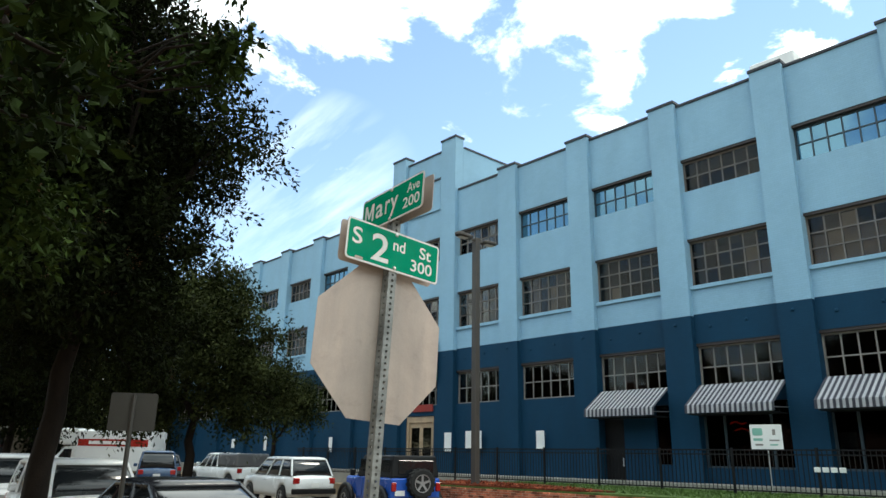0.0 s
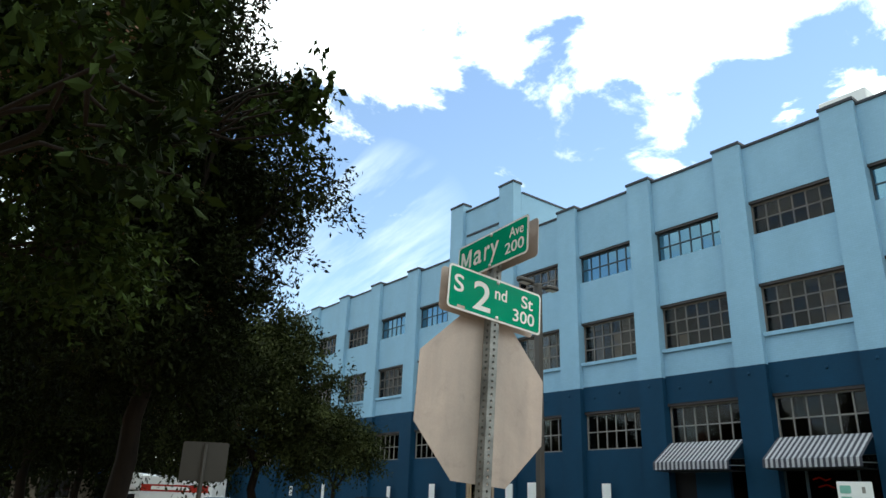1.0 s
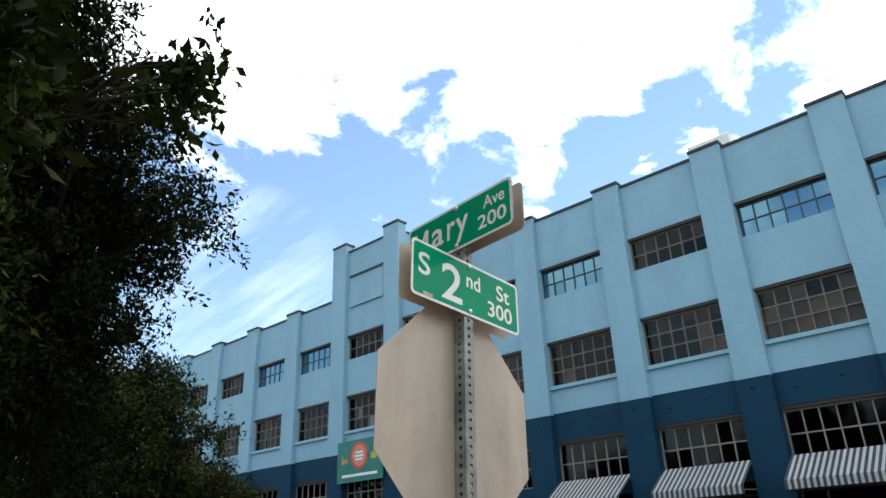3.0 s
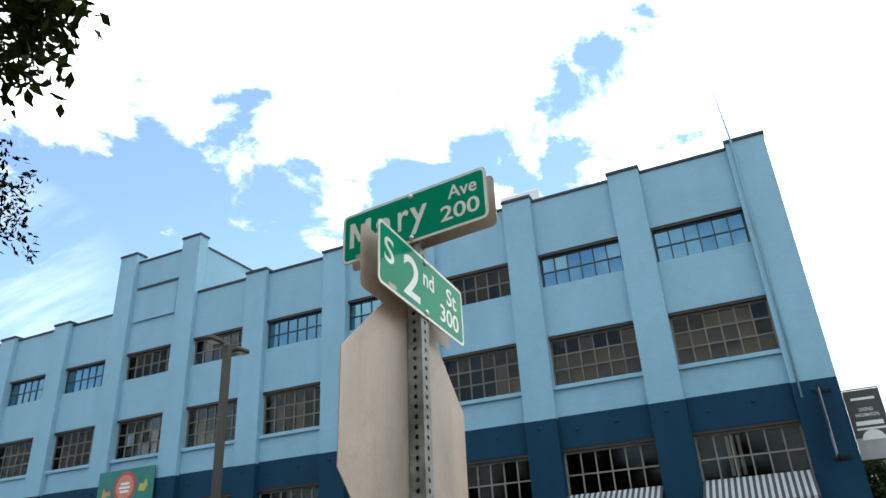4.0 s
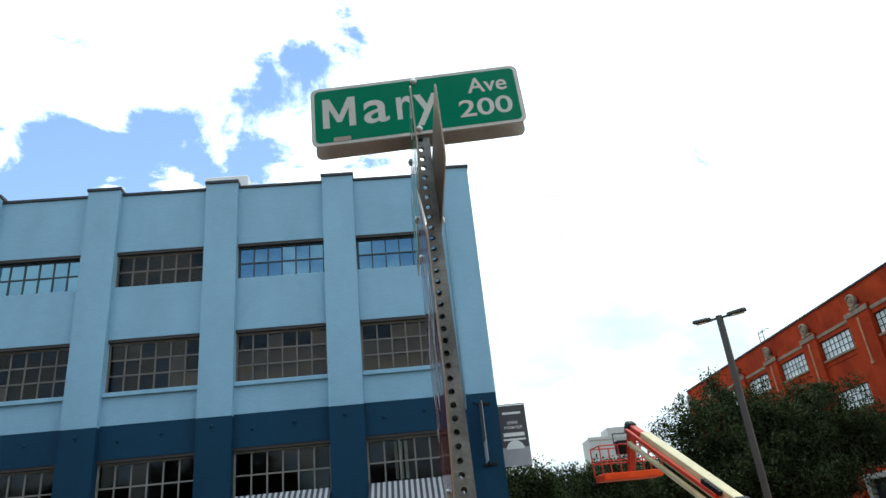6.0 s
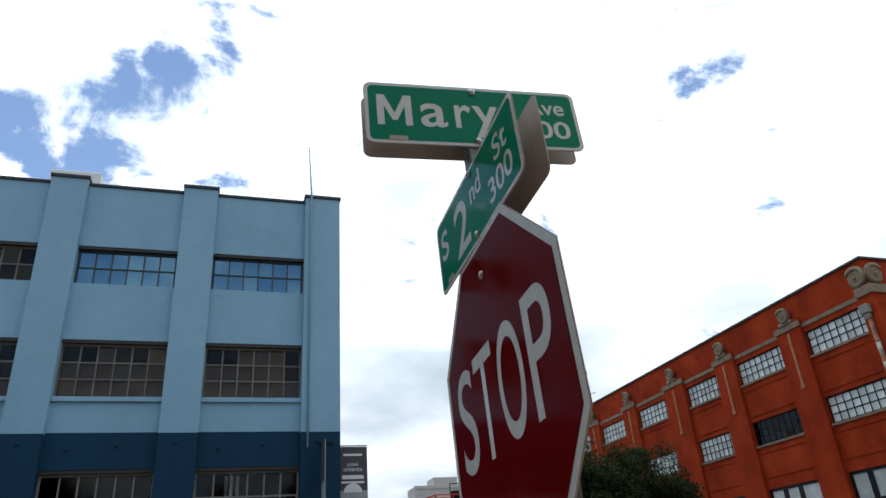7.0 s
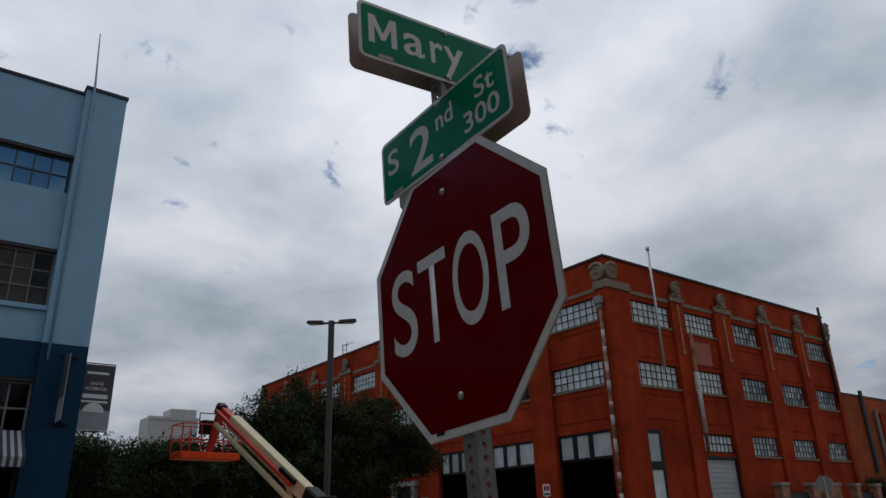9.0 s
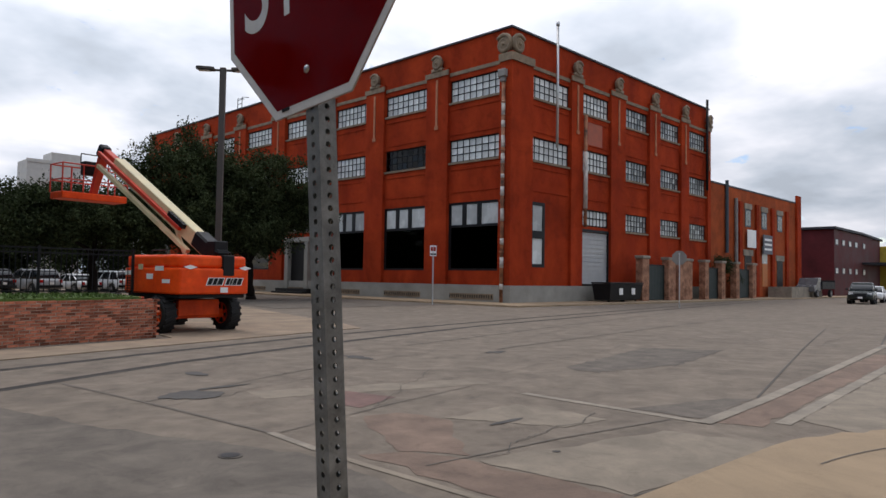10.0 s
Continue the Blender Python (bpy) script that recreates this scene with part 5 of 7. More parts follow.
def limb(r, bm, a, b, r0, r1, wob, n=6):
    a, b = np.array(a, float), np.array(b, float)
    pts = [a + (b - a) * t + (r.normal(0, wob, 3) if 0 < t < 1 else 0) + np.array([0, 0, 0.25 * np.linalg.norm(b - a) * t * (1 - t)]) for t in np.linspace(0, 1, n)]
    tube(bm, [tuple(p) for p in pts], [r0 + (r1 - r0) * k / (n - 1) for k in range(n)], 7)
    return pts


def tree(seed, base, fork, lobes, twigs, per, size, trunk_r, label, material=M_LEAF, spread=0.22, seeds=0, name="tree", ratio=0.42, category="tree", droop=0.3, length=0.7, clump=0.0):
    """lobes: (x, y, z, rx, ry, rz) swellings of the crown."""
    r = np.random.RandomState(seed)
    T = thing(name, base, label, category)
    bm = bmesh.new()
    base, fork = np.array(base, float), np.array(fork, float)
    limb(r, bm, base - np.array([0, 0, 0.1]), fork, trunk_r * 1.25, trunk_r * 0.8, 0.05)
    tube(bm, [tuple(base - np.array([0, 0, 0.15])), tuple(base + np.array([0, 0, 0.25]))], [trunk_r * 1.7, trunk_r * 1.22], 9)
    ends, ways = [], []
    vol = np.array([l[3] * l[4] * l[5] for l in lobes]) ** 0.75
    for l, w in zip(lobes, vol / vol.sum()):
        c, rad = np.array(l[:3], float), np.array(l[3:], float)
        main = limb(r, bm, fork, c, trunk_r * 0.55 * min(1.0, float(rad.mean()) / 1.1), trunk_r * 0.2 * min(1.0, float(rad.mean())), 0.12)
        k = max(int(twigs * w), 14)
        d = r.normal(0, 1, (k, 3))
        d /= np.linalg.norm(d, axis=1)[:, None]
        # clumps lie mostly near the rim, unevenly, with gaps
        rr = r.uniform(0.12, 1.0, k) ** 0.5 * (1 + 0.22 * np.sin(d[:, 0] * 5 + seed) * np.cos(d[:, 2] * 6 + d[:, 1] * 4))
        e = c + d * rr[:, None] * rad
        if clump:
            # twigs gather in sprays, with gaps between them
            heart = e[r.randint(0, max(k // 6, 2), k)]
            e = heart + (e - heart) * 0.10 + r.normal(0, clump, (k, 3)) * np.array([1, 1, 0.6])
        ends.append(e)
        w = d + r.normal(0, 0.45, (k, 3))
        ways.append(w / np.linalg.norm(w, axis=1)[:, None])
        for q in e[: max(5, k // 14)]:
            limb(r, bm, main[3 + r.randint(0, 3)], q, trunk_r * 0.14, 0.008, 0.06, 5)
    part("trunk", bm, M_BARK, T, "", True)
    ends, ways = np.concatenate(ends), np.concatenate(ways)
    o = np.array(ORIGIN[T])
    v, f = leaves(r, ends, ways, per, size, length, spread, droop, ratio)
    me = bpy.data.meshes.new("crown")
    me.from_pydata((v - o).tolist(), [], f.tolist())
    me.materials.append(material)
    c = new("crown", me)
    c.parent = T
    if seeds:
        pick = r.choice(len(ends), seeds)
        v, f = leaves(r, ends[pick], ways[pick], 60, 0.022, 0.22, 0.05, 0.3, 0.9)
        me = bpy.data.meshes.new("seed_clusters")
        me.from_pydata((v - o).tolist(), [], f.tolist())
        me.materials.append(M_SEED)
        sc = new("fruit", me)
        sc.parent = T
        tagged(sc, kind="stuff")
    return T


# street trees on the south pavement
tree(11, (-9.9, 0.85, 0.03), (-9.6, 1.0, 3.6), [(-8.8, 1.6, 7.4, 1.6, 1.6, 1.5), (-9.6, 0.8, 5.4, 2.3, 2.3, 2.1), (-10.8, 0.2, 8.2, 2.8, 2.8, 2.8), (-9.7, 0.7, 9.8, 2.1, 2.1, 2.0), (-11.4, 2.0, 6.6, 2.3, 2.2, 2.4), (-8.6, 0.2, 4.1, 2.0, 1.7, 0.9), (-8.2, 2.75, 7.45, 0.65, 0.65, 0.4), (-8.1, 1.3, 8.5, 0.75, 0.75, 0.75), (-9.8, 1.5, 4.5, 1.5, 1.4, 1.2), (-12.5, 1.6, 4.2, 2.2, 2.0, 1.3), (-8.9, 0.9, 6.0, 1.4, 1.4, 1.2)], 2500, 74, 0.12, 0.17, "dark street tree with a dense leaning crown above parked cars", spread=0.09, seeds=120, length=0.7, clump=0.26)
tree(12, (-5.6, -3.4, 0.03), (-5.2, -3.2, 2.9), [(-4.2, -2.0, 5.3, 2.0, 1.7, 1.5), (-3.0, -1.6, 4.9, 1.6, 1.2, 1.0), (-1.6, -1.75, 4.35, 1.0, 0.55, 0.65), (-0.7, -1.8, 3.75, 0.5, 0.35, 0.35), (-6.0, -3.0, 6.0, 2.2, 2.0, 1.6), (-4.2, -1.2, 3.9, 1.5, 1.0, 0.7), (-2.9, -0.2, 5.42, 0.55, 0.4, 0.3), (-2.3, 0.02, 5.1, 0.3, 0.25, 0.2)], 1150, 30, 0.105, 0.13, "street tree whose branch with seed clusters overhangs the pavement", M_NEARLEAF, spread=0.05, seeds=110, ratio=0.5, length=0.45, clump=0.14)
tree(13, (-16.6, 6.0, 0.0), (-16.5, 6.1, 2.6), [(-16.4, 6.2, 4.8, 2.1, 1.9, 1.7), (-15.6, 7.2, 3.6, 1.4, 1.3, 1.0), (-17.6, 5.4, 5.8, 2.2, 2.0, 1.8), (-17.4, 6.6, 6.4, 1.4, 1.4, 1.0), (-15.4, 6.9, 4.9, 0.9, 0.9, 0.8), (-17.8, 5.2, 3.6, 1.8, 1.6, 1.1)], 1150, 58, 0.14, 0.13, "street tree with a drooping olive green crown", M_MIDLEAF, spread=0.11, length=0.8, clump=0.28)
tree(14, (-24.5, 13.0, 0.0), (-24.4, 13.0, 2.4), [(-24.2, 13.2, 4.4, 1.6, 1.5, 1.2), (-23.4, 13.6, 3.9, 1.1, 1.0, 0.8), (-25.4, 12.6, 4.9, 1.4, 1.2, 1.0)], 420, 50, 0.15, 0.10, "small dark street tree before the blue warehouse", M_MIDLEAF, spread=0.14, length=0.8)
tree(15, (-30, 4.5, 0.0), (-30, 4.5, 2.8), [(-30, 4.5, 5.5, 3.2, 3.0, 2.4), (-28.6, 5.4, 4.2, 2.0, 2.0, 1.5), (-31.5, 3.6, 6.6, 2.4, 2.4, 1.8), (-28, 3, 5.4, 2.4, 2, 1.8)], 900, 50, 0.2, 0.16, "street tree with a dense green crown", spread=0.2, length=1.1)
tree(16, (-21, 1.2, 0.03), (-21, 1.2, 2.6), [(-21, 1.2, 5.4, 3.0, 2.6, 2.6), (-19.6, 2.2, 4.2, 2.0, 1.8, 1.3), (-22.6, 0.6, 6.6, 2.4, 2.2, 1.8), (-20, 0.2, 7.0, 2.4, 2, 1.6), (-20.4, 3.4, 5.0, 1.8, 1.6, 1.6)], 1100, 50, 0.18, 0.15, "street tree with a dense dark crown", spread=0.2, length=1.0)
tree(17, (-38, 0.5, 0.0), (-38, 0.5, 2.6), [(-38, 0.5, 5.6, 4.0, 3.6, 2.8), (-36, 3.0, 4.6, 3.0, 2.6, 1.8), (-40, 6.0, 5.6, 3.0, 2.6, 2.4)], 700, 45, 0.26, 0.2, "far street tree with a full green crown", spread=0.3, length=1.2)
# south-side trees the warehouse windows mirror, and an added unseen building; both cut skylight
for sd, x, y, h in ((31, -1.5, -8.5, 0.0), (32, 5.5, -9.5, 0.6), (33, -9.5, -8.0, 0.4), (34, -18, -8.5, 0.8), (35, 13, -12, 1.0)):
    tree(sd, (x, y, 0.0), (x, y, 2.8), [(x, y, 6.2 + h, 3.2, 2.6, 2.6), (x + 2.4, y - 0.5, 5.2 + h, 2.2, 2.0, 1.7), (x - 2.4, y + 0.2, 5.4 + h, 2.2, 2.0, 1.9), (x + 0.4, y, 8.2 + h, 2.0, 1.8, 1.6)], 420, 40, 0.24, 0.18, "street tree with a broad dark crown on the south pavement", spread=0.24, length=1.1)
sb = thing("south_light_block", (-5, -26, 0), "added unseen brick block that cuts skylight from the south", "building")
part("wall", boxes((-60, 30, -34, -24, 0, 9.0)), M_OLDWALL, sb)
for k, (x, y) in enumerate(((-58, 18), (-60, 9), (-56, 2), (-66, 26), (-70, -8))):
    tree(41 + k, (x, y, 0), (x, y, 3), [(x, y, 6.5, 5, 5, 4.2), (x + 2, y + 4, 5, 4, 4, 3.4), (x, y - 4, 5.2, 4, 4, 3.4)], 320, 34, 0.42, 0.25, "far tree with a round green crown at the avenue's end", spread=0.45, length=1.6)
# live oaks of the lot behind the lift
OAKS = [(21, (22.5, 38.5, 0), (22.4, 38.6, 2.4), [(22.2, 38.8, 7.4, 4.2, 3.6, 2.7), (25.8, 39.0, 6.0, 3.2, 3.0, 1.8), (19.6, 38.5, 6.4, 3.2, 3.0, 2.6), (25.2, 38.4, 6.1, 2.6, 2.4, 1.6), (18.4, 38.6, 8.8, 1.8, 1.6, 1.5), (21.6, 38, 4.4, 3.6, 3.0, 1.6), (16.4, 38.6, 7.0, 2.4, 2.2, 2.2), (19.0, 37.6, 4.6, 3.4, 2.6, 1.8)], 2000),
        (22, (13.5, 40.0, 0), (13.4, 40.0, 2.2), [(13.6, 40.2, 4.9, 3.6, 3.4, 1.9), (16.6, 40.4, 4.7, 3.2, 3.0, 1.8), (11.0, 40.0, 4.6, 3.0, 3.0, 1.7)], 950),
        (23, (8.0, 46.0, 0), (8.0, 46.0, 2.4), [(8.0, 46.0, 5.6, 3.8, 3.4, 2.2), (10.8, 46.4, 5.0, 3.0, 3.0, 1.9), (5.4, 46.0, 5.2, 3.0, 3.0, 2.0)], 800),
        (26, (16.0, 62.0, 0), (16.0, 62.0, 2.2), [(16, 62, 4.6, 4.6, 4.0, 3.8), (21.5, 62, 4.6, 4.2, 4.0, 3.4), (10.5, 62, 4.4, 4.4, 4.0, 3.8)], 1700),
        (27, (3.6, 60.0, 0), (3.6, 60.0, 2.2), [(3.6, 60, 4.8, 4.4, 4.0, 3.4), (-1.5, 60, 4.8, 4.4, 4.0, 3.6), (8.6, 59, 3.4, 3.4, 3.0, 2.6)], 1500),
        (24, (27.2, 52.0, 0), (27.2, 52.0, 2.4), [(27.0, 52.0, 4.4, 2.4, 2.8, 1.7), (24.4, 52.4, 5.4, 3.0, 2.8, 2.0)], 650)]
for sd, base, fork, lobes, tw in OAKS:
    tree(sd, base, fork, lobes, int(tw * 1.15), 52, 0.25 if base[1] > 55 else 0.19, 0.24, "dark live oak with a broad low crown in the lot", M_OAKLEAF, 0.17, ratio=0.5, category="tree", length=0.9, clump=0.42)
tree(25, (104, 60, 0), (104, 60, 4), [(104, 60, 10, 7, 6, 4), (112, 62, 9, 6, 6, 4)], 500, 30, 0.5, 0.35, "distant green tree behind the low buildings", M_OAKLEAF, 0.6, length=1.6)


# ---- street lamps ----
def street_lamp(x, y, h, turn, group):
    t = thing("street_lamp", (0, 0, 0), "tall square-section bronze lamp pole with two flat lamp heads", "street lamp", group)
    bm = boxes((-0.1, 0.1, -0.1, 0.1, 0.3, h))
    part("pole", bev(bm, 0.012), M_LAMP, t)
    part("footing", tube(bmesh.new(), [(0, 0, -0.2), (0, 0, 0.32)], 0.26, 14), M_CONC, t, "round concrete footing")
    for s in (1, -1):
        part("arm", boxes((0.1 * s if s > 0 else -0.32, 0.32 if s > 0 else -0.1, -0.03, 0.03, h - 0.12, h - 0.05)), M_LAMP, t)
        bm = bmesh.new()
        outline = [(0.30, -0.14), (0.42, -0.17), (0.86, -0.15), (0.95, -0.08), (0.95, 0.08), (0.86, 0.15), (0.42, 0.17), (0.30, 0.14)]
        prism(bm, [(u * s, v) for u, v in (outline if s > 0 else outline[::-1])], pose(0, 0, h - 0.12, 0, -3 * s, 0), 0, 0.10)
        bev(bm, 0.015)
        head = part("lamp_head", bm, M_LAMP, t)
        part("lens", boxes((min(0.45 * s, 0.85 * s), max(0.45 * s, 0.85 * s), -0.11, 0.11, h - 0.155 + 0.035, h - 0.118)), M_WHITE, head)
    t.matrix_basis = pose(x, y, 0, 0, 0, turn)
    return t


M_LAMP = mat("bronze_painted_steel", (0.062, 0.052, 0.044), 0.55, var=0.15)
street_lamp(-13.4, 13.9, 8.95, 92, "street lamps")
street_lamp(11.25, 21.7, 8.95, -40, "street lamps")


# ---- boom lift ----
M_ORANGE = mat("orange_machine_paint", (0.86, 0.062, 0.006), 0.45, var=0.14, scale=2, fine=30, bump=0.05, tint=(0.90, 0.088, 0.010), spec=0.2, stain=0.12, reach=1.0)
M_CREAM = mat("cream_machine_paint", (0.62, 0.52, 0.30), 0.45, var=0.15, scale=2)
M_TYRE = mat("black_tyre_rubber", (0.012, 0.012, 0.012), 0.85, var=0.3, scale=6)
M_REDBOOM = mat("red_orange_paint", (0.56, 0.040, 0.014), 0.45, var=0.15)


def wheel_parts(parent, x, y, z, r, w, rim_mat, lugs=0, name="wheel"):
    """A wheel with its axle along x."""
    bm = bmesh.new()
    prof = [(-w / 2, r * 0.62), (-w / 2, r * 0.9), (-w * 0.38, r), (w * 0.38, r), (w / 2, r * 0.9), (w / 2, r * 0.62)]
    n = 24
    rings = [[bm.verts.new((x + px, y + pr * math.cos(a), z + pr * math.sin(a))) for px, pr in prof] for a in (2 * math.pi * k / n for k in range(n))]
    for k in range(n):
        a, b = rings[k], rings[(k + 1) % n]
        for j in range(len(prof) - 1):
            bm.faces.new((a[j], a[j + 1], b[j + 1], b[j]))
    treads = []
    for k in range(lugs):
        a = 2 * math.pi * k / lugs
        treads.append(boxes((-w * 0.48, w * 0.48, -0.035, 0.035, r * 0.96, r * 1.04), m=Matrix.Translation((x, y, z)) @ Matrix.Rotation(a, 4, "X") @ Matrix.Rotation(0.4, 4, "Z")))
    W = part(name, bm, M_TYRE, parent)
    for tread in treads:
        part("lug", tread, M_TYRE, W)
    bm = bmesh.new()
    tube(bm, [(x - w * 0.36, y, z), (x + w * 0.36, y, z)], r * 0.63, 18)
    part("rim_well", bm, M_TYRE, W)
    bm = bmesh.new()
    tube(bm, [(x - w * 0.5, y, z), (x + w * 0.5, y, z)], r * 0.17, 10)
    for k in range(5):
        a = 2 * math.pi * k / 5
        box(bm, -w * 0.43, w * 0.43, -r * 0.075, r * 0.075, r * 0.1, r * 0.61, m=Matrix.Translation((x, y, z)) @ Matrix.Rotation(a, 4, "X"))
    for k in range(20):
        a, b = 2 * math.pi * k / 20, 2 * math.pi * (k + 1) / 20
        for sx in (-0.45, 0.38):
            tube(bm, [(x + sx * w, y + r * 0.6 * math.cos(a), z + r * 0.6 * math.sin(a)), (x + (sx + 0.001) * w, y + r * 0.6 * math.cos(b), z + r * 0.6 * math.sin(b))], r * 0.045, 4)
    part("rim", bm, rim_mat, W)
    return W


def rail_frame(bm, pts, r=0.022):
    for a, b in zip(pts, pts[1:]):
        tube(bm, [a, b], r, 6)


def boom_lift():
    t = thing("boom_lift", (0, 0, 0), "orange telescopic boom lift with cream boom and black tyres", "boom lift")
    # +y is where the boom points; the counterweight hangs over the rear
    for sx in (-1, 1):
        for y in (-1.15, 1.35):
            wheel_parts(t, sx * 0.98, y, 0.48, 0.48, 0.36, M_ORANGE, 18)
    part("chassis", bev(boxes((-0.62, 0.62, -1.35, 1.6, 0.42, 0.86), (-0.8, 0.8, -1.28, -1.02, 0.36, 0.60), (-0.8, 0.8, 1.22, 1.48, 0.36, 0.60)), 0.02), M_ORANGE, t)
    plan = [(-1.04, -2.05), (1.04, -2.05), (1.10, -1.75), (1.10, 0.5), (0.85, 0.9), (0.35, 0.9), (-0.35, 0.9), (-0.85, 0.9), (-1.10, 0.5), (-1.10, -1.75)]
    body = part("turret", bev(prism(bmesh.new(), plan, Matrix(), 1.02, 1.70), 0.05, 2), M_ORANGE, t)
    part("hood", bev(prism(bmesh.new(), [(u * 0.965, -0.6 + (v + 0.6) * 0.965) for u, v in plan], Matrix(), 1.705, 2.04), 0.09, 3), M_ORANGE, body)
    part("skirt", bev(prism(bmesh.new(), [(u * 0.94, -0.6 + (v + 0.6) * 0.94) for u, v in plan], Matrix(), 0.92, 1.018), 0.02), M_BLACK, body)
    for k in range(5):
        part("louvre", bev(boxes((-1.112, -1.101, 0.02, 0.42, 1.12 + k * 0.07, 1.15 + k * 0.07)), 0.003), M_BLACK, body)
    for x in (-0.98, 0.98):
        part("grab_rail", tube(bmesh.new(), [(x, -1.3, 2.02), (x, -1.3, 2.16), (x, -0.6, 2.16), (x, -0.6, 2.02)], 0.016, 6), M_BLACK, body)
    part("axle_beam", bev(boxes((-0.9, 0.9, -1.22, -1.08, 0.40, 0.56)), 0.03), M_REDBOOM, t)
    part("swing_bearing", tube(bmesh.new(), [(0, 0, 0.80), (0, 0, 0.92)], 0.72, 24), M_BLACK, t)
    part("boom_slot", bev(boxes((0.22, 0.58, -2.062, -1.2, 1.50, 2.06)), 0.02), M_BLACK, t)
    part("turntable", tube(bmesh.new(), [(0, 0, 0.86), (0, 0, 1.0)], 0.6, 20), M_BLACK, t)
    for x, w in ((-0.26, 0.13), (-0.10, 0.11), (0.04, 0.15), (0.30, 0.10), (0.43, 0.05), (0.51, 0.11), (0.65, 0.13)):
        for wd, back, mt in ((0.03, 0.002, M_WHITE), (0.0, 0.006, M_BLACK)):
            part("logo_bar", prism(bmesh.new(), [(x - wd, 1.27 - wd * 0.6), (x + w + wd, 1.27 - wd * 0.6), (x + w + 0.07 + wd, 1.44 + wd * 0.6), (x + 0.07 - wd, 1.44 + wd * 0.6)], axes((0, -2.05, 0), (1, 0, 0), (0, 0, 1)), back, back + 0.003), mt, body)
    for x in (-0.75, 0.92):
        part("decal", prism(bmesh.new(), [(-0.2, 0), (0, -0.06), (0.2, 0), (0, 0.06)], axes((x, -2.05, 1.72), (1, 0, 0), (0, 0, 1)), 0.002, 0.008), M_WHITE, body)
    part("decal", boxes((0.15, 0.38, -2.064, -2.052, 1.06, 1.2)), M_WHITE, body)
    for y, z, w, h in ((-1.2, 1.62, 0.4, 0.12), (-0.7, 1.4, 0.3, 0.14), (-1.5, 1.3, 0.35, 0.1), (-0.2, 1.65, 0.22, 0.14), (0.4, 1.5, 0.3, 0.12)):
        part("decal", boxes((-1.112, -1.101, y - 0.2, y - 0.2 + w, z, z + h)), M_WHITE if w > 0.25 else M_CREAM, body)
    # the boom, from the rear pivot up to its head
    p, q = Vector((0.36, -1.45, 2.08)), Vector((-0.02, 4.1, 5.38))
    d = (q - p).normalized()
    side = Vector((d.y, -d.x, 0)).normalized()
    m = axes(p, side, d.cross(side) * -1)
    m = Matrix(((side.x, d.x, 0, p.x), (side.y, d.y, 0, p.y), (side.z, d.z, 0, p.z), (0, 0, 0, 1)))
    up = side.cross(d)
    for k, c in enumerate(up):
        m[k][2] = c
    L = (q - p).length
    part("base_boom", bev(boxes((-0.17, 0.17, 0.2, L * 0.86, -0.20, 0.22), m=m), 0.015), M_CREAM, t, "cream outer boom")
    part("fly_boom", bev(boxes((-0.11, 0.11, L * 0.861, L, -0.13, 0.15), m=m), 0.012), M_REDBOOM, t, "red inner boom end")
    part("cable_carrier", bev(boxes((-0.30, -0.19, L * 0.22, L * 0.98, -0.06, 0.06), m=m), 0.01), M_REDBOOM, t, "red cable guide along the boom")
    part("hose_beam", bev(boxes((-0.30, -0.16, L * 0.12, L * 0.95, -0.42, -0.30), m=m), 0.01), M_CREAM, t, "slim cream beam under the boom")
    track = part("cable_track", boxes((-0.28, -0.19, L * 0.2, L * 0.2 + 0.82, 0.062, 0.08), m=m), M_BLACK, t)
    for i in range(7):
        part("link", boxes((-0.29, -0.18, L * 0.2 + 0.12 * i, L * 0.2 + 0.12 * i + 0.09, 0.082, 0.2), m=m), M_BLACK, track)
    part("lift_cylinder", tube(bmesh.new(), [(0.3, -0.2, 1.95), tuple(m @ Vector((0, L * 0.30, -0.2)))], 0.06, 10), M_CREAM, t)
    part("pivot_cover", bev(boxes((-0.22, 0.22, -0.30, 0.85, -0.18, 0.27), m=m), 0.05), M_BLACK, t, "black rear boom cover")
    part("mast_link", bev(boxes((0.14, 0.58, -1.75, -1.35, 1.5, 2.45)), 0.03), M_BLACK, t)
    # jib and platform
    head = q + Vector((0, 0.05, 0.05))
    low = head + Vector((0.05, 0.75, -1.45))
    part("head_knuckle", bev(boxes((-0.16, 0.16, L - 0.12, L + 0.2, -0.2, 0.2), m=m), 0.05), M_BLACK, t)
    bm = bmesh.new()
    tube(bm, [tuple(head), tuple(low)], 0.13, 4)
    part("jib", bm, M_REDBOOM, t, "red jib arm")
    bm = bmesh.new()
    tube(bm, [tuple(head + Vector((0.22, 0.25, -0.3))), tuple(low + Vector((0.12, 0.05, 0.1)))], 0.05, 6)
    part("jib_cylinder", bm, M_REDBOOM, t)
    c = low + Vector((0.0, 0.2, -0.05))
    w, dp, h = 1.05, 0.42, 1.05
    P = part("platform", bev(boxes((c.x - w, c.x + w, c.y - dp, c.y + dp, c.z - 0.06, c.z + 0.16)), 0.02), M_ORANGE, t, "orange work platform with guard rails")
    bm = bmesh.new()
    for z in (0.55, h):
        rail_frame(bm, [(c.x - w, c.y - dp, c.z + z), (c.x + w, c.y - dp, c.z + z), (c.x + w, c.y + dp, c.z + z), (c.x - w, c.y + dp, c.z + z), (c.x - w, c.y - dp, c.z + z)])
    for x in (-w, -0.4, 0.4, w):
        for y in (-dp, dp):
            tube(bm, [(c.x + x, c.y + y, c.z + 0.16), (c.x + x, c.y + y, c.z + h)], 0.024, 6)
    part("guard_rail", bm, M_REDBOOM, P)
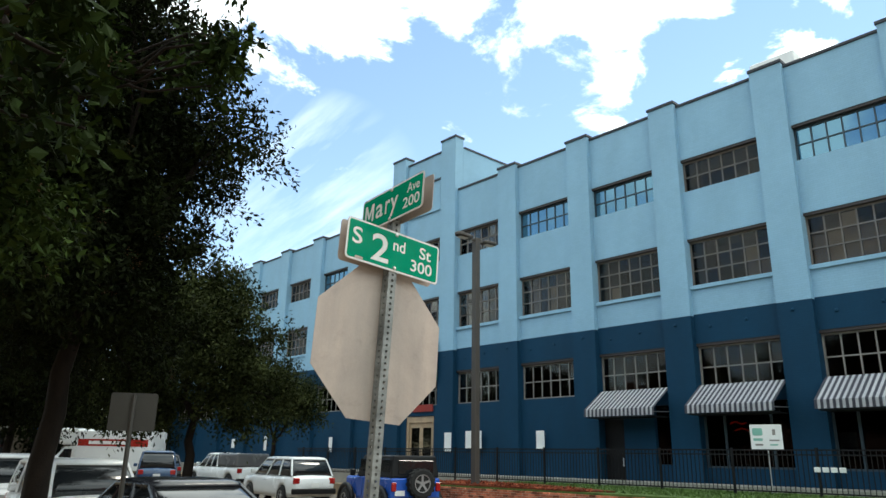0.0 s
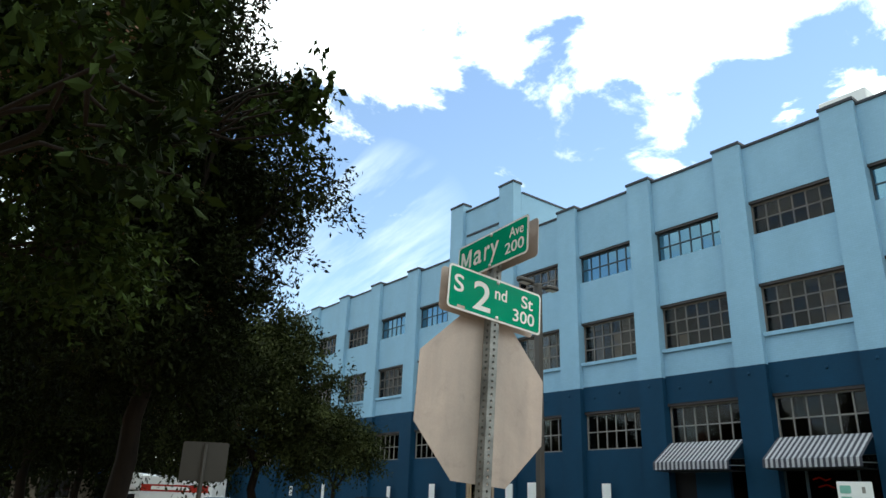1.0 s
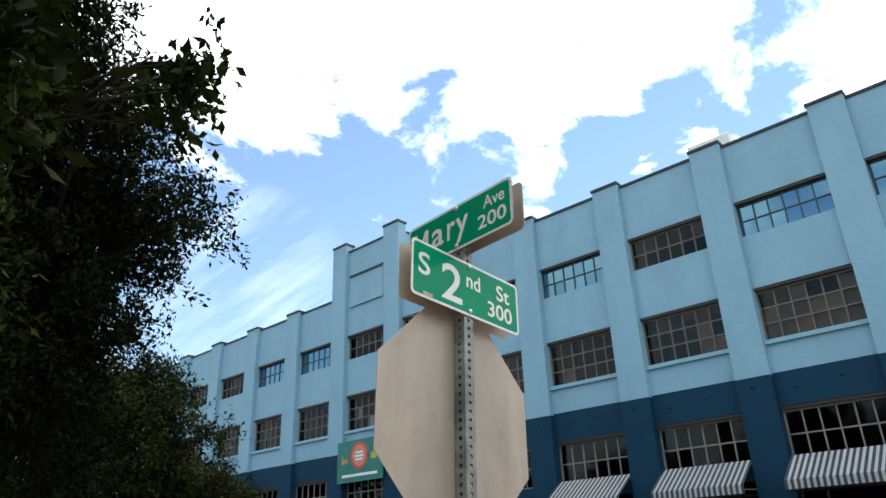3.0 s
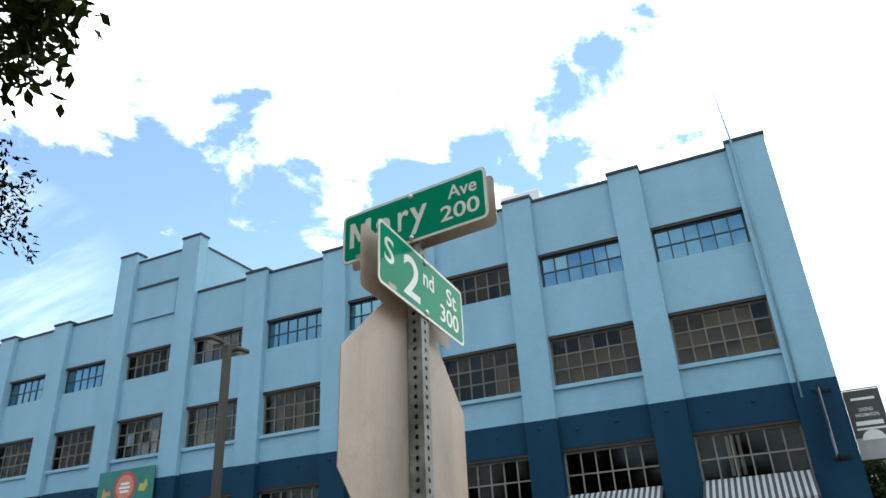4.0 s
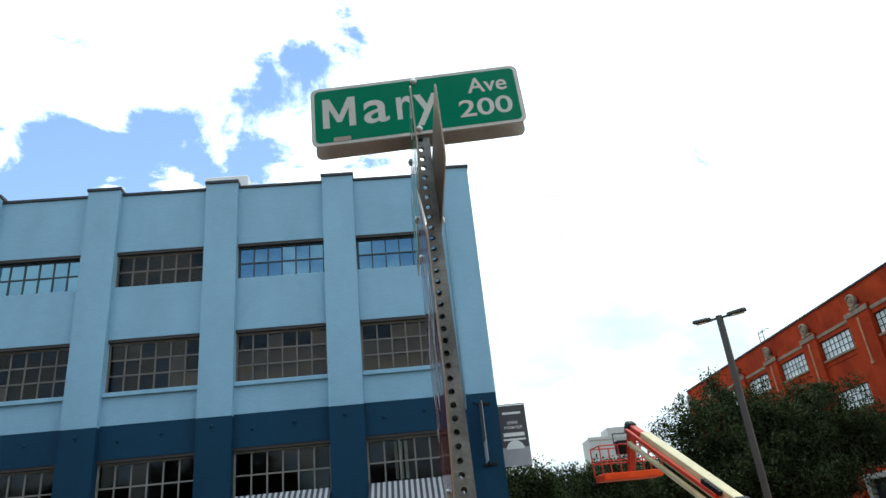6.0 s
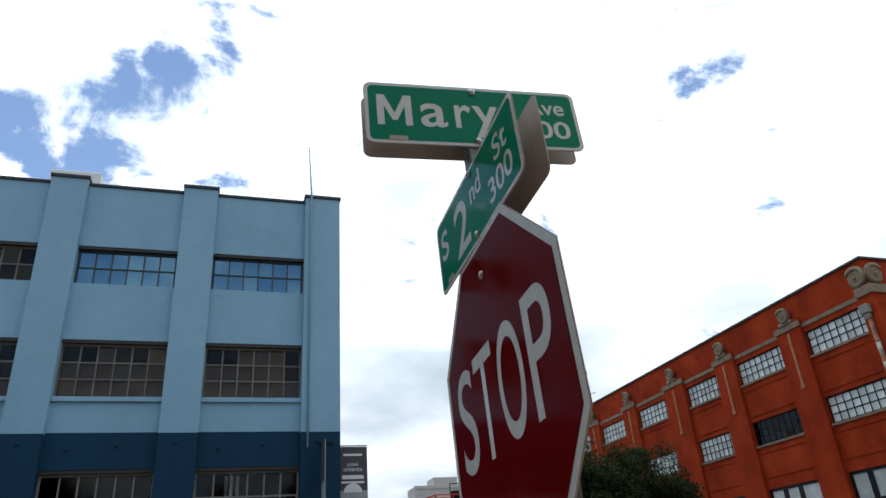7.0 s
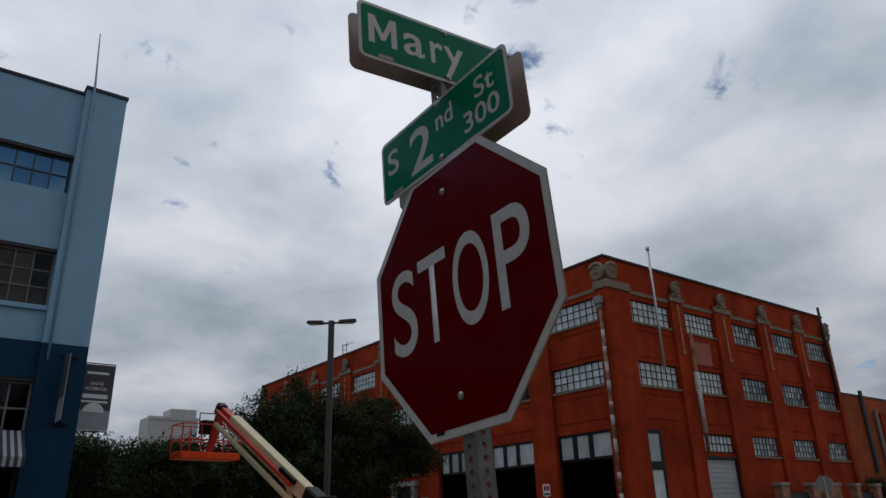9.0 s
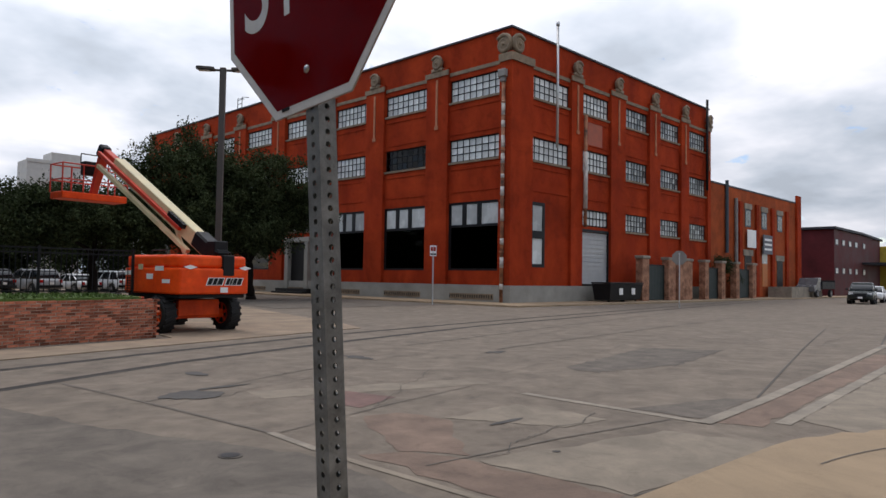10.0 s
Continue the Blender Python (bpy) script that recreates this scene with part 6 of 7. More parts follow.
    part("control_box", bev(boxes((c.x - 0.35, c.x + 0.25, c.y - 0.35, c.y - 0.05, c.z + 0.75, c.z + 1.2)), 0.03), M_BLACK, P)
    bm = bmesh.new()
    rail_frame(bm, [(c.x - 0.45, c.y - 0.3, c.z + h), (c.x - 0.45, c.y - 0.3, c.z + 1.42), (c.x + 0.45, c.y - 0.3, c.z + 1.42), (c.x + 0.45, c.y - 0.3, c.z + h)], 0.018)
    part("control_guard", bm, M_BLACK, P)
    t.matrix_basis = pose(7.85, 17.85, 0.012, 0, 0, 6.5)


boom_lift()


# ---- parked vehicles ----
M_CARGLASS = mat("tinted_car_glass", (0.012, 0.014, 0.016), 0.06, var=0.05, bump=0.0)
M_PAINT = {k: mat(k + "_car_paint", c, 0.25, var=0.04, scale=1, bump=0.0) for k, c in {"white": (0.70, 0.71, 0.71), "black": (0.012, 0.013, 0.017), "blue": (0.012, 0.085, 0.42), "steel_blue": (0.035, 0.07, 0.14), "silver": (0.35, 0.36, 0.37), "dark_green": (0.015, 0.022, 0.02), "red": (0.32, 0.02, 0.015), "grey": (0.12, 0.12, 0.125)}.items()}
M_RIM = mat("alloy_wheel", (0.4, 0.4, 0.41), 0.35, metal=0.8)
M_TAIL = mat("red_tail_lamp", (0.35, 0.01, 0.01), 0.2, var=0.1)
M_HEADL = mat("clear_head_lamp", (0.6, 0.62, 0.63), 0.12, var=0.1)
YZ = axes((0, 0, 0), (0, 1, 0), (0, 0, 1))


def frustum(bm, x0, y0a, y0b, z0, x1, y1a, y1b, z1):
    v = [bm.verts.new(c) for c in ((-x0, y0a, z0), (x0, y0a, z0), (x0, y0b, z0), (-x0, y0b, z0), (-x1, y1a, z1), (x1, y1a, z1), (x1, y1b, z1), (-x1, y1b, z1))]
    for f in ((3, 2, 1, 0), (4, 5, 6, 7), (0, 1, 5, 4), (1, 2, 6, 5), (2, 3, 7, 6), (3, 0, 4, 7)):
        bm.faces.new([v[i] for i in f])
    return v


def car(at, heading, paint, L, W, H, belt, hood, cab, label, category="car", spare=False, topper=None, r=0.34, top=None):
    """Heads along its own +y. cab: rear and front of the glass house at the belt and at the roof."""
    c = thing("car" if category == "car" else category.replace(" ", "_"), (0, 0, 0), label, category, "parked vehicles")
    p = M_PAINT[paint]
    h = L / 2
    wheels = (-h + 0.85, h - 0.9)
    def top_at(y):
        """The height of the bonnet, shoulder or tail at y."""
        if y > cab[1] - 0.1:
            t = min((y - cab[1] + 0.1) / (h - cab[1] + 0.1), 1)
            return belt + (hood - belt) * min(t * 3, 1) - 0.05 * t ** 2 - 0.34 * max(t - 0.88, 0) / 0.12 * (hood - 0.55)
        t = max((-h + 0.22 - y) / 0.22, 0)
        return belt - 0.16 * t ** 2
    bm = bmesh.new()
    rings = []
    n = 56
    for i in range(n + 1):
        y = -h + L * i / n
        e = abs(2 * i / n - 1)
        w = W / 2 * (1 - 0.10 * max(e - 0.78, 0) / 0.22 - 0.10 * max(e - 0.95, 0) / 0.05)
        zt = top_at(y)
        zb = 0.30 + 0.14 * max(e - 0.85, 0) / 0.15
        for yw in wheels:
            if abs(y - yw) < r + 0.07:
                zb = max(zb, r + math.sqrt((r + 0.07) ** 2 - (y - yw) ** 2))
        zb = min(zb, zt - 0.12)
        mid = zb + (zt - zb) * 0.55
        half = [(0.0, zt + 0.012), (w * 0.62, zt), (w * 0.88, zt - 0.03), (w * 0.965, zt - 0.09), (w, mid), (w * 0.99, zb + (zt - zb) * 0.2), (w * 0.95, zb), (w * 0.5, zb)]
        rings.append([bm.verts.new((x, y, z)) for x, z in half] + [bm.verts.new((-x, y, z)) for x, z in half[:0:-1]])
    for a, b in zip(rings, rings[1:]):
        for k in range(len(a)):
            bm.faces.new((a[k], a[(k + 1) % len(a)], b[(k + 1) % len(a)], b[k]))
    bm.faces.new(rings[0])
    bm.faces.new(rings[-1][::-1])
    bmesh.ops.recalc_face_normals(bm, faces=list(bm.faces))
    body = part("body", bm, p, c, "", True)
    for s in (-1, 1):
        for f in (0.28, 0.60):
            y = cab[0] + (cab[1] - cab[0]) * f
            part("door_handle", bev(boxes((s * (W / 2 - 0.02) - 0.02, s * (W / 2 - 0.02) + 0.02, y + 0.06, y + 0.24, belt - 0.20, belt - 0.165)), 0.008), p, body)
    xw, xr = W / 2 - 0.07, W / 2 - 0.22
    def house(levels):
        """Rounded rings from the belt to the roof: how far up the glass house each lies, and its height."""
        bm = bmesh.new()
        rows = []
        for f, z, grow in levels:
            x, ya, yb = xw + (xr - xw) * f + grow, cab[0] + (cab[2] - cab[0]) * f - grow, cab[1] + (cab[3] - cab[1]) * f + grow
            rows.append([bm.verts.new((u, v + (ya + yb) / 2, z)) for u, v in rounded(2 * x, yb - ya, 0.16, 4)])
        for a, b in zip(rows, rows[1:]):
            for k in range(len(a)):
                bm.faces.new((a[k], a[(k + 1) % len(a)], b[(k + 1) % len(a)], b[k]))
        bm.faces.new(rows[-1])
        bm.faces.new(rows[0][::-1])
        return bm
    q = M_PAINT[top] if top else p
    part("glass_house", house([(0, belt - 0.03, 0), (0.5, (belt + H) / 2 - 0.05, 0.015), (0.93, H - 0.10, 0)]), M_CARGLASS, c, "dark tinted glass", True)
    part("roof", house([(0.90, H - 0.115, 0.012), (0.95, H - 0.06, 0.012), (1.0, H - 0.02, -0.05), (1.0, H, -0.22)]), q, c, "", True)
    for f in (0.30, 0.62):
        for s in (-1, 1):
            y0, y1 = cab[0] + (cab[1] - cab[0]) * f, cab[2] + (cab[3] - cab[2]) * f
            part("pillar", tube(bmesh.new(), [(s * xw, y0, belt - 0.03), (s * ((xw + xr) / 2 + 0.012), (y0 + y1) / 2, (belt + H) / 2 - 0.05), (s * (xr + 0.012), y1, H - 0.08)], 0.034, 6), q, c)
    for y0, y1 in ((cab[0], cab[2]), (cab[1], cab[3])):
        for s in (-1, 1):
            k = 0.05 if y0 > 0 else -0.05
            part("pillar", tube(bmesh.new(), [(s * (xw - 0.045), y0 - k, belt - 0.03), (s * ((xw + xr) / 2 - 0.03), (y0 + y1) / 2 - k, (belt + H) / 2 - 0.05), (s * (xr - 0.03), y1 - k, H - 0.08)], 0.042, 6), q, c)
    for s in (-1, 1):
        for y in (-h + 0.85, h - 0.9):
            part("wheel_arch", tube(bmesh.new(), [(s * (W / 2 - 0.32), y, r), (s * (W / 2 - 0.06), y, r)], r + 0.06, 20), M_BLACK, c)
            wheel_parts(c, s * (W / 2 - 0.10), y, r, r, 0.24, M_RIM)
        part("tail_lamp", bev(boxes((s * (W / 2 - 0.22) - 0.12, s * (W / 2 - 0.22) + 0.12, -h - 0.01, -h + 0.10, belt - 0.30, belt - 0.08)), 0.02), M_TAIL, c)
        part("head_lamp", bev(boxes((s * (W / 2 - 0.30) - 0.16, s * (W / 2 - 0.30) + 0.16, h - 0.16, h - 0.01, hood - 0.28, hood - 0.12)), 0.02), M_HEADL, c)
        part("mirror", bev(boxes((s * (W / 2 + 0.08) - 0.09, s * (W / 2 + 0.08) + 0.09, cab[1] - 0.35, cab[1] - 0.2, belt + 0.02, belt + 0.18)), 0.03), p, c)
    part("bumper", bev(boxes((-W / 2 + 0.06, W / 2 - 0.06, -h - 0.05, -h + 0.1, 0.42, 0.62)), 0.03), M_BLACK, c)
    part("grille", bev(boxes((-0.42, 0.42, h - 0.10, h + 0.01, 0.55, hood - 0.16)), 0.02), M_BLACK, c)
    part("number_plate", boxes((-0.16, 0.16, -h - 0.062, -h - 0.051, 0.66, 0.82), (-0.16, 0.16, h + 0.011, h + 0.02, 0.45, 0.6)), M_WHITE, c)
    if spare:
        bm = bmesh.new()
        w = wheel_parts(c, 0, 0, 0, 0.39, 0.25, M_RIM, 16, "spare_wheel")
        w.matrix_basis = pose(0.1, -h - 0.14, 1.02, 0, 0, 90)
    if topper:
        y0, y1, z = topper
        part("bed_cover", bev(boxes((-W / 2 + 0.06, W / 2 - 0.06, y0, y1, belt - 0.01, z)), 0.10, 2), M_PAINT["grey"], c, "grey pickup bed cover")
    c.matrix_basis = pose(at[0], at[1], at[2] if len(at) > 2 else 0, 0, 0, heading)
    return c


SUV = dict(L=4.75, W=1.90, H=1.74, belt=1.08, hood=1.02, cab=(-2.2, 1.25, -1.85, 0.45))
BOXY = dict(L=4.1, W=1.80, H=1.66, belt=1.02, hood=1.0, cab=(-1.95, 1.25, -1.85, 0.75))
SEDAN = dict(L=4.7, W=1.82, H=1.45, belt=0.92, hood=0.90, cab=(-1.75, 1.15, -1.0, 0.25))
car((-7.6, 2.35), -88, "black", label="black sedan parked along the kerb", **SEDAN)
car((-12.9, 2.35), -90, "white", label="white boxy hatchback parked along the kerb", **BOXY)
car((-17.6, 2.3), -90, "white", label="white van-like car parked along the kerb", **{**SUV, "H": 1.72})
car((-23.4, 2.4), -90, "white", label="white saloon car parked along the kerb", **SEDAN)
car((-23.1, 13.0), 85, "white", label="white sport utility car with red tail lamps", **SUV)
car((-34.2, 15.8), 92, "white", label="white pickup with a grey bed cover", category="pickup truck", **dict(L=5.6, W=1.98, H=1.86, belt=1.18, hood=1.15, cab=(-0.6, 1.5, -0.45, 0.75)), topper=(-2.7, -0.62, 1.84), r=0.40)
car((-35.2, 12.4), 70, "steel_blue", label="dark blue sport utility car", **{**SUV, "H": 1.9})
car((-43, 15.5), 80, "grey", label="dark grey car in the far row", **SUV)
car((-41, 4.0), 80, "silver", label="silver car in the far row", **SEDAN)
car((64.4, 14.3, 0.0), 100, "dark_green", label="dark green sport utility car facing the crossing", **SUV)
car((71.5, 15.1, 0.0), 98, "white", label="white car behind the dark one", **SEDAN)
for x, y, pnt, hd in ((2, 52, "white", 20), (5.2, 53, "silver", 18), (8.3, 54, "white", 16), (11.5, 55, "black", 20), (14.8, 56, "silver", 17), (18, 57, "white", 15), (-1.5, 51.5, "grey", 20), (21, 58, "white", 18)):
    car((x, y), hd, pnt, label=pnt + " car parked in the lot behind the fence", **(SUV if x % 2 else SEDAN))


def off_roader(x, y, heading):
    t = thing("off_road_car", (0, 0, 0), "bright blue off-road car with black hard top and spare wheel", "car", "parked vehicles")
    p = M_PAINT["blue"]
    body = part("tub", bev(boxes((-0.78, 0.78, -1.95, 0.75, 0.55, 1.22)), 0.05, 2), p, t)
    part("bonnet", bev(boxes((-0.66, 0.66, 0.752, 1.95, 0.62, 1.19)), 0.07, 2), p, t)
    for s in (-1, 1):
        for y0 in (-1.28, 1.38):
            bm = bmesh.new()
            ring = [(y0 + 0.56 * math.cos(radians(a)), 0.42 + 0.52 * math.sin(radians(a))) for a in range(0, 181, 15)]
            tube(bm, [(s * 0.86, u, v) for u, v in ring], 0.085, 6)
            part("fender_flare", bm, M_BLACK, t, "", True)
            wheel_parts(t, s * 0.80, y0, 0.42, 0.42, 0.26, M_RIM)
        for y0, y1 in ((-0.62, 0.18), (0.20, 0.62)):
            part("door", bev(boxes((s * 0.79 - 0.012, s * 0.79 + 0.012, y0 + 0.02, y1 - 0.02, 0.62, 1.20)), 0.01), p, t)
        part("tail_lamp", bev(boxes((s * 0.70 - 0.07, s * 0.70 + 0.07, -2.0, -1.93, 0.86, 1.10)), 0.015), M_TAIL, t)
        part("mirror", bev(boxes((s * 0.95 - 0.08, s * 0.95 + 0.08, 0.55, 0.68, 1.22, 1.42)), 0.03), M_BLACK, t)
        part("side_window", bev(boxes((s * 0.735 - 0.006, s * 0.735 + 0.006, -1.75, -0.65, 1.30, 1.72)), 0.003), M_CARGLASS, t)
        part("door_window", bev(boxes((s * 0.735 - 0.006, s * 0.735 + 0.006, -0.55, 0.52, 1.28, 1.72)), 0.003), M_CARGLASS, t)
    bm = bmesh.new()
    frustum(bm, 0.76, -1.93, 0.78, 1.222, 0.68, -1.86, 0.42, 1.84)
    part("hard_top", bev(bm, 0.05, 2), M_BLACK, t, "black hard top")
    part("rear_window", bev(boxes((-0.55, 0.55, -1.945, -1.915, 1.32, 1.70)), 0.01), M_CARGLASS, t)
    part("bumper", bev(boxes((-0.80, 0.80, -2.12, -1.96, 0.50, 0.70)), 0.03), M_BLACK, t)
    part("number_plate", boxes((-0.66, -0.36, -1.975, -1.955, 0.74, 0.88)), M_WHITE, t)
    w = wheel_parts(t, 0, 0, 0, 0.40, 0.26, M_RIM, 16, "spare_wheel")
    w.matrix_basis = pose(0.08, -2.10, 1.08, 0, 0, 90)
    t.matrix_basis = pose(x, y, 0, 0, 0, heading)


off_roader(-15.3, 12.0, 76)


def box_truck(x, y, heading):
    t = thing("box_truck", (0, 0, 0), "white rental box truck with a red stripe", "truck", "parked vehicles")
    part("cargo_box", bev(boxes((-1.1, 1.1, -2.9, 1.3, 0.80, 2.95)), 0.04), M_PAINT["white"], t)
    part("overhang", bev(boxes((-1.08, 1.08, 1.302, 2.3, 2.15, 3.05)), 0.12, 2), M_PAINT["white"], t)
    part("stripe", boxes((-1.112, 1.112, -2.7, 1.2, 2.10, 2.48)), M_PAINT["red"], t, "red stripe with plain lettering bars")
    part("lettering_bar", boxes((-1.118, 1.118, -1.6, 0.6, 2.2, 2.38)), M_WHITE, t)
    side = [(1.32, 0.5), (3.35, 0.5), (3.45, 0.95), (3.2, 1.15), (2.55, 1.28), (2.05, 2.05), (1.32, 2.12)]
    part("cab", bev(prism(bmesh.new(), side, YZ, -0.96, 0.96), 0.06, 2), M_PAINT["white"], t, "", True)
    for sx in (-1, 1):
        part("cab_window", prism(bmesh.new(), [(1.55, 1.35), (2.35, 1.35), (1.98, 1.92), (1.55, 1.94)], YZ @ Matrix.Translation((0, 0, sx * 0.965)), -0.006, 0.006), M_CARGLASS, t)
        part("decal", boxes((sx * 0.968 - 0.004, sx * 0.968 + 0.004, 1.8, 2.9, 0.75, 1.05)), M_PAINT["red"], t)
    part("windscreen", prism(bmesh.new(), [(2.58, 1.34), (2.60, 1.36), (2.16, 2.0), (2.14, 1.98)], YZ, -0.82, 0.82), M_CARGLASS, t)
    for s in (-1, 1):
        for yy in (-1.7, 2.55):
            wheel_parts(t, s * 0.88, yy, 0.4, 0.4, 0.28, M_RIM)
    t.matrix_basis = pose(x, y, 0, 0, 0, heading)


box_truck(-41, 11.7, 138)


def flat_truck():
    t = thing("flatbed_truck", (0, 0, 0), "dark flatbed work truck parked by the low building", "truck", "parked vehicles")
    part("bed", bev(boxes((-1.1, 1.1, -3.2, 1.0, 0.9, 1.15), (-1.1, 1.1, -3.2, -3.05, 1.15, 1.9), (-1.1, -1.0, -3.0, 1.0, 1.15, 1.7), (1.0, 1.1, -3.0, 1.0, 1.15, 1.7)), 0.02), M_BLACK, t)
    part("cab", bev(prism(bmesh.new(), [(1.05, 0.6), (3.1, 0.6), (3.1, 1.2), (2.3, 1.35), (1.9, 2.1), (1.05, 2.15)], YZ, -0.98, 0.98), 0.05), M_PAINT["grey"], t)
    for s in (-1, 1):
        for yy in (-2.0, 2.3):
            wheel_parts(t, s * 0.92, yy, 0.42, 0.42, 0.3, M_RIM)
    t.matrix_basis = pose(84.5, 23.8, 0.1, 0, 0, 88)


flat_truck()


# ---- yard and low buildings along the avenue ----
def brick_pillar(x, y, w, d, h):
    t = thing("brick_pillar", (x, y, 0.1), "old brick gate pillar with a pale stone cap", "pillar", "gate pillars")
    part("shaft", boxes((x - w / 2, x + w / 2, y - d / 2, y + d / 2, 0.05, h)), M_OLDBRICK, t)
    part("cap", bev(boxes((x - w / 2 - 0.08, x + w / 2 + 0.08, y - d / 2 - 0.08, y + d / 2 + 0.08, h, h + 0.22)), 0.03), M_CURB, t)


M_OLDBRICK = mat("salvaged_brick", (0.33, 0.14, 0.082), 0.9, var=0.45, scale=1.8, fine=12, bump=0.5, brick=1.0, tint=(0.42, 0.22, 0.14), spec=0.2, stain=0.3, reach=1.2)
M_GATE = mat("dark_green_gate", (0.012, 0.024, 0.022), 0.6, var=0.2)
for x, w in ((47.0, 1.0), (51.2, 1.2), (53.6, 2.4), (57.6, 0.7), (61.0, 0.8), (64.2, 0.7), (68.2, 0.9)):
    brick_pillar(x, 24.6, w, 0.55, 3.25)
for x0, x1 in ((47.52, 50.58), (58.0, 60.58), (64.6, 67.7)):
    g = thing("yard_gate", ((x0 + x1) / 2, 24.7, 0.1), "dark green sheet-metal yard gate between brick pillars", "gate", "yard gates")
    part("frame", boxes((x0, x0 + 0.1, 24.66, 24.74, 0.12, 2.75), (x1 - 0.1, x1, 24.66, 24.74, 0.12, 2.75), (x0, x1, 24.66, 24.74, 2.75, 2.85)), M_BLACK, g)
    for i in range(6):
        a = x0 + 0.1 + (x1 - x0 - 0.2) * i / 6
        part("board", boxes((a, a + (x1 - x0 - 0.2) / 6 - 0.015, 24.68, 24.72, 0.15, 2.74)), M_GATE, g)


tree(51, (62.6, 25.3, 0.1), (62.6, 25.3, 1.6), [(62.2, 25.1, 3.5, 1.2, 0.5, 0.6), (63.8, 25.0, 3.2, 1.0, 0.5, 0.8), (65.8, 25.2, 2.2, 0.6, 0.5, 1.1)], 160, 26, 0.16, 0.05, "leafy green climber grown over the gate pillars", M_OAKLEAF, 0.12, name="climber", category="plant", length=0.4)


def dumpster(x, y):
    t = thing("dumpster", (x, y, 0.1), "black low dumpster with a white notice", "dumpster")
    bm = bmesh.new()
    frustum(bm, 1.25, -0.6, 0.6, 0.22, 1.4, -0.75, 0.75, 1.35)
    bmesh.ops.translate(bm, verts=bm.verts, vec=(x, y, 0))
    part("bin", bev(bm, 0.03), M_BLACK, t)
    for s in (-1, 1):
        part("lid", bev(boxes((x + (0.02 if s > 0 else -1.42), x + (1.42 if s > 0 else -0.02), y - 0.78, y + 0.78, 1.36, 1.45)), 0.02), M_BLACK, t)
    part("notice", boxes((x - 0.2, x + 0.25, y - 0.742, y - 0.70, 0.6, 1.05)), M_WHITE, t)
    for s in (-1, 1):
        part("wheel", tube(bmesh.new(), [(x + s * 1.0, y - 0.4, 0.16), (x + s * 1.0, y - 0.3, 0.16)], 0.08, 10), M_TYRE, t)


dumpster(42.3, 24.4)
dumpster(44.6, 24.75)


def low_building():
    t = thing("low_brick_building", (63, 26, 0), "low two-storey red brick building with stone lintels", "building")
    x0, x1, y, top = 62.3, 86.5, 26.1, 10.8
    dusty = mat("dusty_window_glass", (0.15, 0.165, 0.155), 0.25, var=0.25)
    part("wall", boxes((x0, x1, y, y + 0.5, 0, top), (x1 - 0.5, x1, y + 0.501, 50, 0, top)), mat("orange_red_brick", (0.36, 0.075, 0.024), 0.8, var=0.3, scale=0.5, fine=15, brick=0.4, spec=0.1, stain=0.25), t)
    part("coping", boxes((x0, x1 + 0.05, y - 0.06, y + 0.56, top, top + 0.15)), M_COPING, t)
    part("corner_pier", boxes((x1 - 1.2, x1 + 0.1, y - 0.25, y - 0.002, 0, top + 0.9)), M_RED, t)
    for x in (69, 73.4, 77.8, 82.2):
        part("pier", boxes((x - 0.35, x + 0.35, y - 0.22, y - 0.002, 0, 9.6)), M_RED, t)
    for x in (71.2, 75.6, 80.2):
        w = part("window", boxes((x - 0.75, x + 0.75, y - 0.03, y - 0.003, 7.2, 9.0)), M_MUNTIN_DK, t)
        part("pane", boxes((x - 0.6, x - 0.04, y - 0.045, y - 0.031, 7.35, 8.85)), dusty, w)
        part("pane", boxes((x + 0.04, x + 0.6, y - 0.045, y - 0.031, 7.35, 8.85)), dusty, w)
        part("lintel", boxes((x - 0.9, x + 0.9, y - 0.1, y - 0.003, 9.0, 9.55)), M_CURB, t)
    for x, z in ((71.2, 2.9), (80.2, 2.6)):
        part("doorway", boxes((x - 0.9, x + 0.9, y - 0.04, y - 0.003, 1.2, z + 1.4)), M_BLACK, t)
        part("lintel", boxes((x - 1.2, x + 1.2, y - 0.1, y - 0.003, z + 1.4, z + 2.0)), M_CURB, t)
    part("door_panel", boxes((75.0, 76.4, y - 0.06, y - 0.003, 1.2, 3.6)), mat("orange_door", (0.45, 0.14, 0.03), 0.6), t)
    part("door_panel", boxes((75.0, 76.4, y - 0.05, y - 0.003, 3.601, 5.4)), M_FROST, t)
    part("wall_sign", bev(boxes((70.4, 72.6, y - 0.32, y - 0.23, 5.1, 6.9)), 0.02), M_WHITE, t, "white wall sign")
    part("wall_sign", bev(boxes((74.6, 77.2, y - 0.32, y - 0.23, 4.6, 6.6)), 0.02), mat("slate_sign", (0.10, 0.11, 0.13), 0.6), t, "slate-grey wall sign")
    for z in (5.0, 5.5, 6.0):
        part("lettering_bar", boxes((74.9, 76.9, y - 0.335, y - 0.321, z, z + 0.22)), M_WHITE, t)
    for x, h in ((65.6, 11.3), (67.8, 9.8)):
        part("pipe", tube(bmesh.new(), [(x, y - 0.2, 4.4 if x < 66 else 0.2), (x, y - 0.2, h)], 0.17, 8), M_MUNTIN_DK if x < 66 else M_MUNTIN, t)
    part("dock", boxes((76, 86, y - 2.6, y - 0.26, 0.1, 1.2)), M_CURB, t, "pale concrete loading dock")


low_building()


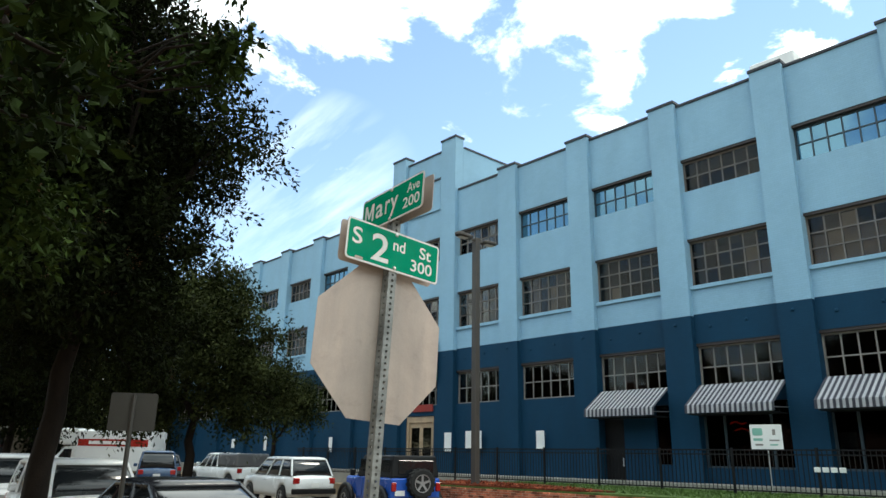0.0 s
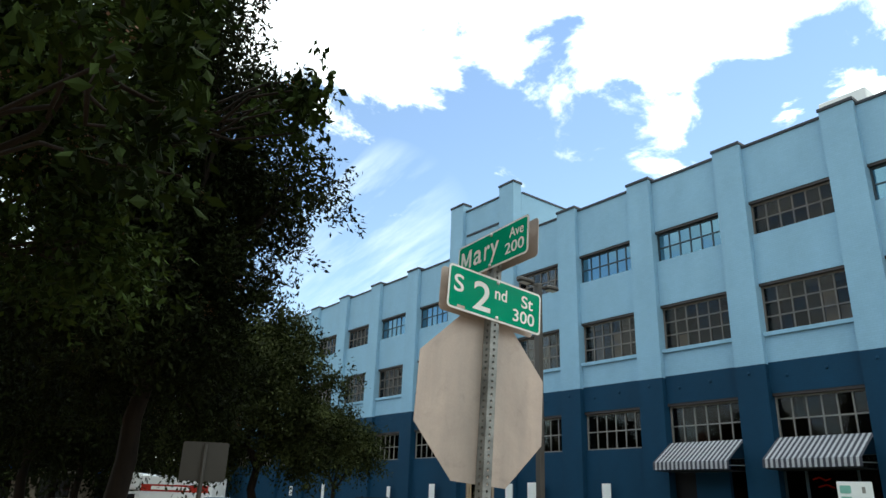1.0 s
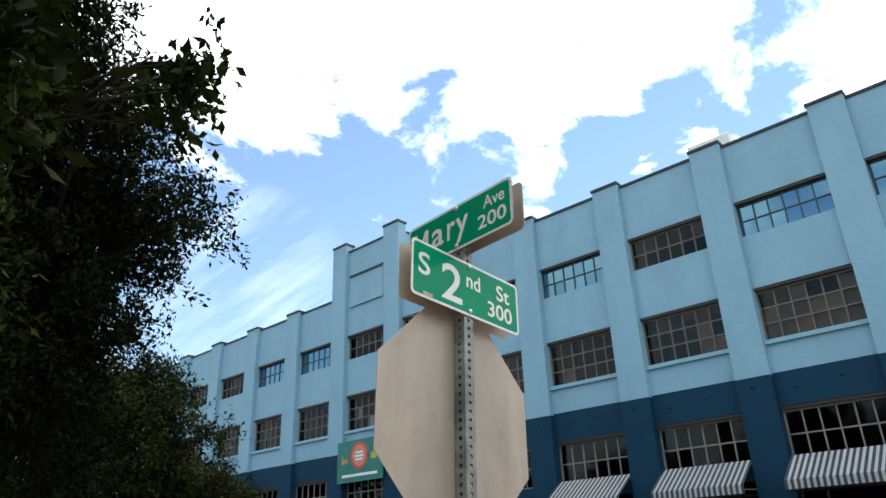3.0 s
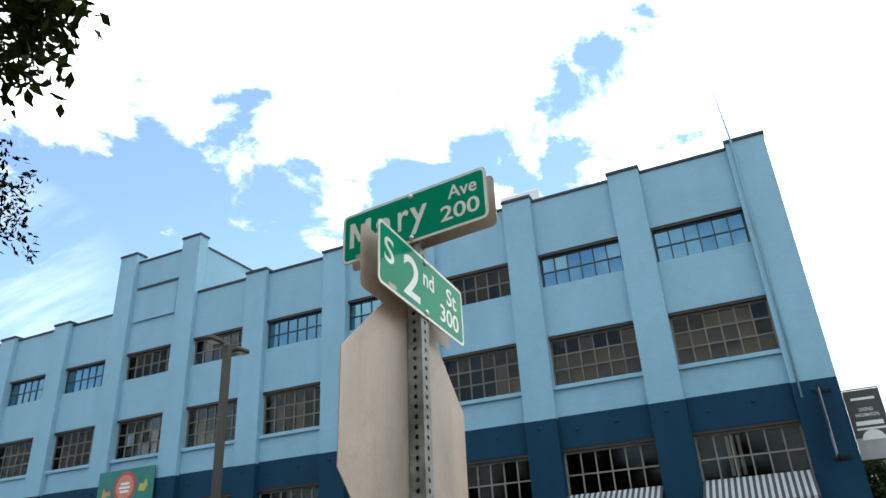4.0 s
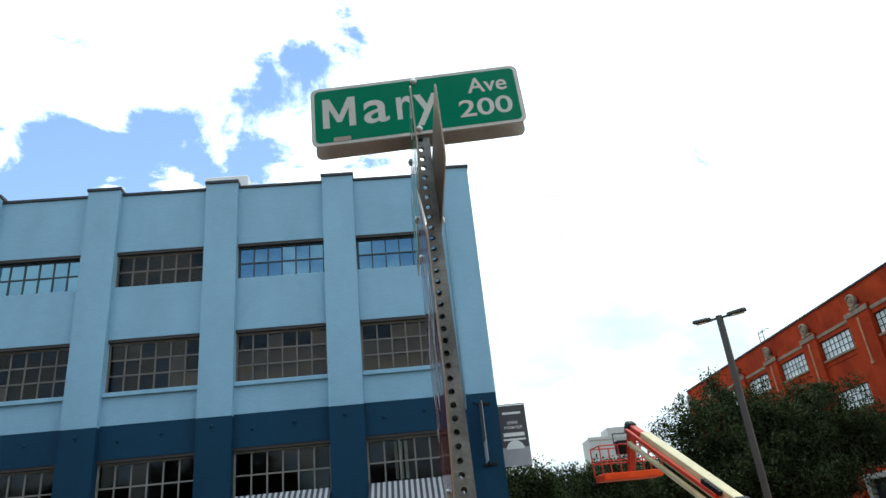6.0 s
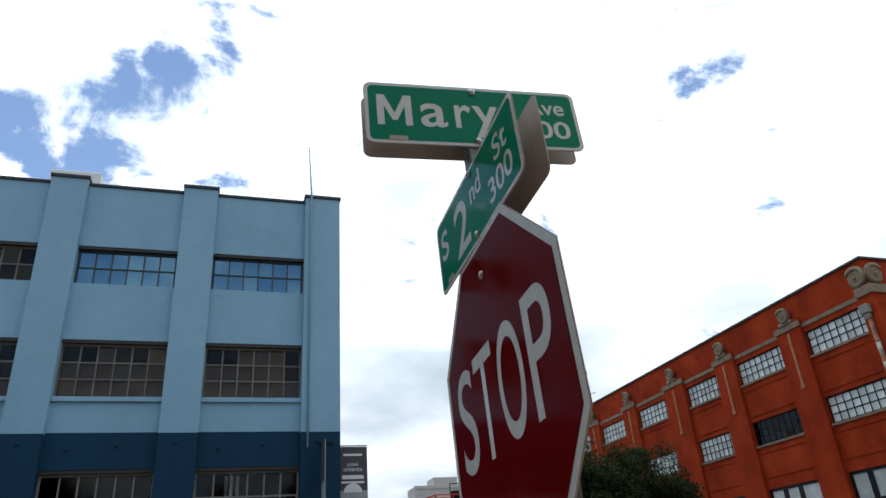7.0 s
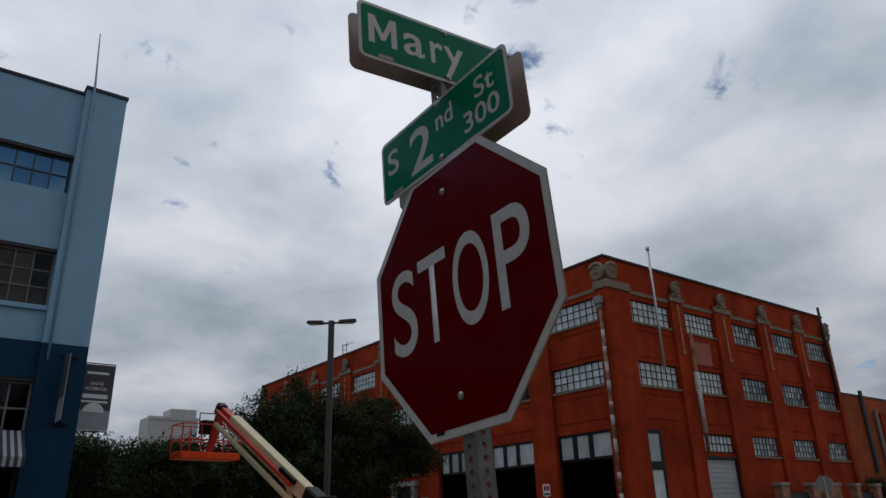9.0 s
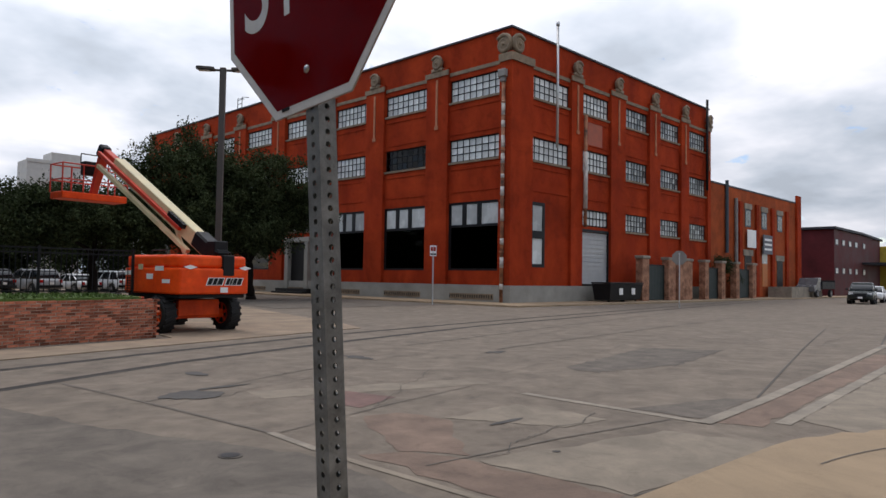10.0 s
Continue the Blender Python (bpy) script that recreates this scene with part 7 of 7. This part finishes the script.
def shed():
    t = thing("maroon_shed", (104, 27, 0), "maroon corrugated warehouse with a curved roof line", "building")
    maroon = mat("maroon_corrugated_steel", (0.085, 0.014, 0.017), 0.6, var=0.25, scale=0.5, spec=0.2, stain=0.2)
    x0, x1, y0, y1 = 98, 121, 25.5, 46
    bm = bmesh.new()
    outline = [(x0, 0), (x1, 0), (x1, 8.1), (x0 + 12, 8.5), (x0, 8.6)]
    prism(bm, outline, axes((0, y0, 0), (1, 0, 0), (0, 0, 1)), -(y1 - y0), 0)
    part("wall", bm, maroon, t)
    bm = prism(bmesh.new(), [(x0 - 0.4, 8.65), (x0 + 12, 8.55), (x1 + 0.4, 8.12), (x1 + 0.4, 8.4), (x0 + 12, 8.85), (x0 - 0.4, 8.95)], axes((0, y0 - 0.3, 0), (1, 0, 0), (0, 0, 1)), -(y1 - y0) - 0.6, 0)
    part("roof", bm, M_COPING, t)
    for x in (99, 102, 105, 108, 112):
        for z in (2.9, 6.6):
            w = part("window", boxes((x - 0.6, x + 0.6, y0 - 0.05, y0 - 0.003, z, z + 0.8)), M_MUNTIN_DK, t)
            part("pane", boxes((x - 0.5, x + 0.5, y0 - 0.065, y0 - 0.051, z + 0.1, z + 0.7)), M_FROST, w)
    part("porch_roof", boxes((111, 124, y0 - 4, y0 - 0.01, 4.4, 4.7)), M_COPING, t)
    for x in (112, 117, 122):
        part("porch_post", boxes((x - 0.1, x + 0.1, y0 - 3.8, y0 - 3.6, 0, 4.4)), M_BLACK, t)
    part("awning_block", bev(boxes((121.6, 134, y0 - 1, y0 + 8, 0, 7.4)), 0.05), mat("yellow_wall", (0.5, 0.36, 0.04), 0.6), t, "yellow annex wall")
    u = thing("roof_shed", (104, 70, 0), "grey metal gable roof behind the maroon warehouse", "building")
    part("gable", prism(bmesh.new(), [(112, 0), (131, 0), (131, 13.5), (125, 16.8), (112, 16.2)], axes((0, 62, 0), (1, 0, 0), (0, 0, 1)), -8, 0), mat("grey_sheet_roof", (0.3, 0.31, 0.32), 0.6), u)
    part("roof_vent", tube(bmesh.new(), [(122, 64, 16), (122, 64, 18.6)], 1.3, 12), M_MUNTIN_DK, u)


shed()


def far_block():
    t = thing("office_block", (22, 96, 0), "pale flat-roofed office block far behind the trees", "building")
    pale = mat("pale_concrete_wall", (0.50, 0.49, 0.46), 0.85, var=0.1)
    part("wall", boxes((24.6, 31.0, 95, 99, 0, 15.4)), pale, t)
    part("wall", boxes((27.4, 30.8, 95.3, 98.7, 15.4, 16.6)), pale, t)
    part("parapet", boxes((24.5, 31.1, 94.9, 94.995, 15.1, 15.5)), pale, t)
    for x, h, c in ((-60, 9, (0.42, 0.36, 0.30)), (-76, 7, (0.38, 0.12, 0.07)), (-92, 11, (0.50, 0.44, 0.36))):
        b = thing("shop_building", (x, -2, 0), "distant low shop building at the end of the avenue", "building")
        part("wall", boxes((x - 9, x, -2, 16, 0, h)), mat("plastered_wall", c, 0.8, var=0.15), b)
        part("coping", boxes((x - 9.1, x + 0.1, -2.1, 16.1, h, h + 0.3)), M_COPING, b)
        for k in range(4):
            part("window", boxes((x + 0.003, x + 0.06, 0 + k * 4, 2.2 + k * 4, 1.0, 3.2)), M_CARGLASS, b)
            part("awning", boxes((x + 0.061, x + 1.2, -0.2 + k * 4, 2.4 + k * 4, 3.3, 3.6)), M_PAINT["blue"] if k % 2 else M_WHITE, b)


far_block()


# ---- banners, notices, posts ----
def banner():
    t = thing("leasing_banner", (3.4, 21.9, 4.4), "grey banner with white leasing notice on steel arms", "banner")
    x0, x1, y, z0, z1 = 2.98, 3.93, 21.95, 4.56, 6.52
    dk, lt = mat("charcoal_banner_cloth", (0.075, 0.07, 0.075), 0.8), mat("pale_grey_banner_cloth", (0.36, 0.36, 0.38), 0.8)
    m = axes(((x0 + x1) / 2, y, (z0 + z1) / 2), (1, 0, 0), (0, 0, 1))
    part("cloth", prism(bmesh.new(), rounded(x1 - x0, z1 - z0, 0.01), m, -0.012, 0), lt, t)
    part("dark_field", boxes((x0 + 0.003, x1 - 0.003, y - 0.006, y - 0.001, 5.15, z1 - 0.01)), dk, t)
    part("sunburst", prism(bmesh.new(), [(0.3 * math.cos(a * math.pi / 10), -0.45 + 0.28 * math.sin(a * math.pi / 10)) for a in range(11)], m, 0.007, 0.010), M_WHITE, t)
    text_part("lettering", "LEASING", -0.18, 0.18, 0.36, 0.46, m, M_WHITE, t, 0.005, 0.009)
    text_part("lettering", "INFORMATION", -0.30, 0.30, 0.20, 0.30, m, M_WHITE, t, 0.005, 0.009)
    for v, w, h in ((0.02, 0.70, 0.12), (0.72, 0.62, 0.07), (-0.14, 0.74, 0.06)):
        part("lettering_bar", prism(bmesh.new(), rounded(w, h, 0.01), m @ Matrix.Translation((0, v, 0)), 0.007, 0.010), M_WHITE, t)
    for z in (z0 - 0.03, z1 + 0.03):
        part("arm", tube(bmesh.new(), [(2.84, y, z), (x1, y, z)], 0.018, 8), M_BLACK, t)
    e = thing("flag_banner", (2.4, 20.3, 4.4), "narrow banner seen edge-on between two black brackets", "banner")
    for z in (4.55, 6.42):
        part("arm", tube(bmesh.new(), [(2.42, PIER_Y, z), (2.30, PIER_Y - 0.85, z)], 0.025, 8), M_BLACK, e)
        part("bracket_plate", boxes((2.2, 2.65, PIER_Y - 0.04, PIER_Y - 0.002, z - 0.04, z + 0.04)), M_BLACK, e)
    bm = boxes((2.295, 2.315, PIER_Y - 0.82, PIER_Y - 0.06, 4.58, 6.40))
    part("cloth", bm, lt, e)
    part("dark_field", boxes((2.290, 2.2945, PIER_Y - 0.80, PIER_Y - 0.08, 5.2, 6.38)), dk, e)


banner()


def plate_on_post(name, label, x, y, w, h, ztop, turn, face_mat, post_r=0.03, z0=0.0, category="sign", rows=(), steel=M_GALV):
    t = thing(name, (0, 0, 0), label, category)
    part("post", tube(bmesh.new(), [(0, 0.03, -0.1), (0, 0.03, ztop - 0.03)], post_r, 8), steel, t)
    m = axes((0, 0, ztop - h / 2), (1, 0, 0), (0, 0, 1))
    p = part("plate", prism(bmesh.new(), rounded(w, h, 0.03), m, -0.004, 0), face_mat, t)
    for u, v, a, b, mt in rows:
        part("lettering_bar", prism(bmesh.new(), rounded(a, b, min(a, b) * 0.2), m @ Matrix.Translation((u, v, 0)), 0.001, 0.003), mt, p)
    t.matrix_basis = pose(x, y, z0, 0, 0, turn)
    return t


M_SIGNBACK = mat("dull_sign_back", (0.05, 0.047, 0.042), 0.6, metal=0.3, var=0.15)
M_TEAL = mat("faded_teal_print", (0.18, 0.42, 0.34), 0.6, var=0.2)
plate_on_post("parking_sign", "grey back of a square sign on a steel post", -6.75, 1.12, 0.57, 0.48, 2.53, 240, M_SIGNBACK, steel=M_SIGNBACK)
s = plate_on_post("info_sign", "white information board with teal print on a leaning post", -6.2, 18.2, 0.82, 0.70, 1.98, 18, M_WHITE, 0.025, 0.86, rows=((-0.22, 0.15, 0.26, 0.20, M_TEAL), (-0.22, -0.06, 0.24, 0.07, M_TEAL), (-0.2, -0.2, 0.2, 0.05, M_MUNTIN), (0.2, 0.14, 0.08, 0.16, M_MUNTIN), (0.2, -0.08, 0.26, 0.04, M_MUNTIN), (0.18, -0.2, 0.2, 0.04, M_TEAL)))
plate_on_post("no_parking_sign", "small white notice on a steel post", 27.9, 27.6, 0.38, 0.62, 3.45, -45, M_WHITE, 0.04, 0, rows=((0, 0.1, 0.3, 0.25, M_PAINT["red"]), (0, -0.2, 0.34, 0.1, M_BLACK)))
plate_on_post("no_parking_sign", "small white notice on a steel post", 27.5, 38.5, 0.5, 0.6, 3.2, -45, M_WHITE, 0.04)
t2 = thing("far_stop_sign", (0, 0, 0), "grey back of a stop sign across the crossing", "stop sign")
part("post", tube(bmesh.new(), [(0, -0.03, -0.1), (0, -0.03, 3.3)], 0.035, 8), M_GALV, t2)
part("plate", prism(bmesh.new(), [(0.45 * math.cos(radians(22.5 + 45 * k)), 0.45 * math.sin(radians(22.5 + 45 * k))) for k in range(8)], axes((0, 0, 3.0), (1, 0, 0), (0, 0, 1)), -0.004, 0), M_MUNTIN, t2)
t2.matrix_basis = pose(39.3, 18.0, 0, 0, 0, -60)
for x in (-4.66, -4.46, -4.26, -4.06):
    k = thing("notice_card", (x, 17.45, 1.5), "white card tied to the iron fence", "notice", "fence cards")
    part("card", bev(boxes((x - 0.075, x + 0.075, 17.43, 17.47, 1.60, 1.72)), 0.006), M_WHITE, k)


# ---- the old brick retaining wall, brick by brick ----
def brick_wall():
    w = thing("brick_wall", (0, 14.5, 0), "low retaining wall of old uneven red bricks", "wall")
    r = random.Random(9)
    shapes = []
    for k in range(6):
        L, h = r.uniform(0.180, 0.200), r.uniform(0.050, 0.056)
        bm = bmesh.new()
        j = lambda: r.uniform(-0.005, 0.005)
        co = [(-L / 2 + j(), -0.012 + j(), -h / 2 + j() / 2), (L / 2 + j(), -0.012 + j(), -h / 2 + j() / 2), (-L / 2, 0.07, -h / 2), (L / 2, 0.07, -h / 2), (-L / 2 + j(), -0.012 + j(), h / 2 + j() / 2), (L / 2 + j(), -0.012 + j(), h / 2 + j() / 2), (-L / 2, 0.07, h / 2), (L / 2, 0.07, h / 2)]
        v = [bm.verts.new(c) for c in co]
        for f in ((0, 2, 3, 1), (4, 5, 7, 6), (0, 1, 5, 4), (2, 6, 7, 3), (0, 4, 6, 2), (1, 3, 7, 5)):
            bm.faces.new([v[i] for i in f])
        shapes.append(mesh_of("brick", bm, M_BRICK))
    rest_v, rest_f = [], []
    o = ORIGIN[w]
    for (xa, ya), (xb, yb) in zip(WALL_LINE, WALL_LINE[1:]):
        L = math.hypot(xb - xa, yb - ya)
        a = math.atan2(ya - yb, xa - xb)
        core = Matrix.Translation((xa, ya, 0)) @ Matrix.Rotation(a, 4, "Z")
        part("core", boxes((-L, 0, 0.010, 0.30, -0.1, 0.93), m=core), M_MORTAR, w)
        n = int(L / 0.212)
        for c in range(14):
            for i in range(n):
                d = (i + (0.5 if c % 2 == 0 else 0.98)) * 0.212
                if d > L - 0.02:
                    continue
                z = 0.034 + c * 0.0675
                p = core @ Vector((-d, 0.01 + r.uniform(-0.008, 0.008), z))
                near = xa > 0 and d < 4.6
                turn = (r.gauss(0, 0.012), r.gauss(0, 0.02), a + r.gauss(0, 0.012))
                if near:
                    piece("brick", r.choice(shapes), p, w, turn)
                else:
                    M = Matrix.Translation(p - o) @ Euler(turn).to_matrix().to_4x4()
                    k = len(rest_v)
                    me = r.choice(shapes)
                    rest_v += [tuple(M @ v.co) for v in me.vertices]
                    rest_f += [tuple(k + i for i in q.vertices) for q in me.polygons]
    me = bpy.data.meshes.new("bricks")
    me.from_pydata(rest_v, [], rest_f)
    me.materials.append(M_BRICK)
    b = new("bricks", me)
    b.parent = w
    tagged(b, "further old red bricks of the wall", "", "", "stuff")
    (xa, ya) = WALL_LINE[0]
    end = Matrix.Translation((xa, ya, 0)) @ Matrix.Rotation(math.atan2(1.7, 8.2), 4, "Z")
    for c in range(14):
        for i in range(2):
            M = end @ Matrix.Translation((-0.01, 0.09 + i * 0.2 - (0.1 if c % 2 else 0), 0.034 + c * 0.0675)) @ Matrix.Rotation(math.pi / 2, 4, "Z")
            ob = piece("brick", r.choice(shapes), M.translation, w)
            ob.rotation_euler = M.to_euler()


brick_wall()
